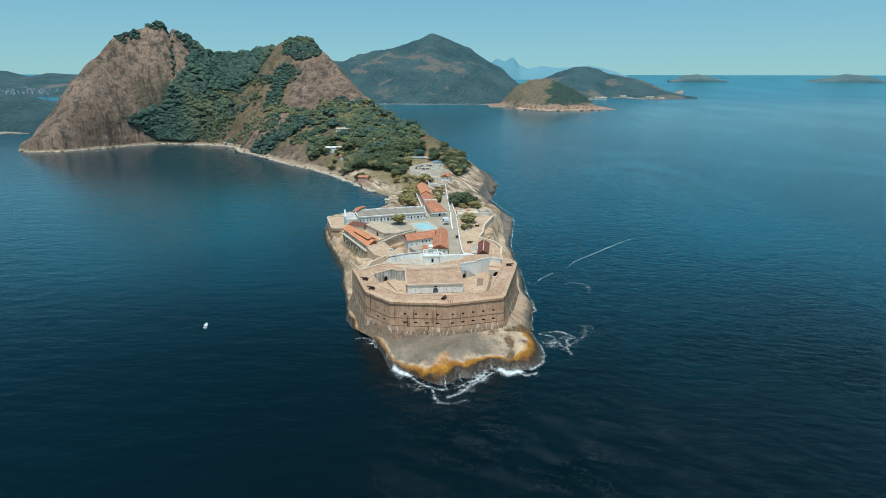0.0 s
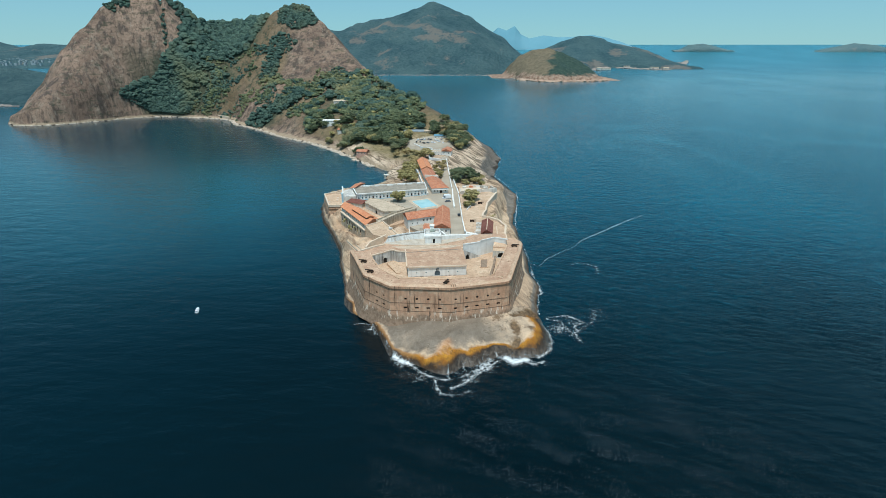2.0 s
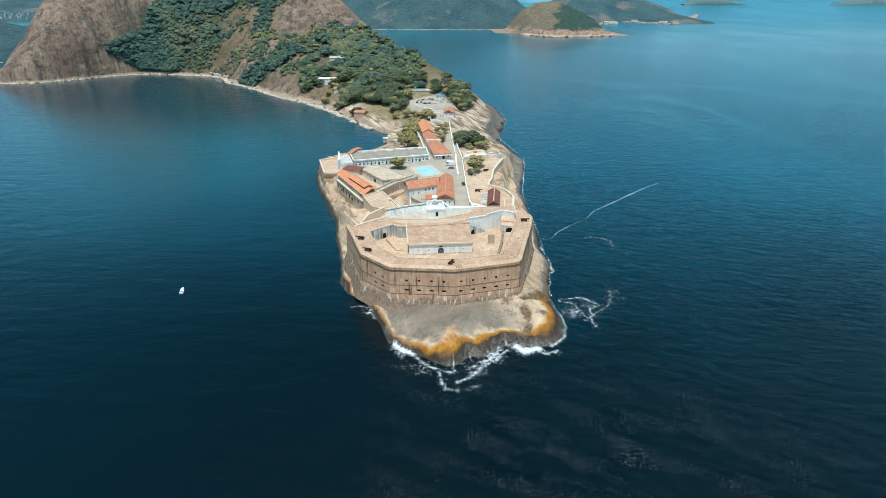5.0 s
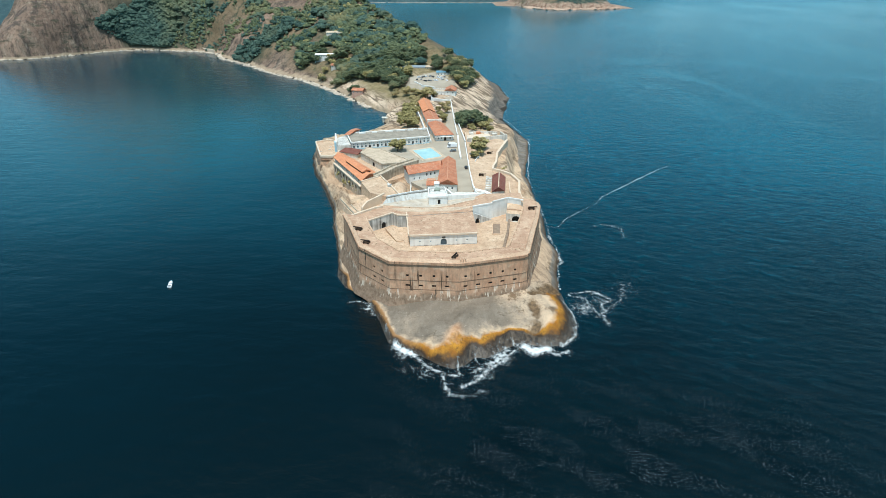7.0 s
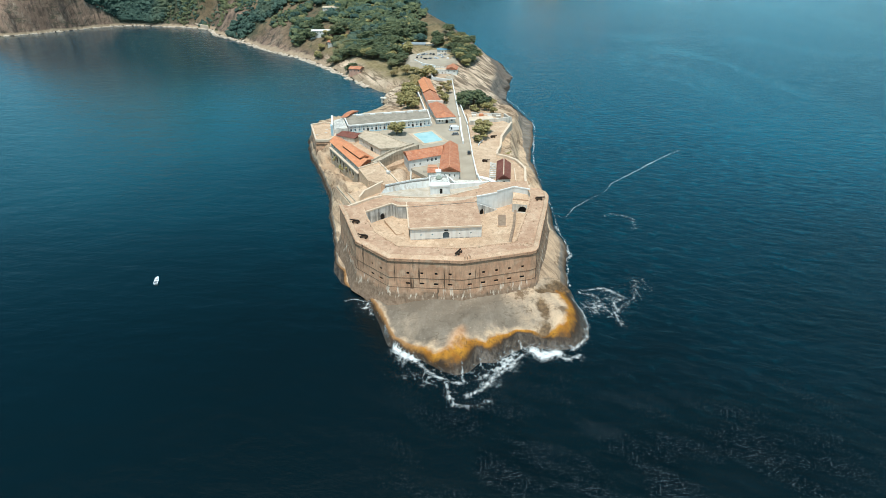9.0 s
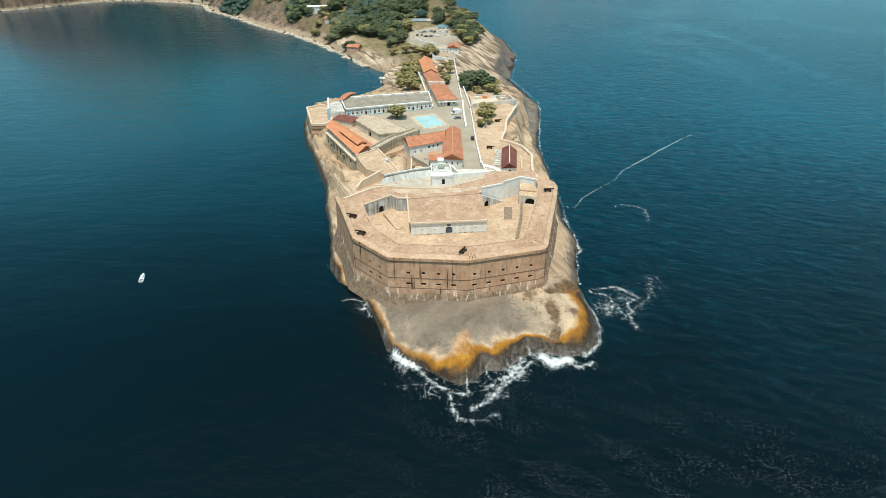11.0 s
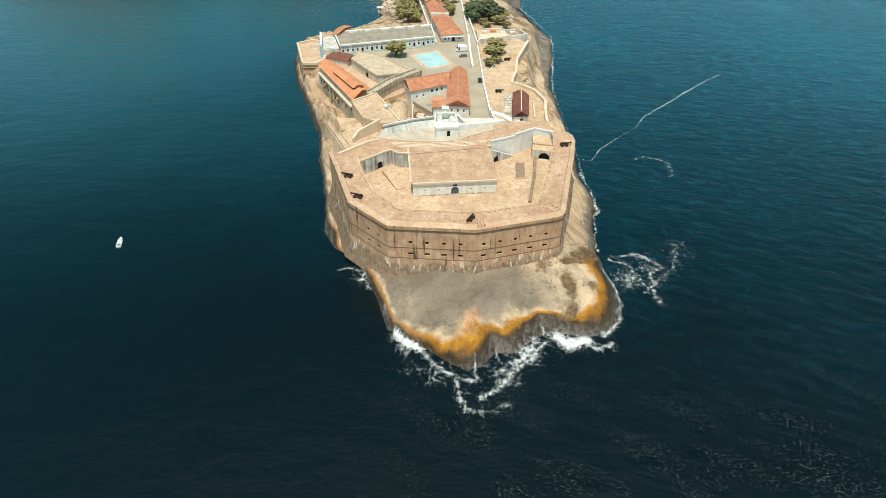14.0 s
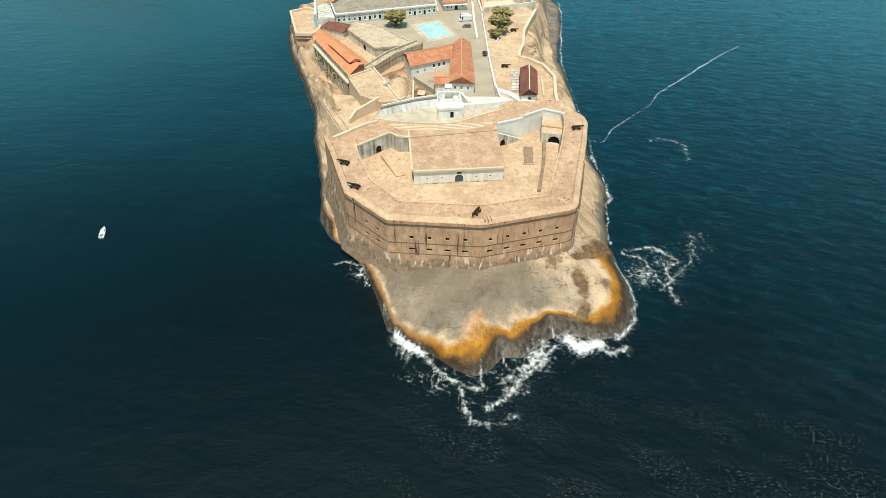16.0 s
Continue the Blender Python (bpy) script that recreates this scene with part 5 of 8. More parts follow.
    run(bm, [(x - 0.1, y + 2.5) for x, y in top], 0.45, 12, 21.9, 12, 22.5)
    part("coping", bm, WHITE, left)
    right = thing("white_wall", "whitewashed wall that falls gently beside the chapel", "wall")
    pts = [(-2.0, 290.6), (4.4, 292.6), (10.6, 294.8), (16, 297.4)]
    bm = bmesh.new()
    run(bm, pts, 1.2, 12, 22.0, 12, 20.4)
    part("core", bm, WHITE, right)
    bm = bmesh.new()
    prism(bm, [(-2.6, 291.2), (3, 293.2), (11, 297), (15.5, 299), (12, 303), (-3.2, 303)], 12, 18.6)
    part("forecourt", bm, PALE, right)
    bm = bmesh.new()
    run(bm, [(0.6, 294.5), (-2.4, 301.5)], 0.9, 17, 21.0)
    part("stair_wall", bm, WHITE, right)
    # pale cement floor in front of the chapel, edged by a curved kerb
    kerb = [(-33.5, 284.6), (-27.5, 283.0), (-21.5, 281.9), (-15.6, 281.2), (-7.8, 281.2), (-3.6, 282.4), (0.1, 284.4), (5.2, 287.6), (10.4, 290.4), (15.0, 293.4)]
    slab("ground_chapel_floor", kerb + [(16, 297), (10.6, 294.4), (4.4, 292.2), (-2.0, 290.2), (-2.0, 285.4), (-10.8, 284.4), (-10.9, 292.4), (-18.7, 290.9), (-26.0, 288.3), (-32.6, 285.4)], 19.0, 19.52, CEMENT, "pale worn cement floor before the chapel")
    edge = thing("kerb", "low pale kerb curving before the chapel", "kerb")
    bm = bmesh.new()
    run(bm, kerb, 0.4, 19.3, 19.78)
    part("stone", bm, COPING, edge)
    low = thing("white_wall", "low whitewashed wall in front of the gun yard", "wall")
    bm = bmesh.new()
    run(bm, [(12.2, 320), (12.6, 307), (14, 298.6)], 0.6, 13, 15.4, 13, 19.2)
    part("face", bm, WHITE, low)
    bm = bmesh.new()
    run(bm, [(12.8, 316.5), (17.5, 312.6), (21, 306.5), (27.5, 303.8)], 2.4, 13, 14.9, 13, 15.8)
    part("ledge", bm, WHITE, low)
    bm = bmesh.new()
    prism(bm, [(14, 298.5), (28, 297), (28.5, 303.5), (20, 305), (13, 311)], 12, 15.2)
    part("slope", bm, WHITE, low)
    ang = thing("white_wall", "slanting whitewashed stair wall on the lower terrace", "wall")
    bm = bmesh.new()
    run(bm, [(-43.5, 293.5), (-41.5, 297.0), (-33.4, 304.6)], 0.9, 12, 14.4, 12, 17.6)
    part("face", bm, COPING, ang)
    tri = thing("raised_terrace", "raised sandy terrace edged with a pale kerb wall", "terrace")
    bm = bmesh.new()
    prism(bm, [(-47.5, 322.5), (-41, 307.5), (-32.5, 302), (-25.6, 303.4), (-38, 331)], 8, 16.6, 0.5)
    part("deck", bm, TAN, tri)
    bm = bmesh.new()
    run(bm, [(-47.5, 322.5), (-38, 331), (-32, 318), (-25.6, 303.4)], 0.6, 15, 17.3)
    part("kerb", bm, COPING, tri)
    bm = bmesh.new()
    prism(bm, [(-33.2, 318.2), (-30.8, 317.2), (-31.2, 314.8), (-32.8, 315.4)], 16, 17.6)
    part("hatch", bm, STAIN, tri)


build_chapel()

# ---- houses ----
def build_barracks():
    root = thing("barracks_block", "long white and pale blue barracks with a flat grey roof", "building")
    a, b, c, d = (-62.5, 388.4), (-13, 403.4), (-15.5, 424), (-69, 410.5)
    length = (Vector(b) - Vector(a)).length
    holes = []
    nb = 20
    doors = {4, 6, 8, 15, 17}
    for i in range(nb):
        s = (i + 0.55) * length / nb
        if i in doors:
            holes.append((s, 1.15, 13.95, 16.3, False, "door"))
        else:
            holes.append((s, 1.1, 14.9, 16.3, False))
        holes.append((s, 0.8, 16.85, 17.45, False))
    bm = bmesh.new()
    at = facade(bm, a, b, 13.9, 18.2, [h[:5] for h in holes], 0.3)
    part("front_wall", bm, WHITE, root)
    openings(root, at, holes, 0.3, BLUE, DARK)
    for i in range(nb + 1):
        bm = bmesh.new()
        panel(bm, at, max(0.15, min(length - 0.15, (i + 0.05) * length / nb)), 0.3, 13.9, 18.2, 0.0, False, 0.12)
        part("pilaster", bm, BLUE if i % 2 else WHITE, root)
    bm = bmesh.new()
    panel(bm, at, length / 2, length, 13.9, 14.5, 0.0, False, 0.05)
    part("skirting", bm, BLUE, root, "pale blue painted skirting")
    for p, q in ((b, c), (c, d), (d, a)):
        bm = bmesh.new()
        facade(bm, p, q, 8, 18.2, [], 0.3)
        part("wall", bm, WHITE, root)
    bm = bmesh.new()
    prism(bm, [a, b, c, d], 18.1, 18.45)
    roof = part("roof", bm, OLDROOF, root, "flat grey screed roof")
    for p, q, w in ((a, b, 1.1), (b, c, 0.6), (c, d, 0.6), (d, a, 0.6)):
        bm = bmesh.new()
        run(bm, [p, q], w, 18.2, 18.85)
        part("cornice", bm, WHITE, root, "white projecting cornice")
    for k, (t, l) in enumerate(((0.14, 4.5), (0.30, 3.2), (0.46, 5.0), (0.60, 6.0), (0.74, 4.0), (0.88, 5.0))):
        p = Vector(d).lerp(Vector(c), t) + Vector((0.8, -2.2))
        e = (Vector(c) - Vector(d)).normalized()
        bm = bmesh.new()
        run(bm, [tuple(p), tuple(p + e * l)], 1.6, 18.4, 19.3)
        part("rooflight", bm, WHITE, roof)
    # lower wing and the white end panel
    wing = thing("barracks_wing", "grey stained barracks wing with a tall white end wall", "building")
    q = [(-74.5, 404), (-71.5, 385.2), (-63.0, 388.2), (-69.4, 410)]
    bm = bmesh.new()
    prism(bm, q, 10, 17.2)
    part("wall", bm, PALE, wing)
    bm = bmesh.new()
    prism(bm, offset(q, -0.6), 17.2, 17.5)
    part("roof", bm, STAIN, wing)
    bm = bmesh.new()
    run(bm, [(-71.4, 384.6), (-75.4, 405)], 1.0, 12, 20.4)
    end = part("end_wall", bm, WHITE, wing, "tall white end wall")
    bm = bmesh.new()
    run(bm, [(-71.9, 384.0), (-72.6, 387.6)], 1.2, 13.5, 20.0)
    part("blue_stripe", bm, BLUE, end)
    bm = bmesh.new()
    gable(bm, [(-69.5, 404.8), (-66.5, 404.8), (-60.5, 419), (-64.5, 421)], 19.0, 20.0, 0.3)
    top = thing("roof_shelter", "small shelter with a red tiled roof on the barracks", "building")
    part("roof", bm, RED, top)
    bm = bmesh.new()
    prism(bm, [(-69.3, 405), (-66.7, 405), (-61, 418.6), (-64.3, 420.4)], 17, 19.0)
    part("wall", bm, WHITE, top)


build_barracks()


def build_left_bastion():
    root = thing("corner_bastion", "square tan corner bastion above the bay with low parapets", "fortification")
    q = [(-89, 405), (-79.8, 374.8), (-72, 374.6), (-69.6, 382), (-74, 400), (-77, 408), (-81.2, 410)]
    bm = bmesh.new()
    prism(bm, q, 1, 13.6, 1.8)
    part("body", bm, WALL, root)
    bm = bmesh.new()
    prism(bm, offset(q, -1.0), 13.5, 13.75)
    part("deck", bm, TAN, root, "sandy gun deck")
    for i in range(len(q)):
        bm = bmesh.new()
        run(bm, [q[i], q[(i + 1) % len(q)]], 1.0, 13.4, 14.7)
        part("parapet", bm, COPING, root)
    bm = bmesh.new()
    run(bm, [(-80.3, 374.1), (-72, 374.0)], 0.4, 11.8, 12.1)
    part("string_course", bm, CORDON, root)
    bm = bmesh.new()
    box(bm, -77.0, -75.2, 373.2, 374.6, 7.0, 8.8)
    part("gun_port", bm, DARK, root, "dark gun port")
    rng = random.Random(2)
    for k in range(5):
        bm = bmesh.new()
        x, y = rng.uniform(-83, -75), rng.uniform(383, 403)
        prism(bm, [(x, y), (x + 1.6, y + 0.3), (x + 1.5, y + 1.1), (x, y + 0.9)], 13.7, 14.1)
        part("stone_base", bm, PALE, root)


build_left_bastion()


def build_orange():
    root = thing("quarters", "long quarters with an orange tiled roof on arches above the rock", "building")
    a, b, c, d = (-69.5, 366.3), (-47.8, 326.6), (-41.2, 337.6), (-65.8, 373.2)
    length = (Vector(b) - Vector(a)).length
    n = 12
    holes = [((i + 0.5) * length / n, 1.9, 13.6, 15.4, False) for i in range(n)]
    bm = bmesh.new()
    at = facade(bm, a, b, 12.4, 16.0, holes, 0.35)
    part("front_wall", bm, PALE, root)
    openings(root, at, holes, 0.35, WHITE, DARK)
    for p, q in ((b, c), (c, d), (d, a)):
        bm = bmesh.new()
        facade(bm, p, q, 12.4, 16.0, [], 0.3)
        part("wall", bm, PALE, root)
    quad = [a, b, c, d]
    bm = bmesh.new()
    gable(bm, quad, 16.0, 18.0, 0.7)
    roof = part("roof", bm, ORANGE, root, "bright orange clay tiles")
    m0, m1 = (Vector(a) + Vector(d)) / 2, (Vector(b) + Vector(c)) / 2
    e = (m1 - m0).normalized()
    p, q = m0.lerp(m1, 0.40), m0.lerp(m1, 0.93)
    # dark timber gives the shadow edge below the raised roof
    bm = bmesh.new()
    run(bm, [tuple(p), tuple(q)], 4.6, 16.6, 18.35)
    part("clerestory", bm, TIMBER, roof, "dark wall below the raised roof")
    o = Vector((e.y, -e.x)) * 2.5
    bm = bmesh.new()
    gable(bm, [tuple(p + o), tuple(q + o), tuple(q - o), tuple(p - o)], 18.25, 19.35, 0.25, 0.15)
    part("clerestory_roof", bm, ORANGE, roof)
    # stained wall with buttresses below
    base = thing("substructure", "dark stained wall with deep arches below the quarters", "wall")
    e = (Vector(b) - Vector(a)).normalized()
    o = Vector((e.y, -e.x)) * 1.1
    holes = [((i + 0.5) * length / 9, 2.6, 7.0, 11.2, True) for i in range(8)]
    bm = bmesh.new()
    at = facade(bm, tuple(Vector(a) + o), tuple(Vector(b) + o), 2, 12.5, holes, 0.5)
    part("wall_face", bm, DIRTY, base)
    for h in holes:
        bm = bmesh.new()
        panel(bm, at, *h[:4], 0.5, True)
        part("arch_opening", bm, DARK, base, "dark arch")
    bm = bmesh.new()
    run(bm, [tuple(Vector(a) + o * 0.6), tuple(Vector(b) + o * 0.6)], 1.5, 12.3, 12.9)
    part("ledge", bm, COPING, base)


build_orange()


def build_vault():
    root = thing("vaulted_store", "old grey vaulted store with a sloping sandy roof", "building")
    pts = [(-54.5, 373), (-43.5, 357.5), (-39.5, 352.5), (-31, 355.5), (-19, 361), (-25.7, 362.5), (-42.5, 379), (-52, 382.5)]
    bm = bmesh.new()
    tops = [17.0, 16.6, 16.6, 16.2, 15.6, 16.0, 17.2, 17.4]
    b = [bm.verts.new((x, y, z)) for (x, y), z in zip(pts, tops)]
    bm.faces.new(b)
    part("roof", bm, GREYROOF, root, "sandy grey roof, patched and worn")
    n = len(pts)
    for i in range(n):
        j = (i + 1) % n
        bm = bmesh.new()
        holes = [(15.6, 2.8, 12.6, 15.2, True), (2.5, 0.7, 14.4, 15.2, False), (6.0, 0.7, 14.4, 15.2, False), (9.5, 0.7, 14.4, 15.2, False), (12.6, 0.7, 14.4, 15.2, False)] if i == 0 else []
        at = facade(bm, pts[i], pts[j], 12.4, min(tops[i], tops[j]), holes, 0.8)
        part("wall", bm, PALE, root)
        for h in holes:
            bm = bmesh.new()
            panel(bm, at, *h[:4], 0.5, h[4])
            part("arch_opening" if h[4] else "small_window", bm, DARK, root, "dark opening in the old wall")
        bm = bmesh.new()
        run(bm, [pts[i], pts[j]], 0.6, tops[i] - 0.7, tops[i] + 0.25, tops[j] - 0.7, tops[j] + 0.25)
        part("edge_wall", bm, DIRTY, root)
    ledge = thing("ledge_wall", "thin pale wall between the store and the parade yard", "wall")
    bm = bmesh.new()
    run(bm, [(-50, 385.5), (-36, 374.5), (-24, 364)], 1.0, 13.5, 16.4, 13.5, 15.4)
    part("wall", bm, GREYROOF, ledge)
    annex = thing("annex", "low annex with a dark red sheet roof", "building")
    quad = [(-68.5, 380.6), (-57, 374.6), (-53.2, 382.8), (-62, 387.2)]
    bm = bmesh.new()
    prism(bm, quad, 12.4, 15.2)
    part("wall", bm, PALE, annex)
    bm = bmesh.new()
    gable(bm, quad, 15.2, 16.6, 0.5)
    part("roof", bm, MAROON, annex, "dark red sheet roof")
    old = thing("old_rampart", "thick grey stained rampart with a worn sloping top", "wall")
    bm = bmesh.new()
    run(bm, [(-40.5, 331.5), (-32, 345.5), (-20, 357)], 4.2, 9, 16.6, 9, 17.2)
    part("core", bm, DIRTY, old)
    for k in (-1, 1):
        bm = bmesh.new()
        run(bm, [(-40.5 + 1.7 * k, 331.5 - 1.1 * k), (-32 + 1.6 * k, 345.5 - 1.2 * k), (-20 + 1.4 * k, 357 - 1.5 * k)], 0.6, 16, 17.5, 16, 18.1)
        part("parapet", bm, DIRTY, old)


build_vault()


def build_red():
    root = thing("command_house", "white L-shaped house with worn red tiled roofs", "building")
    A = [(-6.6, 316), (3.0, 314.9), (2.6, 354.6), (-4.9, 353.2)]
    B = [(-22.4, 330.0), (-6.0, 338.4), (-5.2, 352.6), (-26.0, 342.8)]
    Cq = [(-12.2, 315.6), (-6.4, 316), (-6.5, 321.8), (-12.4, 321.4)]
    for quad, z0, ze, zr, hip, along in ((A, 12, 18.0, 20.6, 0.0, 1), (B, 9.5, 18.2, 20.6, 0.0, 0), (Cq, 9.5, 17.4, 18.6, 0.0, 0)):
        for i in range(4):
            p, q = quad[i], quad[(i + 1) % 4]
            holes = []
            if quad is A and i == 0:
                holes = [(2.2, 0.9, 15.2, 16.6, False), (4.8, 0.9, 15.2, 16.6, False), (7.3, 0.9, 15.2, 16.6, False)]
            if quad is A and i == 1:
                holes = [(3 + 4.6 * k, 1.0, 15.0, 16.6, False) for k in range(8)]
            if quad is B and i == 0:
                holes = [(10.6 + 2.4 * k, 1.1, 15.6, 17.2, False) for k in range(3)] + [(12.6, 1.1, 12.4, 14.0, False)] + [(3.0 + 3.2 * k, 0.8, 14.6, 15.8, False) for k in range(2)]
            if quad is A and i == 3:
                holes = [(20 + 3.2 * k, 1.0, 15.0, 16.6, False) for k in range(4)]
            if quad is Cq and i == 0:
                holes = [(1.6, 0.9, 11.2, 13.2, False, "door"), (4.2, 0.8, 14.6, 15.8, False)]
            bm = bmesh.new()
            at = facade(bm, p, q, z0, ze, [h[:5] for h in holes], 0.3)
            part("wall", bm, WHITE, root)
            openings(root, at, holes, 0.3, WHITE, DARK)
        r = quad[1:] + quad[:1] if along else quad
        bm = bmesh.new()
        gable(bm, r, ze, zr, 0.55, 0.2, hip)
        roof = part("roof", bm, RED, root, "worn red clay tiles")
        m0, m1 = (Vector(r[0]) + Vector(r[3])) / 2, (Vector(r[1]) + Vector(r[2])) / 2
        bm = bmesh.new()
        ridge_cap(bm, tuple(m0), tuple(m1), zr + 0.2)
        part("ridge_tiles", bm, RIDGE, roof)
    yard = thing("yard_wall", "low grey yard walls below the old house", "wall")
    for p, q, z in (((-21.5, 328), (-21, 312), 13.2), ((-21, 312), (-13, 311), 12.4), ((-31, 305), (-24, 313), 13.6)):
        bm = bmesh.new()
        run(bm, [p, q], 0.6, 9.8, z)
        part("wall", bm, PALE, yard)
    bm = bmesh.new()
    bmesh.ops.create_icosphere(bm, subdivisions=3, radius=1.0)
    for v in bm.verts:
        v.co = Vector((-27.6 + v.co.x * 4.8, 322 + v.co.y * 11, 9.6 + v.co.z * 6.0))
    lumps(bm, 0.7, 0.35, 3)
    tagged(part("earth_bank", bm, TAN, smooth=True), "steep bare earth bank in the sunken yard", "bank")


build_red()


def build_awnings():
    for quad, z, mat, lab in (([(-15.6, 322.5), (-11.2, 321.8), (-10.8, 325.2), (-15.2, 326.2)], 13.4, OLDROOF, "grey lean-to awning in the sunken yard"),
                              ([(-13.0, 327.6), (-8.6, 327.0), (-8.2, 331.0), (-12.6, 331.6)], 14.6, RIDGE, "faded clay awning against the house wall"),
                              ([(-19.6, 316.4), (-16.4, 315.8), (-16.0, 318.4), (-19.2, 319.0)], 12.4, GREYROOF, "small tan-roofed hutch in the sunken yard")):
        ob = thing("awning", lab, "awning")
        bm = bmesh.new()
        vs = [bm.verts.new((x, y, z + dz + (0.7 if k > 1 else 0.0))) for dz in (0.0, 0.15) for k, (x, y) in enumerate(quad)]
        for f in ((4, 5, 6, 7), (3, 2, 1, 0), (0, 1, 5, 4), (1, 2, 6, 5), (2, 3, 7, 6), (3, 0, 4, 7)):
            bm.faces.new([vs[i] for i in f])
        part("roof", bm, mat, ob)
        for x, y in offset(quad, -0.25):
            bm = bmesh.new()
            tube(bm, (x, y, 10.15), (x, y, z + 0.3), 0.09, 0.09, 6)
            part("post", bm, TIMBER, ob)


build_awnings()


def build_long_house():
    """The narrow house along the street, in three lengths."""
    root = thing("street_house", "long narrow house with red tiled roofs along the street", "building")
    cuts = [((-9.2, 408.0), (2.6, 410.2)), ((-15.0, 441.0), (-5.0, 440.0)), ((-19.6, 474), (-10.6, 474)), ((-24.6, 511), (-16.4, 516.5))]
    for k in range(3):
        (a, b), (d, c) = cuts[k], cuts[k + 1]
        ze, zr = (17.8, 20.4) if k != 1 else (17.2, 19.6)
        quad = [a, b, c, d]
        for i in range(4):
            p, q = quad[i], quad[(i + 1) % 4]
            L_ = (Vector(q) - Vector(p)).length
            holes = []
            if k == 0 and i == 0:
                holes = [(2.0, 1.0, 14.9, 16.6, False), (L_ / 2 + 0.6, 1.6, 13.95, 16.6, False, "door"), (L_ - 2, 1.0, 14.9, 16.6, False), (4.0, 0.8, 14.9, 16.6, False)]
            if i in (1, 3):
                holes = [((j + 0.5) * L_ / 9, 1.0, 14.8, 16.4, False) for j in range(9)]
            bm = bmesh.new()
            at = facade(bm, p, q, 12, ze, [h[:5] for h in holes], 0.3)
            part("wall", bm, WHITE, root)
            openings(root, at, holes, 0.3, WHITE, DARK)
        r = [b, c, d, a]
        bm = bmesh.new()
        gable(bm, r, ze, zr, 0.6, 0.2, 0.12 if k == 0 else 0.0)
        roof = part("roof", bm, ORANGE if k == 2 else RED, root, "red clay tile roof")
        m0, m1 = (Vector(r[0]) + Vector(r[3])) / 2, (Vector(r[1]) + Vector(r[2])) / 2
        if k:
            bm = bmesh.new()
            ridge_cap(bm, tuple(m0), tuple(m1), zr + 0.2)
            part("ridge_tiles", bm, RIDGE, roof)
    bm = bmesh.new()
    prism(bm, [(-15.6, 440.4), (-4.9, 439.6), (-5.2, 441.6), (-15.9, 442.6)], 12, 20.2)
    part("party_wall", bm, PALE, root, "pale party wall with a flat grey top")
    bm = bmesh.new()
    run(bm, [(-9.6, 407.3), (3.0, 409.4)], 1.6, 16.7, 16.95)
    part("porch_canopy", bm, WHITE, root)
    side = thing("street_wall", "long white wall beside the narrow house", "wall")
    bm = bmesh.new()
    run(bm, [(-12.2, 404.5), (-18, 441), (-22.6, 474), (-28, 512)], 0.7, 12, 15.2, 11.5, 15.5)
    part("wall", bm, WHITE, side)


build_long_house()


def build_street():
    for pts, w, z, lab in (([(6.0, 418), (6.0, 392), (6.6, 369)], 0.8, 15.2, "thick white wall along the ramped street"),
                           ([(12.0, 318), (11.1, 345), (10.6, 387), (10.4, 402)], 0.45, 14.9, "low white wall along the yard"),
                           ([(5.6, 420), (3.9, 470), (2.2, 530)], 0.5, 15.6, "white wall along the road to the gate"),
                           ([(10.6, 404), (9.4, 420), (7.2, 450)], 0.5, 15.2, "white wall along the road to the gate")):
        root = thing("street_wall", lab, "wall", group="white walls along the street")
        for i in range(len(pts) - 1):
            bm = bmesh.new()
            run(bm, pts[i:i + 2], w, 12.5, z)
            part("wall", bm, WHITE, root)
            bm = bmesh.new()
            run(bm, pts[i:i + 2], w + 0.2, z, z + 0.15)
            part("coping", bm, WHITE, root)
    pool = thing("swimming_pool", "turquoise swimming pool with a pale paved rim", "pool")
    q = [(-15.8, 368.7), (-4.6, 374.6), (-12.1, 392.4), (-23.7, 386.9)]
    bm = bmesh.new()
    prism(bm, offset(q, 2.0), 13.5, 14.0)
    part("paved_rim", bm, GREYROOF, pool)
    for i in range(4):
        bm = bmesh.new()
        run(bm, [q[i], q[(i + 1) % 4]], 0.5, 13.9, 14.12)
        part("coping", bm, COPING, pool)
    bm = bmesh.new()
    prism(bm, offset(q, -0.25), 13.9, 14.04)
    part("water", bm, POOLW, pool, "clear turquoise water")
    bench = thing("bench_row", "white benches in front of the barracks", "bench")
    for k in range(8):
        bm = bmesh.new()
        x, y = -27 + k * 1.75, 397.3 + k * 0.5
        run(bm, [(x, y), (x + 1.2, y + 0.35)], 0.5, 14.3, 14.42)
        run(bm, [(x + 0.1, y), (x + 0.25, y + 0.05)], 0.4, 13.9, 14.3)
        run(bm, [(x + 0.95, y + 0.27), (x + 1.1, y + 0.32)], 0.4, 13.9, 14.3)
        part("bench", bm, COPING, bench)


build_street()


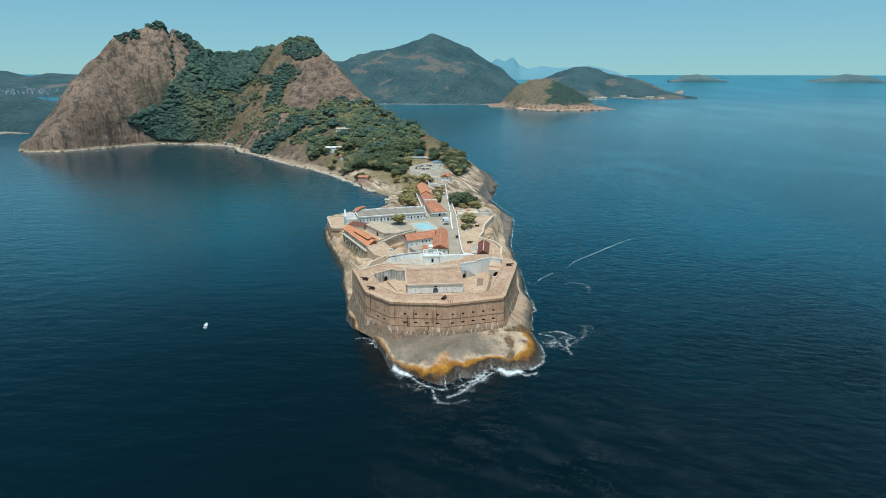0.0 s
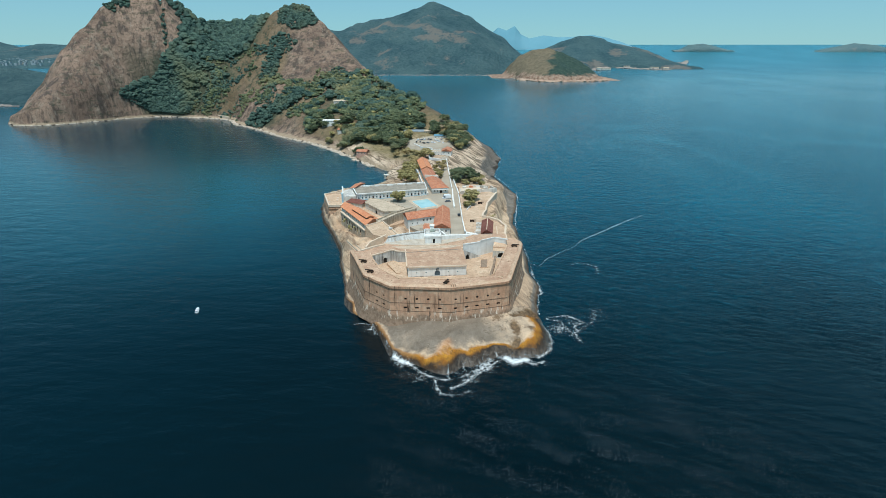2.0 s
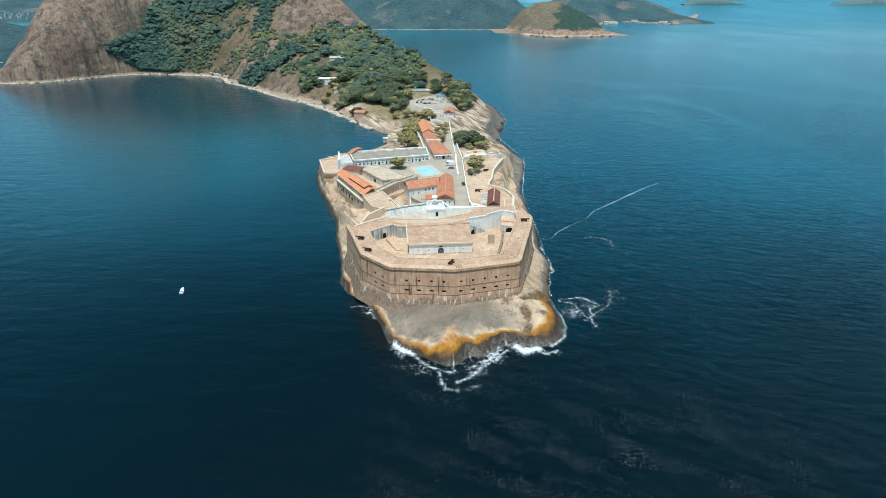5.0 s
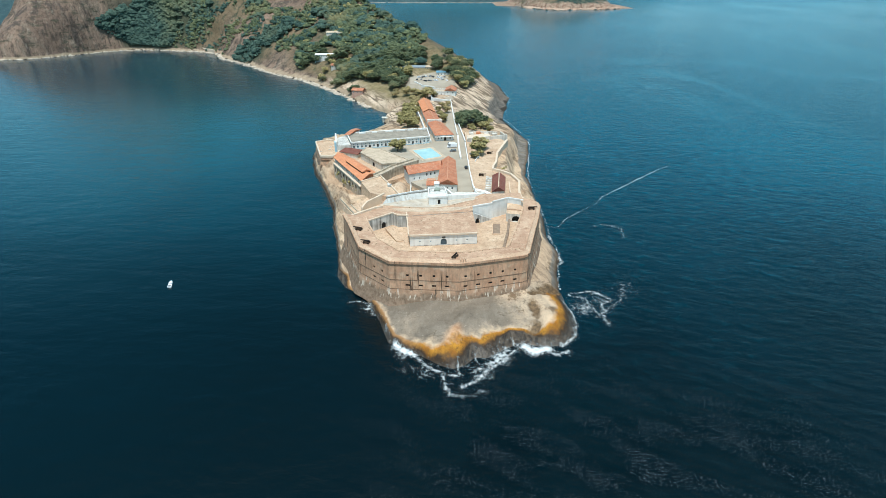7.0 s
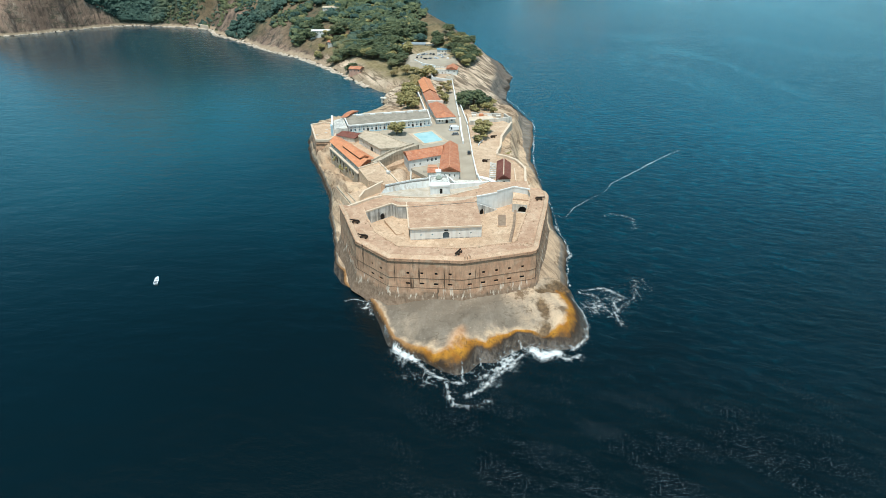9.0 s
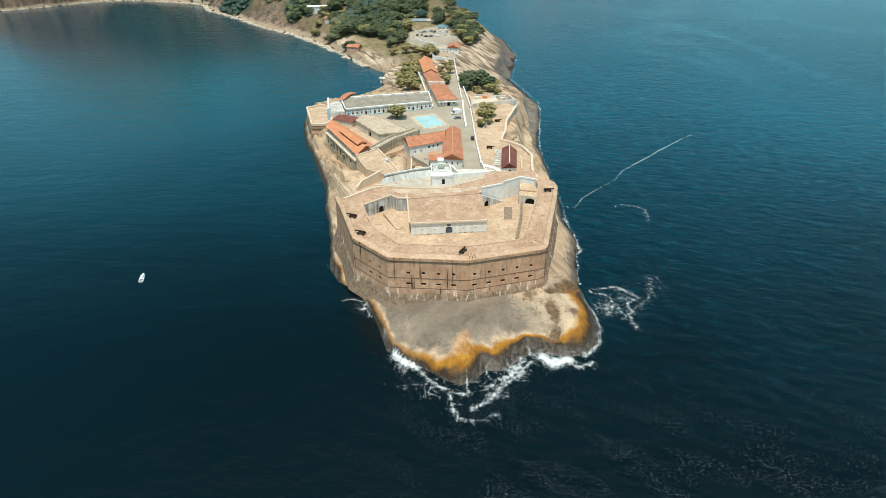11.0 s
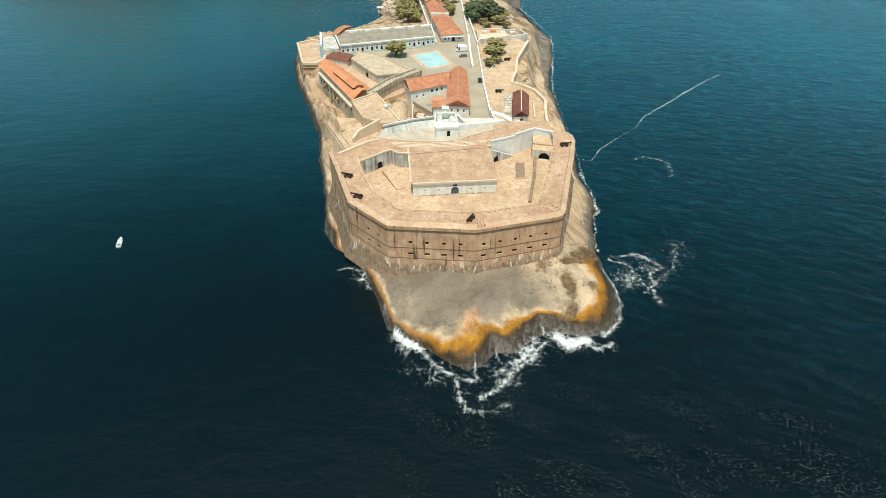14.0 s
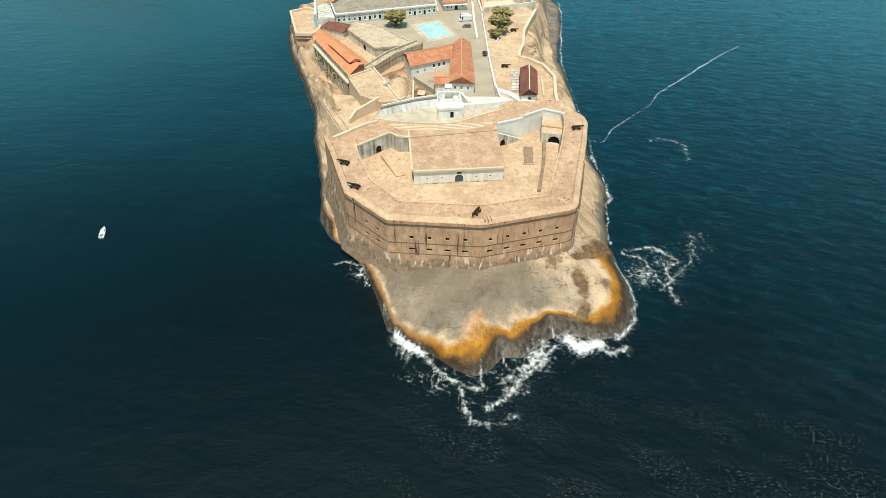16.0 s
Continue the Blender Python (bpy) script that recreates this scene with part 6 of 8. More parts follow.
def build_yard():
    shed = thing("shed", "small shed with a dark red gabled roof in the gun yard", "building")
    quad = [(20.8, 306.6), (26.9, 307.4), (29.2, 327.6), (23.0, 330.0)]
    for i in range(4):
        p, q = quad[i], quad[(i + 1) % 4]
        holes = [(3.4, 1.2, 14.2, 16.3, False, "door")] if i == 0 else []
        bm = bmesh.new()
        at = facade(bm, p, q, 13.5, 17.4, [h[:5] for h in holes], 0.3)
        part("wall", bm, PALE, shed)
        openings(shed, at, holes, 0.3, WHITE, TIMBER)
    r = quad[1:] + quad[:1]
    bm = bmesh.new()
    gable(bm, r, 17.4, 19.6, 0.4)
    roof = part("roof", bm, MAROON, shed, "dark red sheet roof")
    m0, m1 = (Vector(r[0]) + Vector(r[3])) / 2, (Vector(r[1]) + Vector(r[2])) / 2
    bm = bmesh.new()
    ridge_cap(bm, tuple(m0), tuple(m1), 19.7, 0.4)
    part("ridge_strip", bm, COPING, roof)
    bm = bmesh.new()
    prism(bm, [(17.9, 315.0), (20.9, 315.2), (22.8, 333.2), (19.7, 335.0)], 13.6, 15.4)
    lean = part("lean_to", bm, STAIN, shed, "grey lean-to with a battened roof")
    for k in range(7):
        bm = bmesh.new()
        run(bm, [(18.0 + 0.26 * k, 316.4 + 2.6 * k), (21.1 + 0.26 * k, 316.4 + 2.6 * k)], 0.5, 15.4, 15.6)
        part("batten", bm, GREYROOF, lean)
    par = thing("yard_parapet", "thick sandy parapet that steps along the sea side", "wall")
    for pts, w, z in (([(33.5, 296), (34.8, 303), (35.2, 313), (37, 328), (33.8, 339.5), (28.4, 345.4), (24.4, 348)], 1.2, 15.4),
                      ([(24.4, 348), (25, 353), (27.4, 361), (29.6, 378)], 1.2, 15.4), ([(29.6, 378), (34, 392), (38.6, 406.5)], 1.4, 15.6)):
        for i in range(len(pts) - 1):
            bm = bmesh.new()
            run(bm, pts[i:i + 2], w, 9, z)
            part("wall", bm, COPING, par)
    bm = bmesh.new()
    run(bm, [(30.5, 312), (31.6, 328)], 0.5, 13.8, 14.8)
    part("inner_kerb", bm, COPING, par)
    bm = bmesh.new()
    box(bm, 32.5, 35.5, 297.5, 300.2, 13.5, 17.2)
    part("sentry_block", bm, COPING, par)
    bm = bmesh.new()
    run(bm, [(15, 363.5), (16.6, 369.5), (18, 373)], 0.35, 14.0, 15.1)
    part("low_wall", bm, WHITE, par)
    end = thing("white_enclosure", "pale walled enclosure at the neck of the headland", "wall")
    for p, q, z in (((12, 405), (28, 411), 16.6), ((28, 411), (39.5, 416), 16.2), ((39.5, 416), (36, 426), 15.5), ((12, 405), (12.5, 416), 16), ((14, 430), (34, 427), 15)):
        bm = bmesh.new()
        run(bm, [p, q], 0.8, 11, z)
        part("wall", bm, PALE, end)
    bm = bmesh.new()
    prism(bm, [(12.5, 405.6), (28, 411.5), (27, 418), (12.5, 414)], 13, 16.3)
    part("flat_roof", bm, COPING, end)
    for x, y in ((14, 422), (19, 424), (24.5, 421), (30, 420)):
        bm = bmesh.new()
        prism(bm, [(x, y), (x + 3, y + 0.5), (x + 2.8, y + 3), (x, y + 2.6)], 12, 15.4)
        part("store_box", bm, PALE if x != 19 else ORANGE, end)
    post = thing("flag_pole", "thin pale pole in the yard", "pole")
    bm = bmesh.new()
    tube(bm, (17.4, 311.5, 14), (17.4, 311.5, 20.5), 0.12, 0.07, 8)
    part("pole", bm, WHITE, post)


build_yard()


# ---- cannons ----
def make_cannon():
    root = thing("cannon", "old black iron cannon on a timber carriage", "cannon", group="cannons")
    bm = bmesh.new()
    prof = [(-2.0, 0.12), (-1.9, 0.33), (-1.2, 0.36), (-1.1, 0.33), (0.2, 0.28), (0.3, 0.31), (1.6, 0.22), (1.75, 0.28), (1.9, 0.24)]
    for (y0, r0), (y1, r1) in zip(prof[:-1], prof[1:]):
        tube(bm, (0, y0, 1.15), (0, y1, 1.2), r0, r1, 12)
    part("barrel", bm, IRON, root)
    for sx in (-0.5, 0.5):
        bm = bmesh.new()
        box(bm, sx - 0.09, sx + 0.09, -2.1, 0.7, 0.35, 0.95)
        part("carriage_side", bm, TIMBER, root)
        for y in (-1.6, 0.3):
            bm = bmesh.new()
            tube(bm, (sx * 1.35 - 0.08, y, 0.36), (sx * 1.35 + 0.08, y, 0.36), 0.36, 0.36, 14)
            part("wheel", bm, IRON, root)
    bm = bmesh.new()
    box(bm, -0.6, 0.6, -1.7, -1.5, 0.3, 0.45)
    box(bm, -0.6, 0.6, 0.2, 0.4, 0.3, 0.45)
    part("axle", bm, TIMBER, root)
    return root


gun = make_cannon()
gun.matrix_basis = pose(-39.3, 253.0, 21.66, 0, 0, 72)
for x, y, z, a in ((-34.6, 241.0, 21.62, 70), (0.2, 228.8, 21.55, 150), (36.0, 274.2, 21.62, -82), (17.9, 338.8, 14.08, -90), (25.3, 379.4, 14.08, -80), (30.8, 305.6, 14.08, -60)):
    copy_thing(gun, pose(x, y, z, 0, 0, a) @ Matrix.Scale(1.0, 4))


# ---- vehicles ----
def make_car(name, label, paint, length, width, height, van=False, at=None):
    root = thing(name, label, "car" if not van else "truck", group="parked vehicles")
    bm = bmesh.new()
    if van:
        prof = [(-length / 2, 0.35), (length / 2, 0.35), (length / 2, 1.0), (length / 2 - 0.5, 1.35), (length / 2 - 1.0, height), (-length / 2, height)]
    else:
        prof = [(-length / 2, 0.3), (length / 2, 0.3), (length / 2, 0.7), (length / 2 - 0.9, 0.9), (length / 2 - 1.6, height), (-length / 2 + 1.0, height), (-length / 2 + 0.2, 0.95), (-length / 2, 0.8)]
    left = [bm.verts.new((-width / 2, y, z)) for y, z in prof]
    right = [bm.verts.new((width / 2, y, z)) for y, z in prof]
    bm.faces.new(left)
    bm.faces.new(right[::-1])
    for i in range(len(prof)):
        j = (i + 1) % len(prof)
        bm.faces.new((left[i], right[i], right[j], left[j]))
    bmesh.ops.recalc_face_normals(bm, faces=bm.faces)
    bmesh.ops.bevel(bm, geom=bm.edges[:], offset=0.08, segments=2, affect="EDGES")
    part("body", bm, paint, root)
    bm = bmesh.new()
    if van:
        run(bm, [(-width / 2 + 0.1, length / 2 - 0.62), (width / 2 - 0.1, length / 2 - 0.62)], 0.36, 1.3, height - 0.2)
    else:
        run(bm, [(-width / 2 + 0.12, length / 2 - 1.3), (width / 2 - 0.12, length / 2 - 1.3)], 0.5, 0.92, height - 0.12)
    part("windscreen", bm, GLASS, root)
    if not van:
        bm = bmesh.new()
        run(bm, [(-width / 2 + 0.12, -length / 2 + 0.66), (width / 2 - 0.12, -length / 2 + 0.66)], 0.5, 0.95, height - 0.1)
        part("rear_window", bm, GLASS, root)
    for sx in (-1, 1):
        bm = bmesh.new()
        y0, y1 = (length / 2 - 1.9, length / 2 - 1.1) if van else (-length / 2 + 1.1, length / 2 - 1.8)
        box(bm, sx * (width / 2) - 0.02, sx * (width / 2) + 0.02, y0, y1, 1.0, height - 0.18)
        part("side_window", bm, GLASS, root)
        for y in (-length / 2 + 0.85, length / 2 - 0.85):
            bm = bmesh.new()
            tube(bm, (sx * (width / 2 - 0.2), y, 0.33), (sx * (width / 2 + 0.02), y, 0.33), 0.33, 0.33, 14)
            wheel = part("wheel", bm, RUBBER, root)
            bm = bmesh.new()
            tube(bm, (sx * (width / 2 + 0.0), y, 0.33), (sx * (width / 2 + 0.035), y, 0.33), 0.18, 0.18, 10)
            part("rim", bm, CARW, wheel)
        bm = bmesh.new()
        box(bm, sx * (width / 2 - 0.3) - 0.14, sx * (width / 2 - 0.3) + 0.14, length / 2 - 0.05, length / 2 + 0.03, 0.6, 0.76)
        part("headlight", bm, WHITE, root)
    if at is not None:
        root.matrix_basis = at
    return root


make_car("truck", "white delivery truck parked beside the street wall", CARW, 6.2, 2.2, 2.7, True, pose(1.6, 393.8, 13.9, 0, 0, 100))
make_car("truck", "small white van parked in the yard", CARW, 4.8, 1.9, 2.0, True, pose(1.2, 398.4, 13.9, 0, 0, 96))
make_car("car", "dark grey car parked in the yard", CARG, 4.3, 1.75, 1.45, False, pose(2.2, 385.0, 13.9, 0, 0, 98))
make_car("car", "black car parked along the street wall", CARB, 4.2, 1.75, 1.45, False, pose(9.3, 352.3, 13.9, 0, 0, 2))

# ---- distance ----
def make_far(name, a, b, c, bare=0.55):
    """Distant slopes: tree texture at crown size and bare patches."""
    m = Mat(name, 0.95)
    crowns = m.noise(0.085, 7, (1, 1, 1.4), 0.7)
    col = m.mix(m.ramp(m.math("ADD", m.math("MULTIPLY", m.noise(0.008, 7), 0.45), m.math("MULTIPLY", crowns, 0.55)), 0.40, 0.60), a, b)
    col = m.mix(m.math("MULTIPLY", m.ramp(m.math("ADD", m.noise(0.0045, 8, rough=0.62, off=(3, 3, 0)), m.math("MULTIPLY", m.math("SUBTRACT", crowns, 0.5), 0.15)), bare, bare + 0.06), 0.8), col, c)
    m.color(col)
    m.bump(m.math("ADD", m.noise(0.012, 10, rough=0.65), m.math("MULTIPLY", crowns, 0.55)), 1.0, 40.0)
    return m.m


def make_cape():
    """Dry grass on one flank, woods on the other, reddish rock at the water."""
    m = Mat("cape_slope", 0.95)
    fleck = m.noise(0.085, 7, rough=0.7)
    dry = m.mix(m.ramp(fleck, 0.38, 0.62), (0.15, 0.125, 0.080), (0.26, 0.205, 0.13))
    wood = m.mix(m.ramp(fleck, 0.38, 0.62), (0.030, 0.062, 0.052), (0.070, 0.105, 0.074))
    side = m.ramp(m.math("ADD", m.math("SUBTRACT", m.axis("X"), m.math("MULTIPLY", m.axis("Z"), 0.9)), m.math("MULTIPLY", m.noise(0.02, 7), 120.0)), 370.0, 390.0)
    c = m.mix(side, dry, wood)
    foot = m.ramp(m.math("ADD", m.axis("Z"), m.math("MULTIPLY", m.noise(0.03, 7), 40.0)), 42.0, 32.0)
    c = m.mix(foot, c, m.mix(m.ramp(fleck, 0.4, 0.6), (0.30, 0.175, 0.115), (0.50, 0.36, 0.26)))
    m.color(c)
    m.bump(m.math("ADD", m.noise(0.02, 10, rough=0.65), m.math("MULTIPLY", fleck, 0.4)), 1.0, 25.0)
    return m.m


# haze painted into far woods, islands and mountains: bluer, paler base colours
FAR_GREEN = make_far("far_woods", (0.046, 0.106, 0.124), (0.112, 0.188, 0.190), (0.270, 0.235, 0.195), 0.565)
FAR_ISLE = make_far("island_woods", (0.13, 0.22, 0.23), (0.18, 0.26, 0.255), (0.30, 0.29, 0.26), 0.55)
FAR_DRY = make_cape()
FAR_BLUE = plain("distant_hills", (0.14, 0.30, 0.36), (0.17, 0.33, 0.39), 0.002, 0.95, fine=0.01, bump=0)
FAR_SHORE = plain("pale_shore_rock", (0.20, 0.165, 0.14), (0.38, 0.325, 0.275), 0.02, 0.9, fine=0.2)


def far_hill(name, label, crest, front, back, mat, base=0.0, step=22.0, rough=9.0, seed=0.0, power=0.75):
    """A hill whose crest runs from left to right; front and back are its shores, as depth before and behind the crest."""
    cx, cy, cz = (np.array(v, float) for v in zip(*crest))
    xs = np.arange(cx[0] - 60, cx[-1] + 60, step)
    t = np.linspace(-1, 1, 41)
    top, mid = np.interp(xs, cx, cz), np.interp(xs, cx, cy)
    end = np.clip(np.minimum(xs - cx[0] + 60, cx[-1] + 60 - xs) / 60, 0, 1)
    fr, bk = np.interp(xs, cx, front), np.interp(xs, cx, np.full(len(cx), back))
    co, nx, ny = [], len(xs), len(t)
    for v in t:
        y = mid + (v * fr if v < 0 else v * bk)
        s = np.clip(1 - abs(v), 0, 1)
        z = base + (top - base) * s ** power * end
        z = z + rough * np.clip((z - base) / 40, 0, 1) * (fbm(xs, y, 160, 5, seed) - 0.25 * (1 - s))
        if abs(v) == 1:
            z = np.full(nx, base - 6.0)
        co.append(np.stack([xs, y, z], -1))
    co = np.concatenate(co)
    idx = np.arange(nx * ny).reshape(ny, nx)
    q = np.stack([idx[:-1, :-1], idx[:-1, 1:], idx[1:, 1:], idx[1:, :-1]], -1).reshape(-1, 4)
    me = bpy.data.meshes.new(name)
    me.from_pydata(co.tolist(), [], q.tolist())
    me.materials.append(mat)
    me.polygons.foreach_set("use_smooth", [True] * len(me.polygons))
    return tagged(new(name, me), label, "hill", kind="structure")


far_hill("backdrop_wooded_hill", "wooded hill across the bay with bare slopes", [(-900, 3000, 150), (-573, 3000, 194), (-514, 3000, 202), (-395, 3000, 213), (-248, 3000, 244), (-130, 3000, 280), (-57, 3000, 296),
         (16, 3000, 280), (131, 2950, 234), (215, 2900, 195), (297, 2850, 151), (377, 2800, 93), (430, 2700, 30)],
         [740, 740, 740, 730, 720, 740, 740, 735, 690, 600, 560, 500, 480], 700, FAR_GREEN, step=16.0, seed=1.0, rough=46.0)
far_hill("backdrop_cape", "dry grassy cape with reddish rocks at its foot", [(235, 2120, 10), (249, 2150, 48), (280, 2150, 79), (332, 2150, 99), (385, 2150, 105), (430, 2100, 90), (468, 2080, 70), (515, 2050, 41), (546, 1990, 6)],
         [60, 110, 190, 260, 290, 200, 170, 140, 60], 200, FAR_DRY, step=8.0, seed=2.0, power=0.7, rough=14.0)
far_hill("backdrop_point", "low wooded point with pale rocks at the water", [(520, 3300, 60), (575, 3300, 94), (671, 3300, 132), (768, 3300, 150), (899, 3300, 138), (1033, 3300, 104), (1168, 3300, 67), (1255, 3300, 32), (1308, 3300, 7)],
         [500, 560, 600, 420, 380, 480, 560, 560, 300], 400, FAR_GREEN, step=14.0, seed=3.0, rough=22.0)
far_hill("backdrop_mountains", "distant mountains, pale blue with painted haze", [(400, 4750, 200), (441, 4750, 237), (511, 4750, 213), (575, 4750, 248), (628, 4750, 185), (699, 4750, 154), (814, 4750, 176), (931, 4750, 163), (1047, 4750, 163),
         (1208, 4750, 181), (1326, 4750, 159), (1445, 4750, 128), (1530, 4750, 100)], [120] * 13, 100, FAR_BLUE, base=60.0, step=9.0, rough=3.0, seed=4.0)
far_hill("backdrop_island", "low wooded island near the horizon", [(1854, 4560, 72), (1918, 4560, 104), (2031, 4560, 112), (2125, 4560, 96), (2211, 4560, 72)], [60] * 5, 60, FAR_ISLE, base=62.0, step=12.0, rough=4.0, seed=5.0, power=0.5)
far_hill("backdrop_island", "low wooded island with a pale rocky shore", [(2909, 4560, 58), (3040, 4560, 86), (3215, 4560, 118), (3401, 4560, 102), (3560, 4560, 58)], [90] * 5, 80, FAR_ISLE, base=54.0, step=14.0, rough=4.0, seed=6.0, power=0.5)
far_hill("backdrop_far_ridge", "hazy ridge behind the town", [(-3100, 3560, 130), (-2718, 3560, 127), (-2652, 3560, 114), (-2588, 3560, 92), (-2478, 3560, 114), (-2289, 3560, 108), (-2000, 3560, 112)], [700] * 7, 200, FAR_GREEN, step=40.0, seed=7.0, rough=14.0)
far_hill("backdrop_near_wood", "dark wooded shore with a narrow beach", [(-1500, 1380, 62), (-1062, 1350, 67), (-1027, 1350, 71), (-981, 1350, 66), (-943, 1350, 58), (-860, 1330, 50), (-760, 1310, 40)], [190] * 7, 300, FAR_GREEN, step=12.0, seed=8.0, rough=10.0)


def crown_shape(sub, rng_seed, lobes=1):
    """A leafy mass with an uneven outline, of one or more lobes."""
    rng = random.Random(int(rng_seed * 100))
    cos, fas, n = [], [], 0
    for k in range(lobes):
        bm = bmesh.new()
        bmesh.ops.create_icosphere(bm, subdivisions=sub, radius=1.0)
        for v in bm.verts:
            d = noise.noise(v.co * 1.7 + Vector((rng_seed, k, 0))) * 0.38 + noise.noise(v.co * 4.1 + Vector((k, rng_seed, 0))) * 0.34
            v.co *= 1 + d
            v.co.z *= 0.82 if v.co.z > 0 else 0.5
        bm.verts.ensure_lookup_table()
        co = np.array([v.co[:] for v in bm.verts])
        if lobes > 1:
            a = 6.283 * k / lobes + rng.uniform(-0.5, 0.5)
            co = co * rng.uniform(0.5, 0.72) + (0.52 * math.cos(a), 0.52 * math.sin(a), rng.uniform(-0.05, 0.45))
        cos.append(co)
        fas.append(np.array([[v.index for v in f.verts] for f in bm.faces]) + n)
        n += len(co)
        bm.free()
    return np.concatenate(cos), np.concatenate(fas)


def shore_strip(name, label, pts, width, z, mat, gap=9.0):
    bm = bmesh.new()
    rng = random.Random(len(pts) * 7 + int(width))
    for a, b in zip(pts[:-1], pts[1:]):
        a, b = Vector(a), Vector(b)
        n = max(2, int((b - a).length / gap))
        for k in range(n):
            p = a.lerp(b, (k + rng.random()) / n) + Vector((rng.uniform(-0.3, 0.3), rng.uniform(-0.3, 0.3))) * width
            r, h = rng.uniform(0.18, 0.5) * width, z * rng.uniform(0.35, 1.1)
            co, fa = crown_shape(1, rng.random() * 9)
            vs = [bm.verts.new((p.x + c[0] * r * 1.5, p.y + c[1] * r, c[2] * h)) for c in co]
            for f in fa:
                bm.faces.new([vs[i] for i in f])
    return tagged(part(name, bm, mat), label, "shore", kind="structure")


GRANITE = plain("pale_boulders", (0.34, 0.265, 0.195), (0.60, 0.50, 0.395), 0.25, 0.9, fine=0.8)
shore_strip("shore_rocks", "pale broken boulders below the dome and the bay", [(-684, 885)] + SHORE_HILLS[13:] + SHORE_BAY[:11], 6.5, 2.6, GRANITE, 2.6)
shore_strip("shore_beach", "pale sand along the far bay", [(-1450, 1150), (-1000, 1146), (-870, 1150), (-790, 1150)], 30, 3.0, FAR_SHORE)
shore_strip("shore_rocks", "pale rocks below the wooded hill", [(-560, 2262), (-300, 2258), (-100, 2262), (100, 2262), (260, 2232)], 20, 3.2, FAR_SHORE)
shore_strip("shore_rocks", "reddish rocks at the foot of the cape", [(262, 1975), (300, 1905), (345, 1850), (400, 1880), (450, 1880), (500, 1895), (550, 1925)], 26, 9, plain("reddish_rock", (0.34, 0.20, 0.13), (0.52, 0.38, 0.28), 0.02, 0.9, fine=0.1))
shore_strip("shore_rocks", "pale rocks along the low point", [(700, 2640), (780, 2860), (860, 2960), (960, 2770), (1050, 2690), (1080, 2760)], 34, 9, FAR_SHORE)
shore_strip("shore_rocks", "pale rocks off the low point", [(1180, 3040), (1300, 3270), (1420, 3420), (1560, 3700), (1640, 3900)], 34, 14, FAR_SHORE)
rngf = random.Random(11)
town = thing("far_town", "tiny pale houses of the far town", "town", kind="stuff")
bm = bmesh.new()
for k in range(260):
    x, y = rngf.uniform(-2800, -2020), rngf.uniform(2890, 3250)
    z = 20 + (y - 2900) * 0.1
    w = rngf.uniform(4, 11)
    box(bm, x, x + w, y, y + 10, z - 20, z + rngf.uniform(1, 5))
part("house_rows", bm, plain("far_house_walls", (0.26, 0.32, 0.34), (0.40, 0.44, 0.45), 0.01, 0.9, fine=0.1, bump=0), town)
for x, y, w, h in ((702, 2622, 18, 16), (728, 2650, 44, 8), (905, 2880, 30, 9), (985, 2735, 40, 10), (1030, 2690, 26, 9)):
    ob = thing("shore_house", "small white buildings on the low point", "building", group="shore houses")
    bm = bmesh.new()
    box(bm, x, x + w, y, y + 14, 2, 5 + 0.5 * h)
    part("wall", bm, PALE, ob)
    bm = bmesh.new()
    gable(bm, [(x, y), (x + w, y), (x + w, y + 14), (x, y + 14)], 5 + 0.5 * h, 7 + 0.5 * h, 1.0, 0.4)
    part("roof", bm, GREYROOF, ob)


# ---- woods ----
# the woods climb no higher than this along the dome: x, height
DOME_EDGE = ((-560, -545, -524, -501, -482, -476, -463, -455, -449, -440), (30, 42, 56, 62, 70, 98, 112, 124, 150, 300))


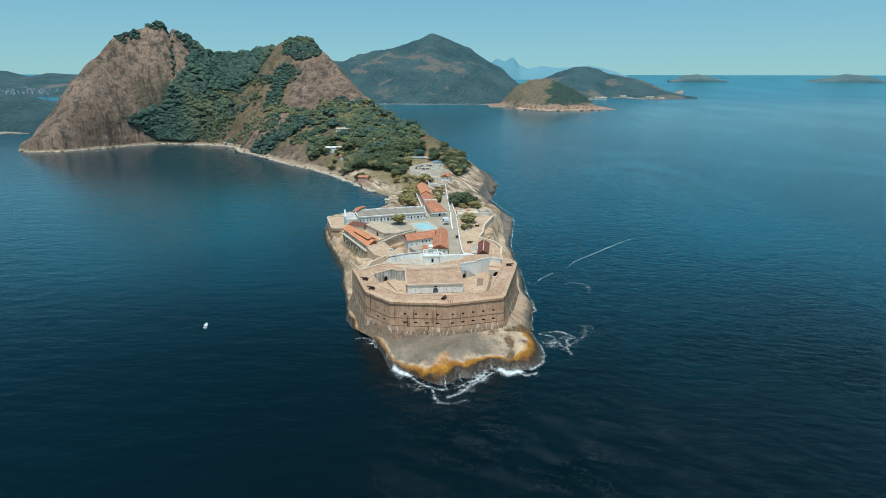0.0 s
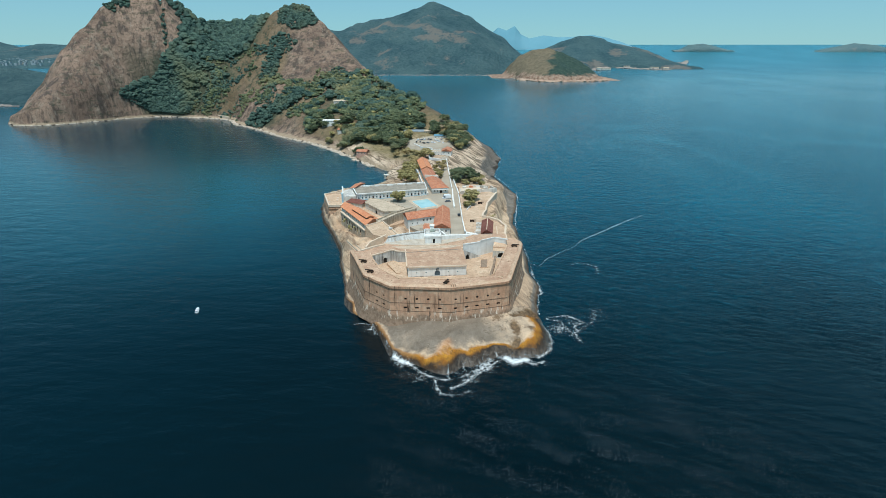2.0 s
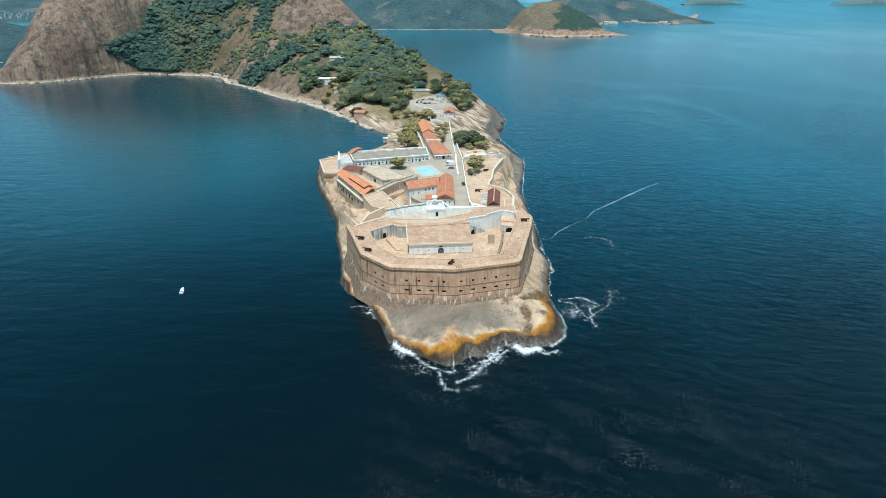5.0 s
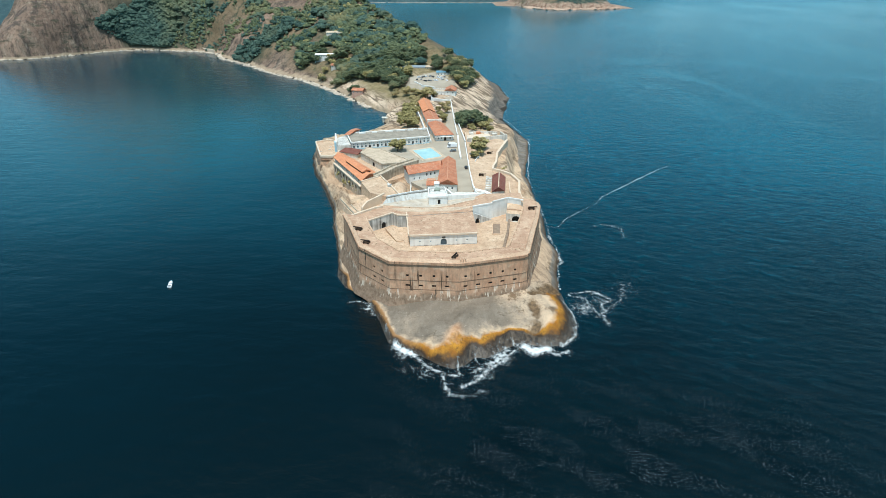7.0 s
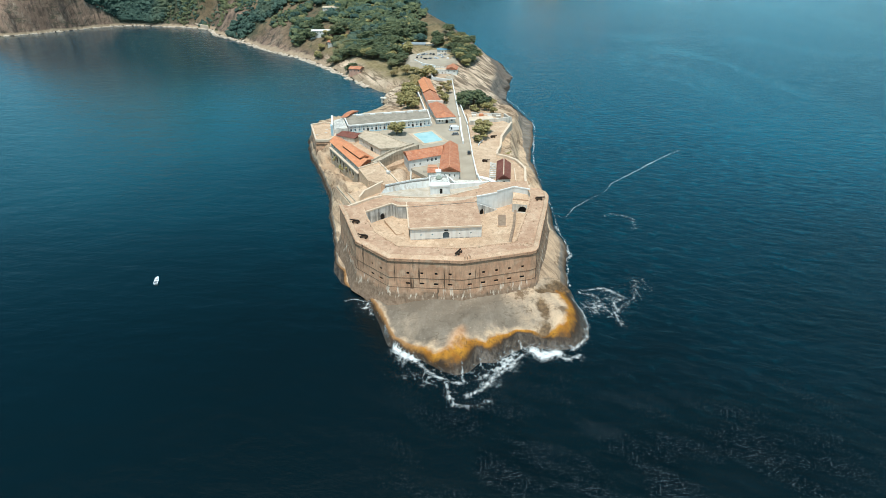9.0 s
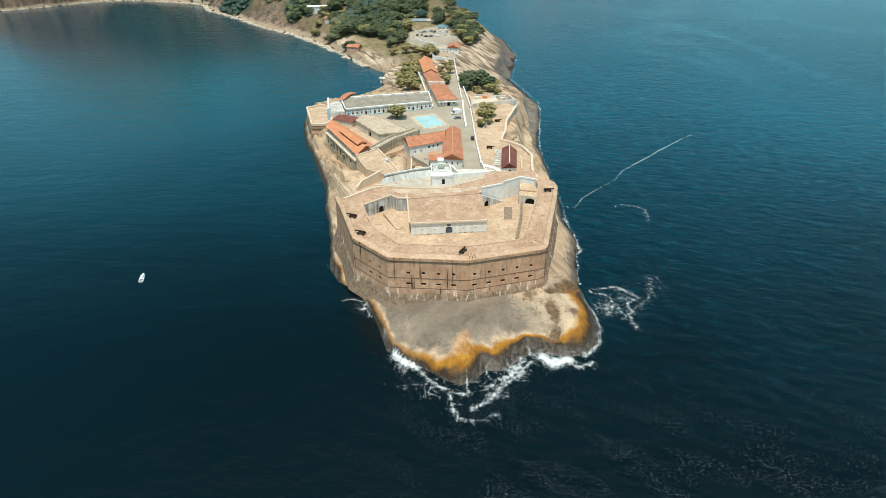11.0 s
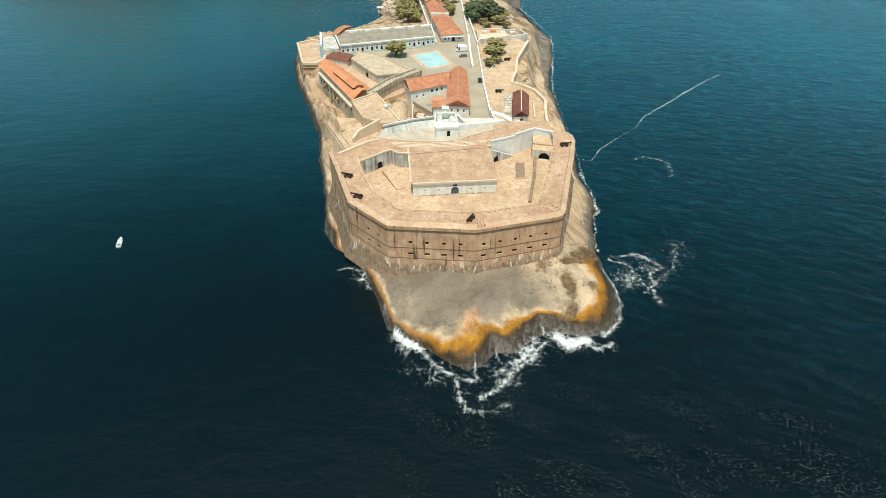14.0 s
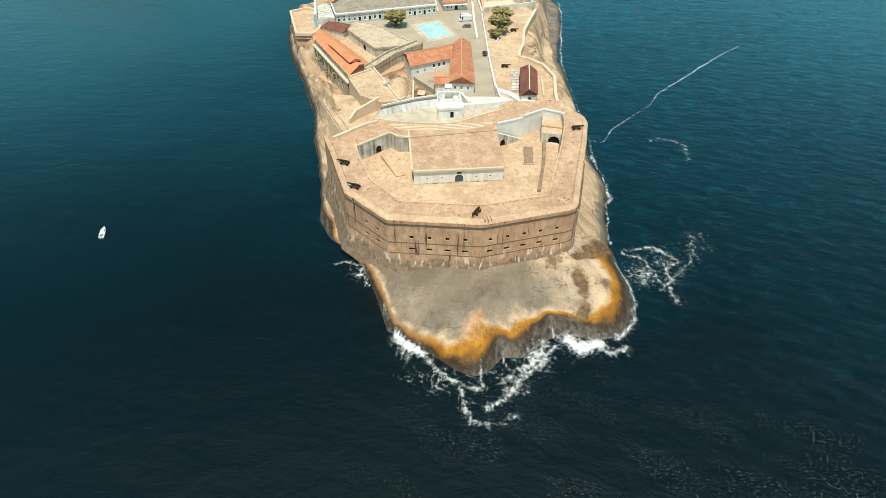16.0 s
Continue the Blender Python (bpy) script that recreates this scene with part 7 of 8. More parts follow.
def woods(name, label, spots, count, size, sub, mat, seed, clear=(), line=0.0, lobes=1, gap=0.0):
    """Trees scattered over elliptic spots of ground, thinned by uneven clearings."""
    rng = np.random.default_rng(seed)
    shapes = [crown_shape(sub, 3.1 * k + seed, lobes) for k in range(8)]
    area = np.array([rx * ry for _, _, rx, ry in spots])
    pick = rng.choice(len(spots), size=count * 4, p=area / area.sum())
    ang, rad = rng.uniform(0, 2 * np.pi, count * 4), np.sqrt(rng.uniform(0, 1.2, count * 4))
    sp = np.array(spots)[pick]
    x, y = sp[:, 0] + sp[:, 2] * rad * np.cos(ang), sp[:, 1] + sp[:, 3] * rad * np.sin(ang)
    edge = 1 - rad + 0.9 * fbm(x, y, 30, 4, seed + 1.0)
    z, ds = land(x, y)
    ok = (edge > line) & (ds > 3.0) & ((z < np.interp(x, DOME_EDGE[0], DOME_EDGE[1]) + 8 * fbm(x, z, 16, 3, 6.0)) | (y > 1005)) & (fbm(x, y, 22, 3, seed + 9.0) > gap - 1.0)
    for cx, cy, rx, ry in clear:
        ok &= np.hypot((x - cx) / rx, (y - cy) / ry) + 0.5 * fbm(x, y, 9, 3, seed + 7.0) > 1
    x, y, z = x[ok][:count], y[ok][:count], z[ok][:count]
    stand = 0.75 + 0.5 * (fbm(x, y, 40, 3, seed + 3.0) + 0.5)
    vs, fs, n = [], [], 0
    for i in range(len(x)):
        co, fa = shapes[rng.integers(8)]
        r = (size[0] + (size[1] - size[0]) * rng.random() ** 1.6) * min(max(stand[i], 0.7), 1.25)
        a = rng.uniform(0, 6.28)
        c, s_ = math.cos(a), math.sin(a)
        p = np.stack([(co[:, 0] * c - co[:, 1] * s_) * rng.uniform(0.8, 1.35), co[:, 0] * s_ + co[:, 1] * c, co[:, 2] * rng.uniform(0.75, 1.45)], -1) * r
        vs.append(p + (x[i], y[i], z[i] + r * 0.5))
        fs.append(fa + n)
        n += len(co)
    me = bpy.data.meshes.new(name)
    me.from_pydata(np.concatenate(vs).tolist(), [], np.concatenate(fs).tolist())
    me.materials.append(mat)
    return tagged(new(name, me), label, "trees", kind="stuff")


HOUSES_CLEAR = [(-142, 724, 21, 13), (-119, 718, 14, 15), (-143, 780, 11, 7), (-22, 696, 12, 20), (-127, 684, 8, 8), (-37, 660, 16, 12), (-83, 646, 7, 6)]
SADDLE = [(-415, 1093, 77, 66), (-431, 1026, 30, 22), (-452, 997, 30, 11), (-479, 989, 36, 14), (-378, 1081, 44, 28), (-397, 1039, 61, 23), (-432, 992, 30, 12),
          (-340, 1065, 24, 30), (-471, 985, 42, 16), (-431, 982, 29, 11), (-382, 1024, 36, 14), (-355, 1040, 26, 24), (-394, 992, 29, 11)]
BAYSIDE = [(-510, 980, 40, 14), (-534, 956, 20, 8), (-524, 960, 36, 12), (-482, 978, 50, 16), (-452, 976, 26, 12),
           (-503, 972, 40, 12), (-470, 970, 30, 10)]
RIDGE_WOOD = [(-164, 883, 30, 24), (-128, 876, 24, 13), (-140, 837, 28, 37), (-104, 824, 36, 37), (-67, 781, 31, 27), (-114, 772, 34, 29), (-49, 744, 21, 26),
              (-69, 711, 35, 36), (-107, 716, 16, 29), (-38, 681, 14, 14), (-86, 662, 15, 19), (-171, 754, 13, 24), (-195, 856, 14, 25), (-184, 799, 13, 24),
              (-96, 689, 23, 20), (-111, 670, 11, 18), (-65, 660, 19, 17), (-145, 766, 14, 8)]
woods("forest", "dense dark green woods on the saddle of the hills", SADDLE, 3600, (2.0, 5.4), 2, LEAF_DARK, 1, line=-0.05, clear=((-366, 998, 26, 10), (-500, 986, 16, 4)))
woods("forest", "dark green woods that come down to the shore of the bay", BAYSIDE, 1500, (1.8, 5.2), 2, LEAF_DARK, 4, line=-0.05)
woods("forest", "dark trees on the tops of both peaks and in the cleft", [(-266, 1031, 20, 15), (-240, 1027, 18, 13), (-248, 1018, 20, 13), (-229, 1019, 12, 10), (-275, 1040, 14, 12), (-560, 1009, 10, 4), (-552, 1016, 9, 4), (-541, 1021, 8, 4),
      (-520, 1040, 12, 5), (-504, 1046, 11, 5), (-496, 1049, 6, 4), (-485, 1030, 3, 8), (-481, 1019, 3, 8), (-477, 1011, 3, 8)], 1100, (1.0, 3.2), 2, LEAF_DARK, 5, line=-0.3)
woods("forest", "dark woods in the gullies below the second peak", [(-269, 989, 25, 18), (-286, 974, 16, 13), (-286, 950, 15, 18), (-310, 992, 11, 12)], 420, (1.4, 4.0), 2, LEAF_DARK, 14, line=0.0)
woods("forest", "dense green woods at the foot of the slope above the bay", [(-239, 852, 29, 29), (-266, 850, 34, 21), (-221, 852, 14, 15), (-261, 832, 29, 11), (-292, 858, 12, 7)], 520, (1.8, 5.0), 2, LEAF_DARK, 15, line=0.02, lobes=2)
woods("forest", "green woods on the lower slopes and ridge", RIDGE_WOOD, 1500, (2.0, 5.2), 2, LEAF_GREEN, 2, HOUSES_CLEAR, line=-0.05, lobes=3)
woods("forest", "dark broad trees among the woods of the ridge", RIDGE_WOOD, 420, (3.0, 6.2), 2, LEAF_DARK, 11, HOUSES_CLEAR, line=0.05, lobes=4)
woods("forest", "sun-dried olive trees among the woods of the ridge", RIDGE_WOOD, 300, (1.6, 4.2), 2, LEAF_OLIVE, 16, HOUSES_CLEAR, line=0.0, lobes=3)
SCRUB_SPOTS = [(-389, 971, 34, 12), (-415, 969, 35, 11), (-430, 980, 30, 12), (-366, 1002, 47, 18), (-303, 917, 42, 34), (-403, 986, 35, 13), (-339, 934, 33, 12), (-178, 912, 20, 14), (-326, 968, 22, 15), (-229, 887, 24, 24), (-377, 962, 34, 13), (-565, 912, 24, 7), (-190, 880, 20, 30), (-210, 800, 16, 24), (-270, 900, 30, 22)]
woods("scrub", "low olive scrub on the dry slopes", SCRUB_SPOTS, 1300, (0.8, 3.0), 2, LEAF_GREEN, 3, line=0.05, gap=0.85)
# the extra spot puts scrub in for a dark patch on the dome
woods("scrub", "low dark scrub on the dry slopes", SCRUB_SPOTS + [(-512, 990, 22, 6)], 1100, (0.8, 3.2), 2, LEAF_DARK, 13, line=0.05, gap=0.9)


# ---- single trees ----
def make_tree(seed, leaf, label, height=8.0, spread=4.0):
    rng = random.Random(seed)
    root = thing("tree", label, "tree", group="trees of the headland")
    bm = bmesh.new()
    tube(bm, (0, 0, -0.6), (0.15, 0.1, height * 0.42), 0.30, 0.20, 8)
    tips = []
    for k in range(7):
        a = k * 0.9 + rng.uniform(-0.3, 0.3)
        r = spread * rng.uniform(0.45, 0.75)
        q = (r * math.cos(a), r * math.sin(a), height * rng.uniform(0.34, 0.80))
        tube(bm, (0.15, 0.1, height * rng.uniform(0.25, 0.42)), q, 0.13, 0.05, 6)
        tips.append(q)
    part("trunk", bm, BARK, root)
    vs, fs, n = [], [], 0
    ico, tri = crown_shape(1, seed)
    for k in range(330):
        c = rng.choice(tips) if k > 50 else (0, 0, height * 0.6)
        a, b = rng.uniform(0, 6.28), rng.uniform(-0.6, 1.3)
        r = spread * (0.5 if k > 50 else 0.8) * rng.random() ** 0.5
        p = np.array([c[0] + r * math.cos(a) * math.cos(b), c[1] + r * math.sin(a) * math.cos(b), min(c[2] + r * math.sin(b) * 0.8, height)])
        s_ = rng.uniform(0.35, 0.85) * spread / 4.0
        sc = np.array([rng.uniform(0.7, 1.3), rng.uniform(0.7, 1.3), rng.uniform(0.45, 0.9)]) * s_
        vs.append(ico * sc + p)
        fs.append(tri + n)
        n += len(ico)
    me = bpy.data.meshes.new("crown")
    me.from_pydata(np.concatenate(vs).tolist(), [], np.concatenate(fs).tolist())
    me.materials.append(leaf)
    ob = new("crown", me)
    ob.parent = root
    return root


TREES = [make_tree(1, LEAF_OLIVE, "broad olive-green tree with a rounded crown", 8.0, 4.2), make_tree(2, LEAF_GREEN, "dark green tree with a dense crown", 9.0, 4.8),
         make_tree(3, LEAF_OLIVE, "low sun-dried tree with a loose crown", 6.0, 3.6), make_tree(4, LEAF_GREEN, "large dark tree with a wide crown", 10.0, 6.0)]
SITES_YARD = [(0, -33, 386.0, 12.8, 1.2), (0, 17.6, 377.5, 13.9, 1.05), (0, 20.0, 389.5, 13.9, 1.15), (2, 15.4, 371, 13.9, 0.8),
    (3, 9.5, 456, None, 1.0), (3, 17, 462, None, 1.1), (1, 23, 455, None, 1.0), (1, 13, 470, None, 1.0), (0, 27, 447, None, 0.8),
    (1, 20, 474, None, 0.9), (2, 30, 440, None, 0.8), (0, -31, 452, None, 1.0), (2, -36, 462, None, 1.0)]
SITES_STREET = [(0, -30, 470, None, 1.1), (2, -37, 480, None, 0.9), (0, -31, 490, None, 1.2), (2, -27, 500, None, 1.0), (0, -33, 506, None, 1.0),
    (2, -40, 494, None, 0.8), (0, -29, 522, None, 1.1), (0, -18, 540, None, 1.4), (0, -23, 545, None, 1.2), (2, -13, 546, None, 1.0),
    (2, -2, 500, None, 0.7), (0, -1, 488, None, 0.7), (2, 0, 512, None, 0.7)]
SITES_NECK = [(0, -4, 462, None, 0.7), (2, -6, 478, None, 0.8), (2, -8, 494, None, 0.8), (0, -5, 506, None, 0.6), (0, -27, 460, None, 0.9),
    (2, -29, 480, None, 1.0), (0, -35, 474, None, 0.9), (0, -28, 512, None, 1.0), (3, 13, 462, None, 1.0), (3, 21, 466, None, 0.9),
    (1, 26, 462, None, 0.9), (1, 10, 450, None, 0.8), (2, 16, 446, None, 0.8)]
SITES_BUSH = [(0, 24, 447, None, 0.7), (2, 28, 456, None, 0.8), (0, 31, 463, None, 0.7), (2, 18, 440, None, 0.7), (2, 24, 470, None, 0.8), (0, -25, 452, None, 0.8), (2, -24, 468, None, 0.8), (0, -26, 490, None, 0.9), (2, -36, 500, None, 0.9), (0, -3, 470, None, 0.6)]
SITES_PARK = [(3, -52, 592, None, 0.9), (3, -47, 600, None, 1.0), (1, -55, 612, None, 1.2), (3, -50, 628, None, 1.2), (1, -42, 642, None, 1.1),
    (0, -31, 567, None, 1.0), (2, -22, 560, None, 0.9), (1, 0, 640, None, 1.0), (1, 8, 630, None, 1.0), (2, -38, 583, None, 0.8)]
SITES = SITES_YARD + SITES_STREET + SITES_NECK + SITES_BUSH + SITES_PARK
rngt = random.Random(9)
# groves: middle, radii, number, kinds of tree, sizes
GROVES_RIDGE = [(14, 615, 13, 36, 30, (1, 1, 3, 0), 0.8, 1.2), (5, 668, 20, 24, 24, (1, 1, 3, 0), 0.8, 1.2), (-62, 640, 24, 28, 34, (1, 3, 1, 0), 0.8, 1.3),
    (-85, 670, 28, 24, 34, (1, 3), 0.9, 1.3), (-120, 720, 22, 22, 18, (1, 3, 0), 0.9, 1.3), (-50, 690, 28, 20, 24, (1, 1, 3), 0.9, 1.3)]
GROVES_SHORE = [(-108, 655, 14, 14, 10, (1, 3), 0.8, 1.1), (-165, 742, 16, 16, 10, (1, 3), 0.9, 1.2), (-135, 690, 14, 10, 6, (1, 0), 0.7, 1.0),
    (-48, 606, 10, 14, 6, (3, 1), 0.8, 1.0), (-45, 575, 8, 10, 4, (2, 0), 0.6, 0.9), (24, 640, 10, 26, 8, (0, 2), 0.6, 0.9),
    (-98, 612, 5, 8, 3, (1, 3), 0.7, 0.9)]
for cx, cy, rx, ry, cnt, kinds, smin, smax in GROVES_RIDGE + GROVES_SHORE:
    for k in range(cnt):
        a, r = rngt.uniform(0, 6.28), rngt.random() ** 0.5
        SITES.append((rngt.choice(kinds), cx + rx * r * math.cos(a), cy + ry * r * math.sin(a), None, rngt.uniform(smin, smax)))
used = set()
for kind, x, y, z, s_ in SITES:
    if z is None:
        z = float(land(np.array([x]), np.array([y]))[0][0])
    m = pose(x, y, z - 0.2, 0, 0, rngt.uniform(0, 360)) @ Matrix.Diagonal((s_, s_, s_ * rngt.uniform(0.85, 1.1), 1))
    if kind not in used:
        used.add(kind)
        TREES[kind].matrix_basis = m
    else:
        base = TREES[kind]
        keep = base.matrix_basis.copy()
        base.matrix_basis = Matrix()
        copy_thing(base, m)
        base.matrix_basis = keep
shr = random.Random(4)
bm = bmesh.new()
for x, y, z, r in [(-66.5 + 2.1 * k + shr.uniform(-1, 1), 361.5 - 4.0 * k + shr.uniform(-1, 1), 7.5 + shr.uniform(-2, 2.5), shr.uniform(0.9, 1.9)) for k in range(9)] + [(-38, 350, 12.8, 1.6), (-35.5, 351.5, 12.8, 1.4), (-33, 353, 12.8, 1.2), (-40, 348, 12.8, 1.0), (31.5, 358, 11, 1.2), (33, 361, 11, 1.4)]:
    for k in range(9):
        co, fa = crown_shape(1, x + k)
        s_ = r * shr.uniform(0.3, 0.6)
        px, py, pz = x + shr.uniform(-0.8, 0.8) * r, y + shr.uniform(-0.8, 0.8) * r, z + shr.uniform(-0.2, 0.7) * r
        vs = [bm.verts.new((px + c[0] * s_, py + c[1] * s_, pz + c[2] * s_)) for c in co]
        for f in fa:
            bm.faces.new([vs[i] for i in f])
tagged(part("shrubs", bm, LEAF_OLIVE), "olive shrubs growing from the old walls", "shrubs", kind="stuff")


# ---- neck of the headland ----
def ground_z(x, y):
    return float(land(np.array([float(x)]), np.array([float(y)]))[0][0])


def small_house(name, label, quad, z0, ze, zr, wall, roof, along=0, windows=True):
    root = thing(name, label, "building")
    for i in range(4):
        p, q = quad[i], quad[(i + 1) % 4]
        L_ = (Vector(q) - Vector(p)).length
        holes = []
        if windows and L_ > 4:
            k = max(1, int(L_ / 3.2))
            holes = [((j + 0.5) * L_ / k, 1.0, ze - 2.2, ze - 0.8, False) for j in range(k)]
        bm = bmesh.new()
        at = facade(bm, p, q, z0 - 3, ze, [h[:5] for h in holes], 0.25)
        part("wall", bm, wall, root)
        openings(root, at, holes, 0.25, WHITE, DARK)
    r = quad[along:] + quad[:along]
    bm = bmesh.new()
    gable(bm, r, ze, zr, 0.5)
    part("roof", bm, roof, root)
    return root


slab("ground_parking", [(-36, 588), (-12, 570), (8, 592), (6, 632), (-14, 652), (-38, 622)], 9, 18.2, ASPHALT, "worn grey gravel parking ground", grow=8.0)
slab("road_neck", [(-2, 528), (4.4, 528), (2.5, 575), (-8, 592), (-13, 584), (-5, 565)], 8, 15.6, ASPHALT, "pale asphalt road through the neck", "road")
small_house("gatehouse", "white gatehouse with a faded red tiled roof", [(-2.5, 547), (6.5, 545), (8, 558), (-1, 560.5)], 15, 19.6, 22.0, WHITE, RED, along=1)
def build_gate():
    root = thing("gate_bastion", "small white gate bastion with a crenellated parapet", "fortification")
    q = [(-14.0, 550), (-1.0, 548.5), (0.5, 560), (-12.5, 562)]
    for i in range(4):
        a, b = q[i], q[(i + 1) % 4]
        length = (Vector(b) - Vector(a)).length
        holes = [(length * (k + 0.5) / 4, 0.9, 15.4, 16.8, False) for k in range(4)] if i < 2 else []
        bm = bmesh.new()
        at = facade(bm, a, b, 9, 18.2, holes, 0.3)
        part("wall", bm, WHITE, root)
        openings(root, at, holes, 0.3, WHITE, DARK)
        n = max(4, int(length / 1.6))
        for k in range(n):
            p, r = Vector(a).lerp(Vector(b), (k + 0.15) / n), Vector(a).lerp(Vector(b), (k + 0.75) / n)
            bm = bmesh.new()
            run(bm, [tuple(p), tuple(r)], 0.5, 18.2, 19.1)
            part("merlon", bm, WHITE, root)
    bm = bmesh.new()
    prism(bm, offset(q, -0.3), 17.6, 17.9)
    part("deck", bm, GREYROOF, root, "grey flat deck")


build_gate()
wall = thing("white_wall", "white retaining walls around the gate", "wall")
for pts, z in (([(-14.5, 534), (-6, 527), (1, 524)], 16.4), ([(-14.5, 534), (-14.8, 549), (-12, 566)], 17.4), ([(-32, 596), (-24, 578), (-12, 568)], 18.9)):
    bm = bmesh.new()
    run(bm, pts, 0.9, 10, z)
    part("wall", bm, WHITE, wall)
small_house("long_shed", "long low shed with a blue-grey sheet roof", [(-50, 664), (-24, 664), (-24, 674), (-50, 674)], 18, 21, 22.6, PALE, plain("blue_grey_sheet", (0.20, 0.24, 0.27), (0.28, 0.32, 0.34), 0.3, 0.6))
small_house("low_house", "low pale house on the slope", [(-23, 663), (-9, 663), (-9, 672), (-23, 672)], 18, 21.5, 22.5, WHITE, GREYROOF)
small_house("boat_shed", "low shed with a faded blue roof", [(-11, 634), (6, 636), (6, 645), (-11, 643)], 18, 20.6, 21.8, WHITE, plain("faded_blue_sheet", (0.10, 0.22, 0.30), (0.16, 0.30, 0.38), 0.3, 0.6))
small_house("shore_hut", "small pink hut with a red roof above the shore", [(-95, 600), (-84, 597), (-82, 607), (-93, 610)], ground_z(-89, 603), ground_z(-89, 603) + 4.2, ground_z(-89, 603) + 5.8, plain("faded_pink_plaster", (0.48, 0.27, 0.20), (0.56, 0.35, 0.26), 0.5, 0.9), RED)
small_house("white_house", "white flat house among the trees", [(-158, 730), (-135, 731), (-135, 743), (-158, 742)], ground_z(-146, 733), ground_z(-146, 733) + 6.0, ground_z(-146, 733) + 6.9, WHITE, WHITE)
small_house("cottage", "cottage with a faded red roof among the trees", [(-132, 694), (-121, 691), (-119, 701), (-130, 704)], ground_z(-126, 697), ground_z(-126, 697) + 3.5, ground_z(-126, 697) + 5.2, PALE, RED)
small_house("cottage", "grey-roofed house high in the woods", [(-152, 784), (-133, 786), (-133, 796), (-152, 794)], ground_z(-143, 786), ground_z(-143, 786) + 5, ground_z(-143, 786) + 6.5, PALE, GREYROOF)
small_house("cottage", "cottage with a brown sheet roof among the trees", [(-88, 648), (-78, 646), (-76, 654), (-86, 656)], ground_z(-82, 649), ground_z(-82, 649) + 3.6, ground_z(-82, 649) + 5.2, PALE, plain("brown_sheet", (0.24, 0.15, 0.09), (0.36, 0.24, 0.15), 0.4, 0.8))
small_house("landing_shed", "small grey shed at the landing", [(-56, 512), (-52, 511), (-51.4, 514), (-55.4, 515)], 2.0, 3.8, 4.5, PALE, PALE)
rngc = random.Random(21)
cars = {}
for k in range(16):
    x, y = -29 + (k % 8) * 3.9 + rngc.uniform(-1.4, 1.4), (604 if k < 8 else 621) + rngc.uniform(-5, 5)
    paint = rngc.choice((CARW, CARG, CARB, CARW))
    at = pose(x, y, 18.2, 0, 0, rngc.uniform(-60, 60) + (0 if k < 8 else 180))
    if paint.name not in cars:
        cars[paint.name] = make_car("car", "small " + paint.name.split("_")[0] + " car on the gravel parking ground", paint, 4.1, 1.7, 1.45, False, at)
    else:
        copy_thing(cars[paint.name], at)
coast = thing("sea_wall", "pale sea wall of the coast road below the dome", "wall")
bm = bmesh.new()
run(bm, [(-668, 884), (-648, 876), (-614, 880), (-584, 902), (-562, 930), (-548, 950), (-520, 972), (-476, 976)], 3.0, 0, 7.5)
part("wall", bm, COPING, coast)
bm = bmesh.new()
run(bm, [(-470, 972), (-430, 968), (-384, 952), (-352, 922)], 2.0, 0, 6.2)
part("parapet", bm, COPING, coast)


# ---- boat ----
def build_boat():
    root = thing("motor_boat", "small white motor boat lying on calm water", "boat")
    bm = bmesh.new()
    ys = np.linspace(-3.6, 4.2, 9)
    ring = []
    for y in ys:
        t = (y + 3.6) / 7.8
        wd = 1.25 * (1 - max(0, t - 0.45) ** 2 * 3.0)
        wd = max(wd, 0.06)
        ring.append([bm.verts.new((sx * wd * k, y, z + 0.35 * t * (z > 0))) for sx, k, z in ((-1, 1, 0.85), (-1, 0.8, -0.1), (1, 0.8, -0.1), (1, 1, 0.85))])
    for a, b in zip(ring[:-1], ring[1:]):
        for i in range(3):
            bm.faces.new((a[i], a[i + 1], b[i + 1], b[i]))
        bm.faces.new((a[3], a[0], b[0], b[3]))
    bm.faces.new(ring[0])
    bm.faces.new(ring[-1][::-1])
    bmesh.ops.recalc_face_normals(bm, faces=bm.faces)
    part("hull", bm, CARW, root)
    bm = bmesh.new()
    box(bm, -0.85, 0.85, -0.6, 1.7, 0.9, 1.75)
    bmesh.ops.bevel(bm, geom=bm.edges[:], offset=0.15, segments=2, affect="EDGES")
    cabin = part("cabin", bm, CARW, root)
    bm = bmesh.new()
    box(bm, -0.88, 0.88, 1.0, 1.55, 1.25, 1.6)
    part("window_band", bm, GLASS, cabin)
    bm = bmesh.new()
    box(bm, -0.9, 0.9, -3.2, -0.9, 0.88, 0.95)
    part("rear_deck", bm, CARG, root, "dark rear deck")
    root.matrix_basis = pose(-117.8, 244.8, 0, 0, 0, 14) @ Matrix.Scale(0.66, 4)


build_boat()


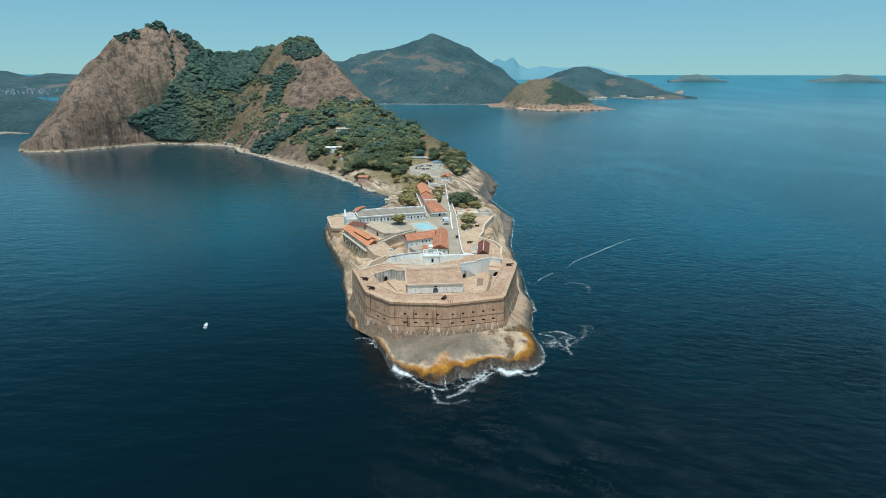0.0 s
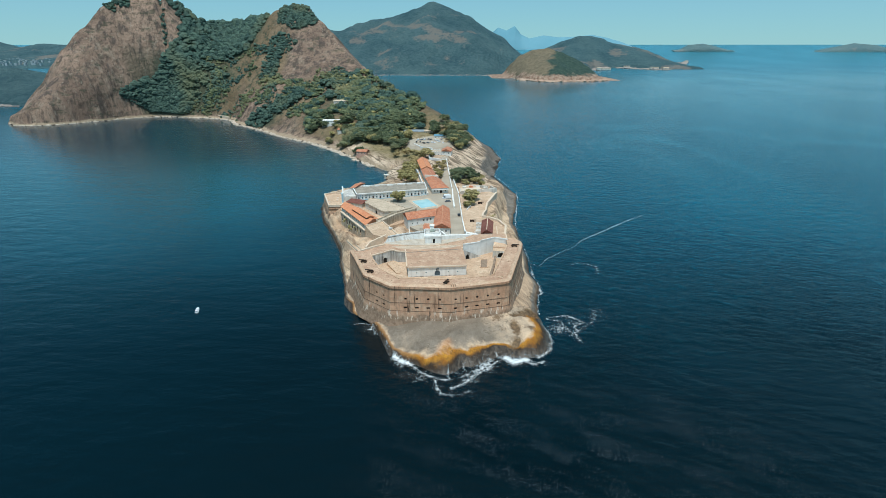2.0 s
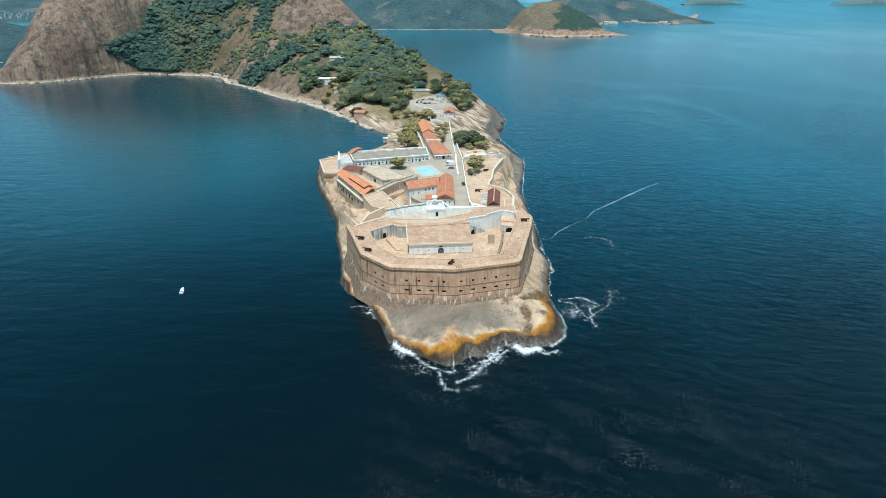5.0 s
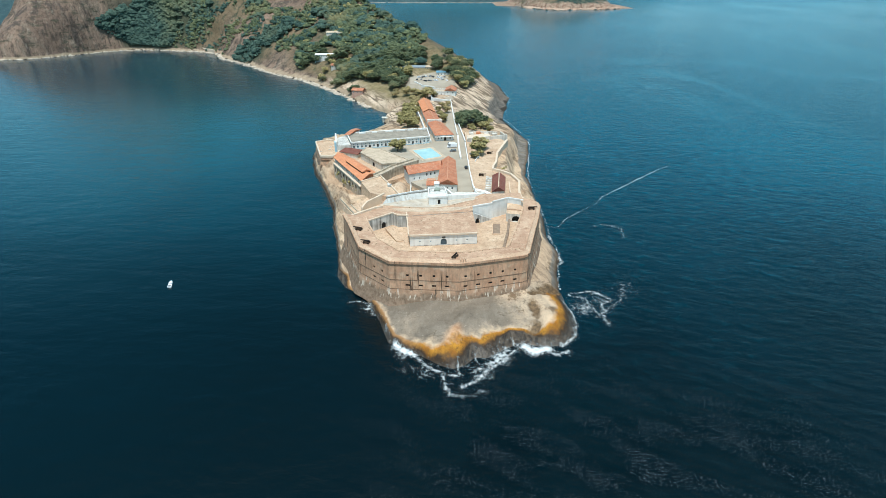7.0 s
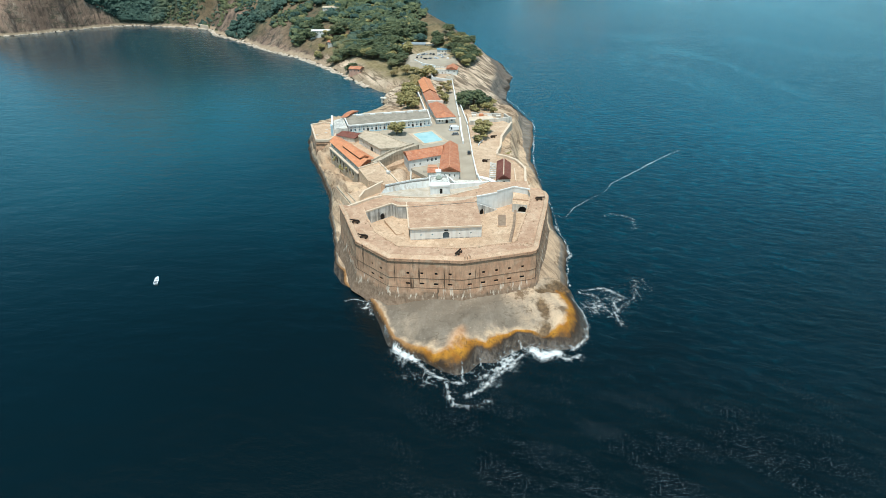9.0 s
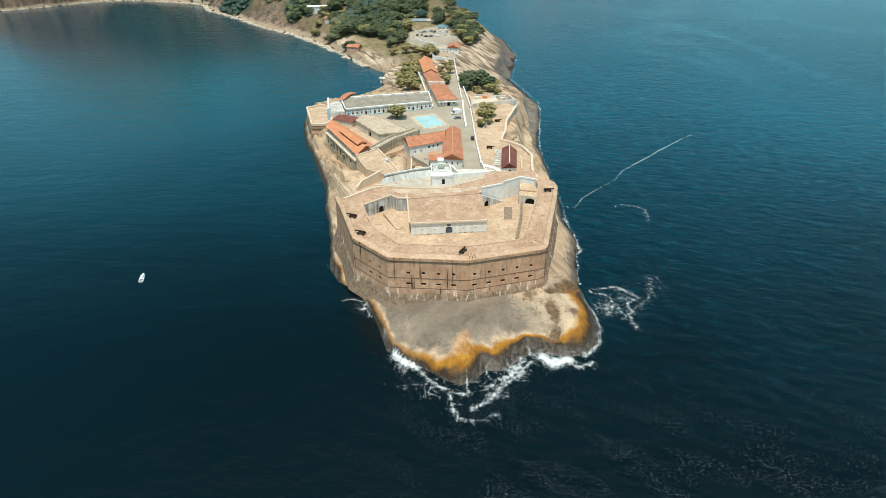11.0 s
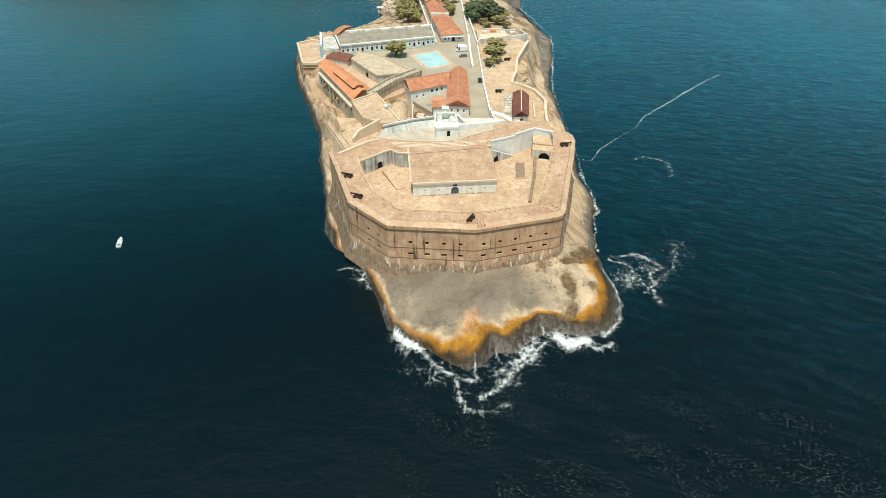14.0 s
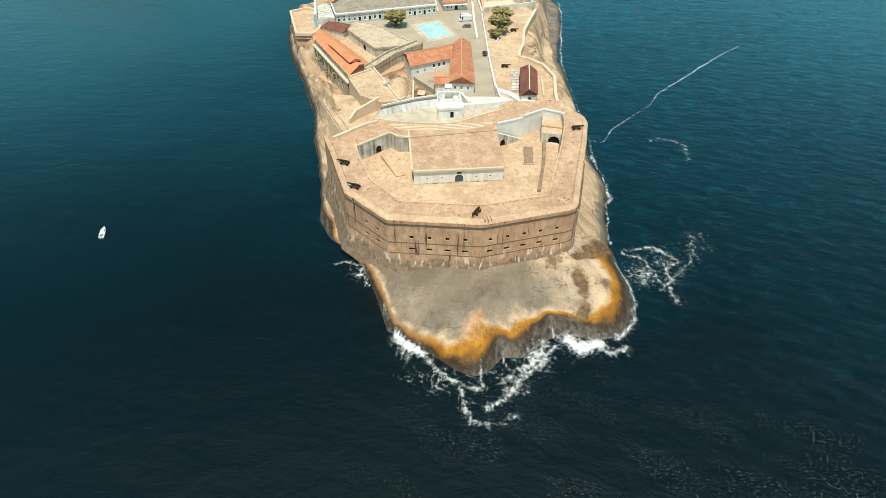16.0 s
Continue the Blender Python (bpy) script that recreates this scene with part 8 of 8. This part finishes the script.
# ---- foam ----
# crests of broken water: points, half width, density
SURF = [([(-20.4, 203.2), (-17.7, 201.0), (-14.0, 198.0)], 2.2, 1.0),
        ([(-17.8, 200.0), (-17.4, 196.0)], 1.8, 0.56),
        ([(-14.0, 197.4), (-9.8, 193.6), (-7.1, 190.5), (-3.8, 188.2), (0.7, 187.7)], 1.2, 0.66),
        ([(0.4, 194.4), (0.8, 188.4)], 0.6, 0.62),
        ([(-4.0, 188.0), (-2.7, 182.9), (-0.9, 179.4), (2.1, 178.0), (5.6, 178.6), (8.5, 180.1)], 1.5, 0.42),
        ([(2.4, 182.2), (5.6, 185.0), (9.3, 188.8), (11.5, 191.2), (16.0, 195.2), (20.9, 200.3)], 1.5, 0.60),
        ([(12.5, 193.4), (17.0, 198.4), (18.6, 201.6)], 1.9, 0.62),
        ([(6.4, 199.4), (7.3, 196.0), (9.2, 192.0)], 0.9, 0.60),
        ([(21.0, 209.0), (21.3, 202.9)], 0.6, 0.58),
        ([(24.4, 203.0), (26.4, 200.6), (30, 200.8), (33.1, 201.4)], 2.6, 1.15),
        ([(31.9, 199.6), (35.7, 198.2), (39.4, 200.2)], 1.6, 0.60),
        ([(38.6, 204), (43.6, 208.6), (45.8, 216), (45.6, 224), (43.4, 231)], 0.9, 0.72),
        ([(46.0, 236), (51, 234), (54, 228), (57, 222), (58, 217)], 1.6, 0.46),
        ([(48, 238.5), (54, 238.6), (58.5, 238), (62.4, 233), (58, 229.6), (58, 225), (55, 221)], 1.1, 0.56),
        ([(58, 224), (63.4, 230), (68, 235.4), (72, 245)], 2.6, 0.34),
        ([(-41, 231), (-36.6, 231.6), (-33, 229.6), (-34, 226.6), (-31, 225), (-29.6, 222)], 0.8, 0.60),
        ([(-27.6, 222), (-24.6, 212), (-22, 206.4)], 0.7, 0.46),
        ([(43.4, 241), (45.8, 252), (47.8, 265), (49.0, 279), (47.6, 291)], 0.6, 0.60),
        ([(47.8, 262), (48.8, 272)], 1.0, 0.66)]


def line_distance(px, py, pts):
    best = np.full(px.shape, 1e9)
    for (x0, y0), (x1, y1) in zip(pts[:-1], pts[1:]):
        dx, dy = x1 - x0, y1 - y0
        t = np.clip(((px - x0) * dx + (py - y0) * dy) / (dx * dx + dy * dy), 0, 1)
        best = np.minimum(best, np.hypot(px - x0 - t * dx, py - y0 - t * dy))
    return best


def build_foam():
    step = 0.6
    xs, ys = np.arange(-56, 90, step), np.arange(160, 300, step)
    gx, gy = np.meshgrid(xs, ys)
    ds = shore_distance(gx, gy, SHORE)
    dw = shore_distance(gx, gy, WEED)
    lace = fbm(gx, gy, 7, 4, 3.0)
    wx, wy = gx + 1.8 * fbm(gx, gy, 6, 3, 41.0), gy + 1.8 * fbm(gx, gy, 6, 3, 42.0)
    front = np.clip((212 - gy) / 6, 0, 1) * np.clip((gx + 24) / 6, 0, 1)
    # thin wash over the wet rock and the first metres of water
    v = (0.22 + 0.22 * lace) * np.exp(-np.abs(dw + 2.6) / 2.6) * front + 0.20 * np.exp(-np.abs(ds + 0.3) / 0.7)
    for pts, wide, dense in SURF:
        d = line_distance(wx, wy, pts)
        v = np.maximum(v, (0.88 * dense + 0.22 * lace) * np.exp(-(d / (0.72 * wide)) ** 1.3) + 0.12 * np.exp(-(d / (2.6 * wide)) ** 2))
    for cx, cy, rx, ry, dense in ((51, 229, 6, 9, 0.42), (59, 234, 6, 6, 0.36), (70, 240, 7, 5, 0.26), (4, 178, 6, 5, 0.30), (9, 190, 7, 5, 0.46), (16, 197, 5, 5, 0.50), (-8, 189, 7, 4, 0.40), (-33, 227, 5, 4, 0.30), (20, 199, 8, 4, 0.36), (-12, 191, 9, 4, 0.26), (27, 201.5, 4, 2, 0.9)):
        v = np.maximum(v, (dense + 0.34 * lace) * np.exp(-((wx - cx) / rx) ** 2 - ((wy - cy) / ry) ** 2))
    v = v * (ds < 3.4) * np.clip((0.9 - dw) / 0.8, 0, 1)
    zl = np.clip(land(gx, gy)[0], 0, None)
    keep = v > 0.05
    co = np.stack([gx, gy, np.maximum(0.22 + 0.5 * np.clip(v - 0.4, 0, 1), zl + 0.14)], -1).reshape(-1, 3)
    ny, nx = gx.shape
    idx = np.arange(nx * ny).reshape(ny, nx)
    q = np.stack([idx[:-1, :-1], idx[:-1, 1:], idx[1:, 1:], idx[1:, :-1]], -1).reshape(-1, 4)
    q = q[keep.reshape(-1)[q].any(1)]
    ids, inv = np.unique(q, return_inverse=True)
    me = bpy.data.meshes.new("foam")
    me.from_pydata(co[ids].tolist(), [], inv.reshape(-1, 4).tolist())
    me.materials.append(FOAM)
    a = me.attributes.new("froth", "FLOAT", "POINT")
    a.data.foreach_set("value", v.reshape(-1)[ids].astype(np.float32))
    tagged(new("foam", me), "white surf breaking round the rock", "foam", kind="stuff")


def foam_line(name, label, pts, width, froth):
    bm = bmesh.new()
    lay = bm.verts.layers.float.new("froth")
    rows = []
    P = [Vector(p) for p in pts]
    fine = []
    for a, b in zip(P[:-1], P[1:]):
        n = max(1, int((b - a).length / 2.5))
        fine += [a.lerp(b, i / n) for i in range(n)]
    fine.append(P[-1])
    for i, p in enumerate(fine):
        d = (fine[min(i + 1, len(fine) - 1)] - fine[max(i - 1, 0)]).normalized()
        nrm = Vector((d.y, -d.x))
        wob = noise.noise(Vector((p.x * 0.12, p.y * 0.12, 0))) * width * 0.8
        r = []
        live = froth * (0.88 + 0.6 * noise.noise(Vector((p.x * 0.05, p.y * 0.05, 3.0))))
        for k, fr in ((-1.0, 0.0), (0.0, live), (1.0, 0.0)):
            q = p + nrm * (k * width + wob)
            v = bm.verts.new((q.x, q.y, 0.2))
            v[lay] = fr
            r.append(v)
        rows.append(r)
    for a, b in zip(rows[:-1], rows[1:]):
        for k in range(2):
            bm.faces.new((a[k], a[k + 1], b[k + 1], b[k]))
    tagged(part(name, bm, FOAM), label, "foam", kind="stuff")


build_foam()
foam_line("foam_streak", "thin broken line of foam drifting off the rock", [(50, 304), (52, 300.5), (55, 301.5), (57, 305), (60, 311), (69, 320), (82, 333), (89, 344), (101, 355), (120, 374), (135, 388), (146, 397)], 0.8, 0.68)
foam_line("foam_streak", "small curl of foam on the open water", [(72, 303), (77, 305), (83, 303), (86, 299), (85, 292), (82, 287)], 2.4, 0.38)
foam_line("foam_edge", "thin surf line along the seaward rocks", [(48.8, 290), (49, 306), (49.5, 329), (49.1, 347), (49.4, 375), (52.4, 398), (58, 429), (61.6, 460), (54.6, 495), (48.6, 522), (57, 568), (62.5, 610), (59, 664)], 1.3, 0.52)
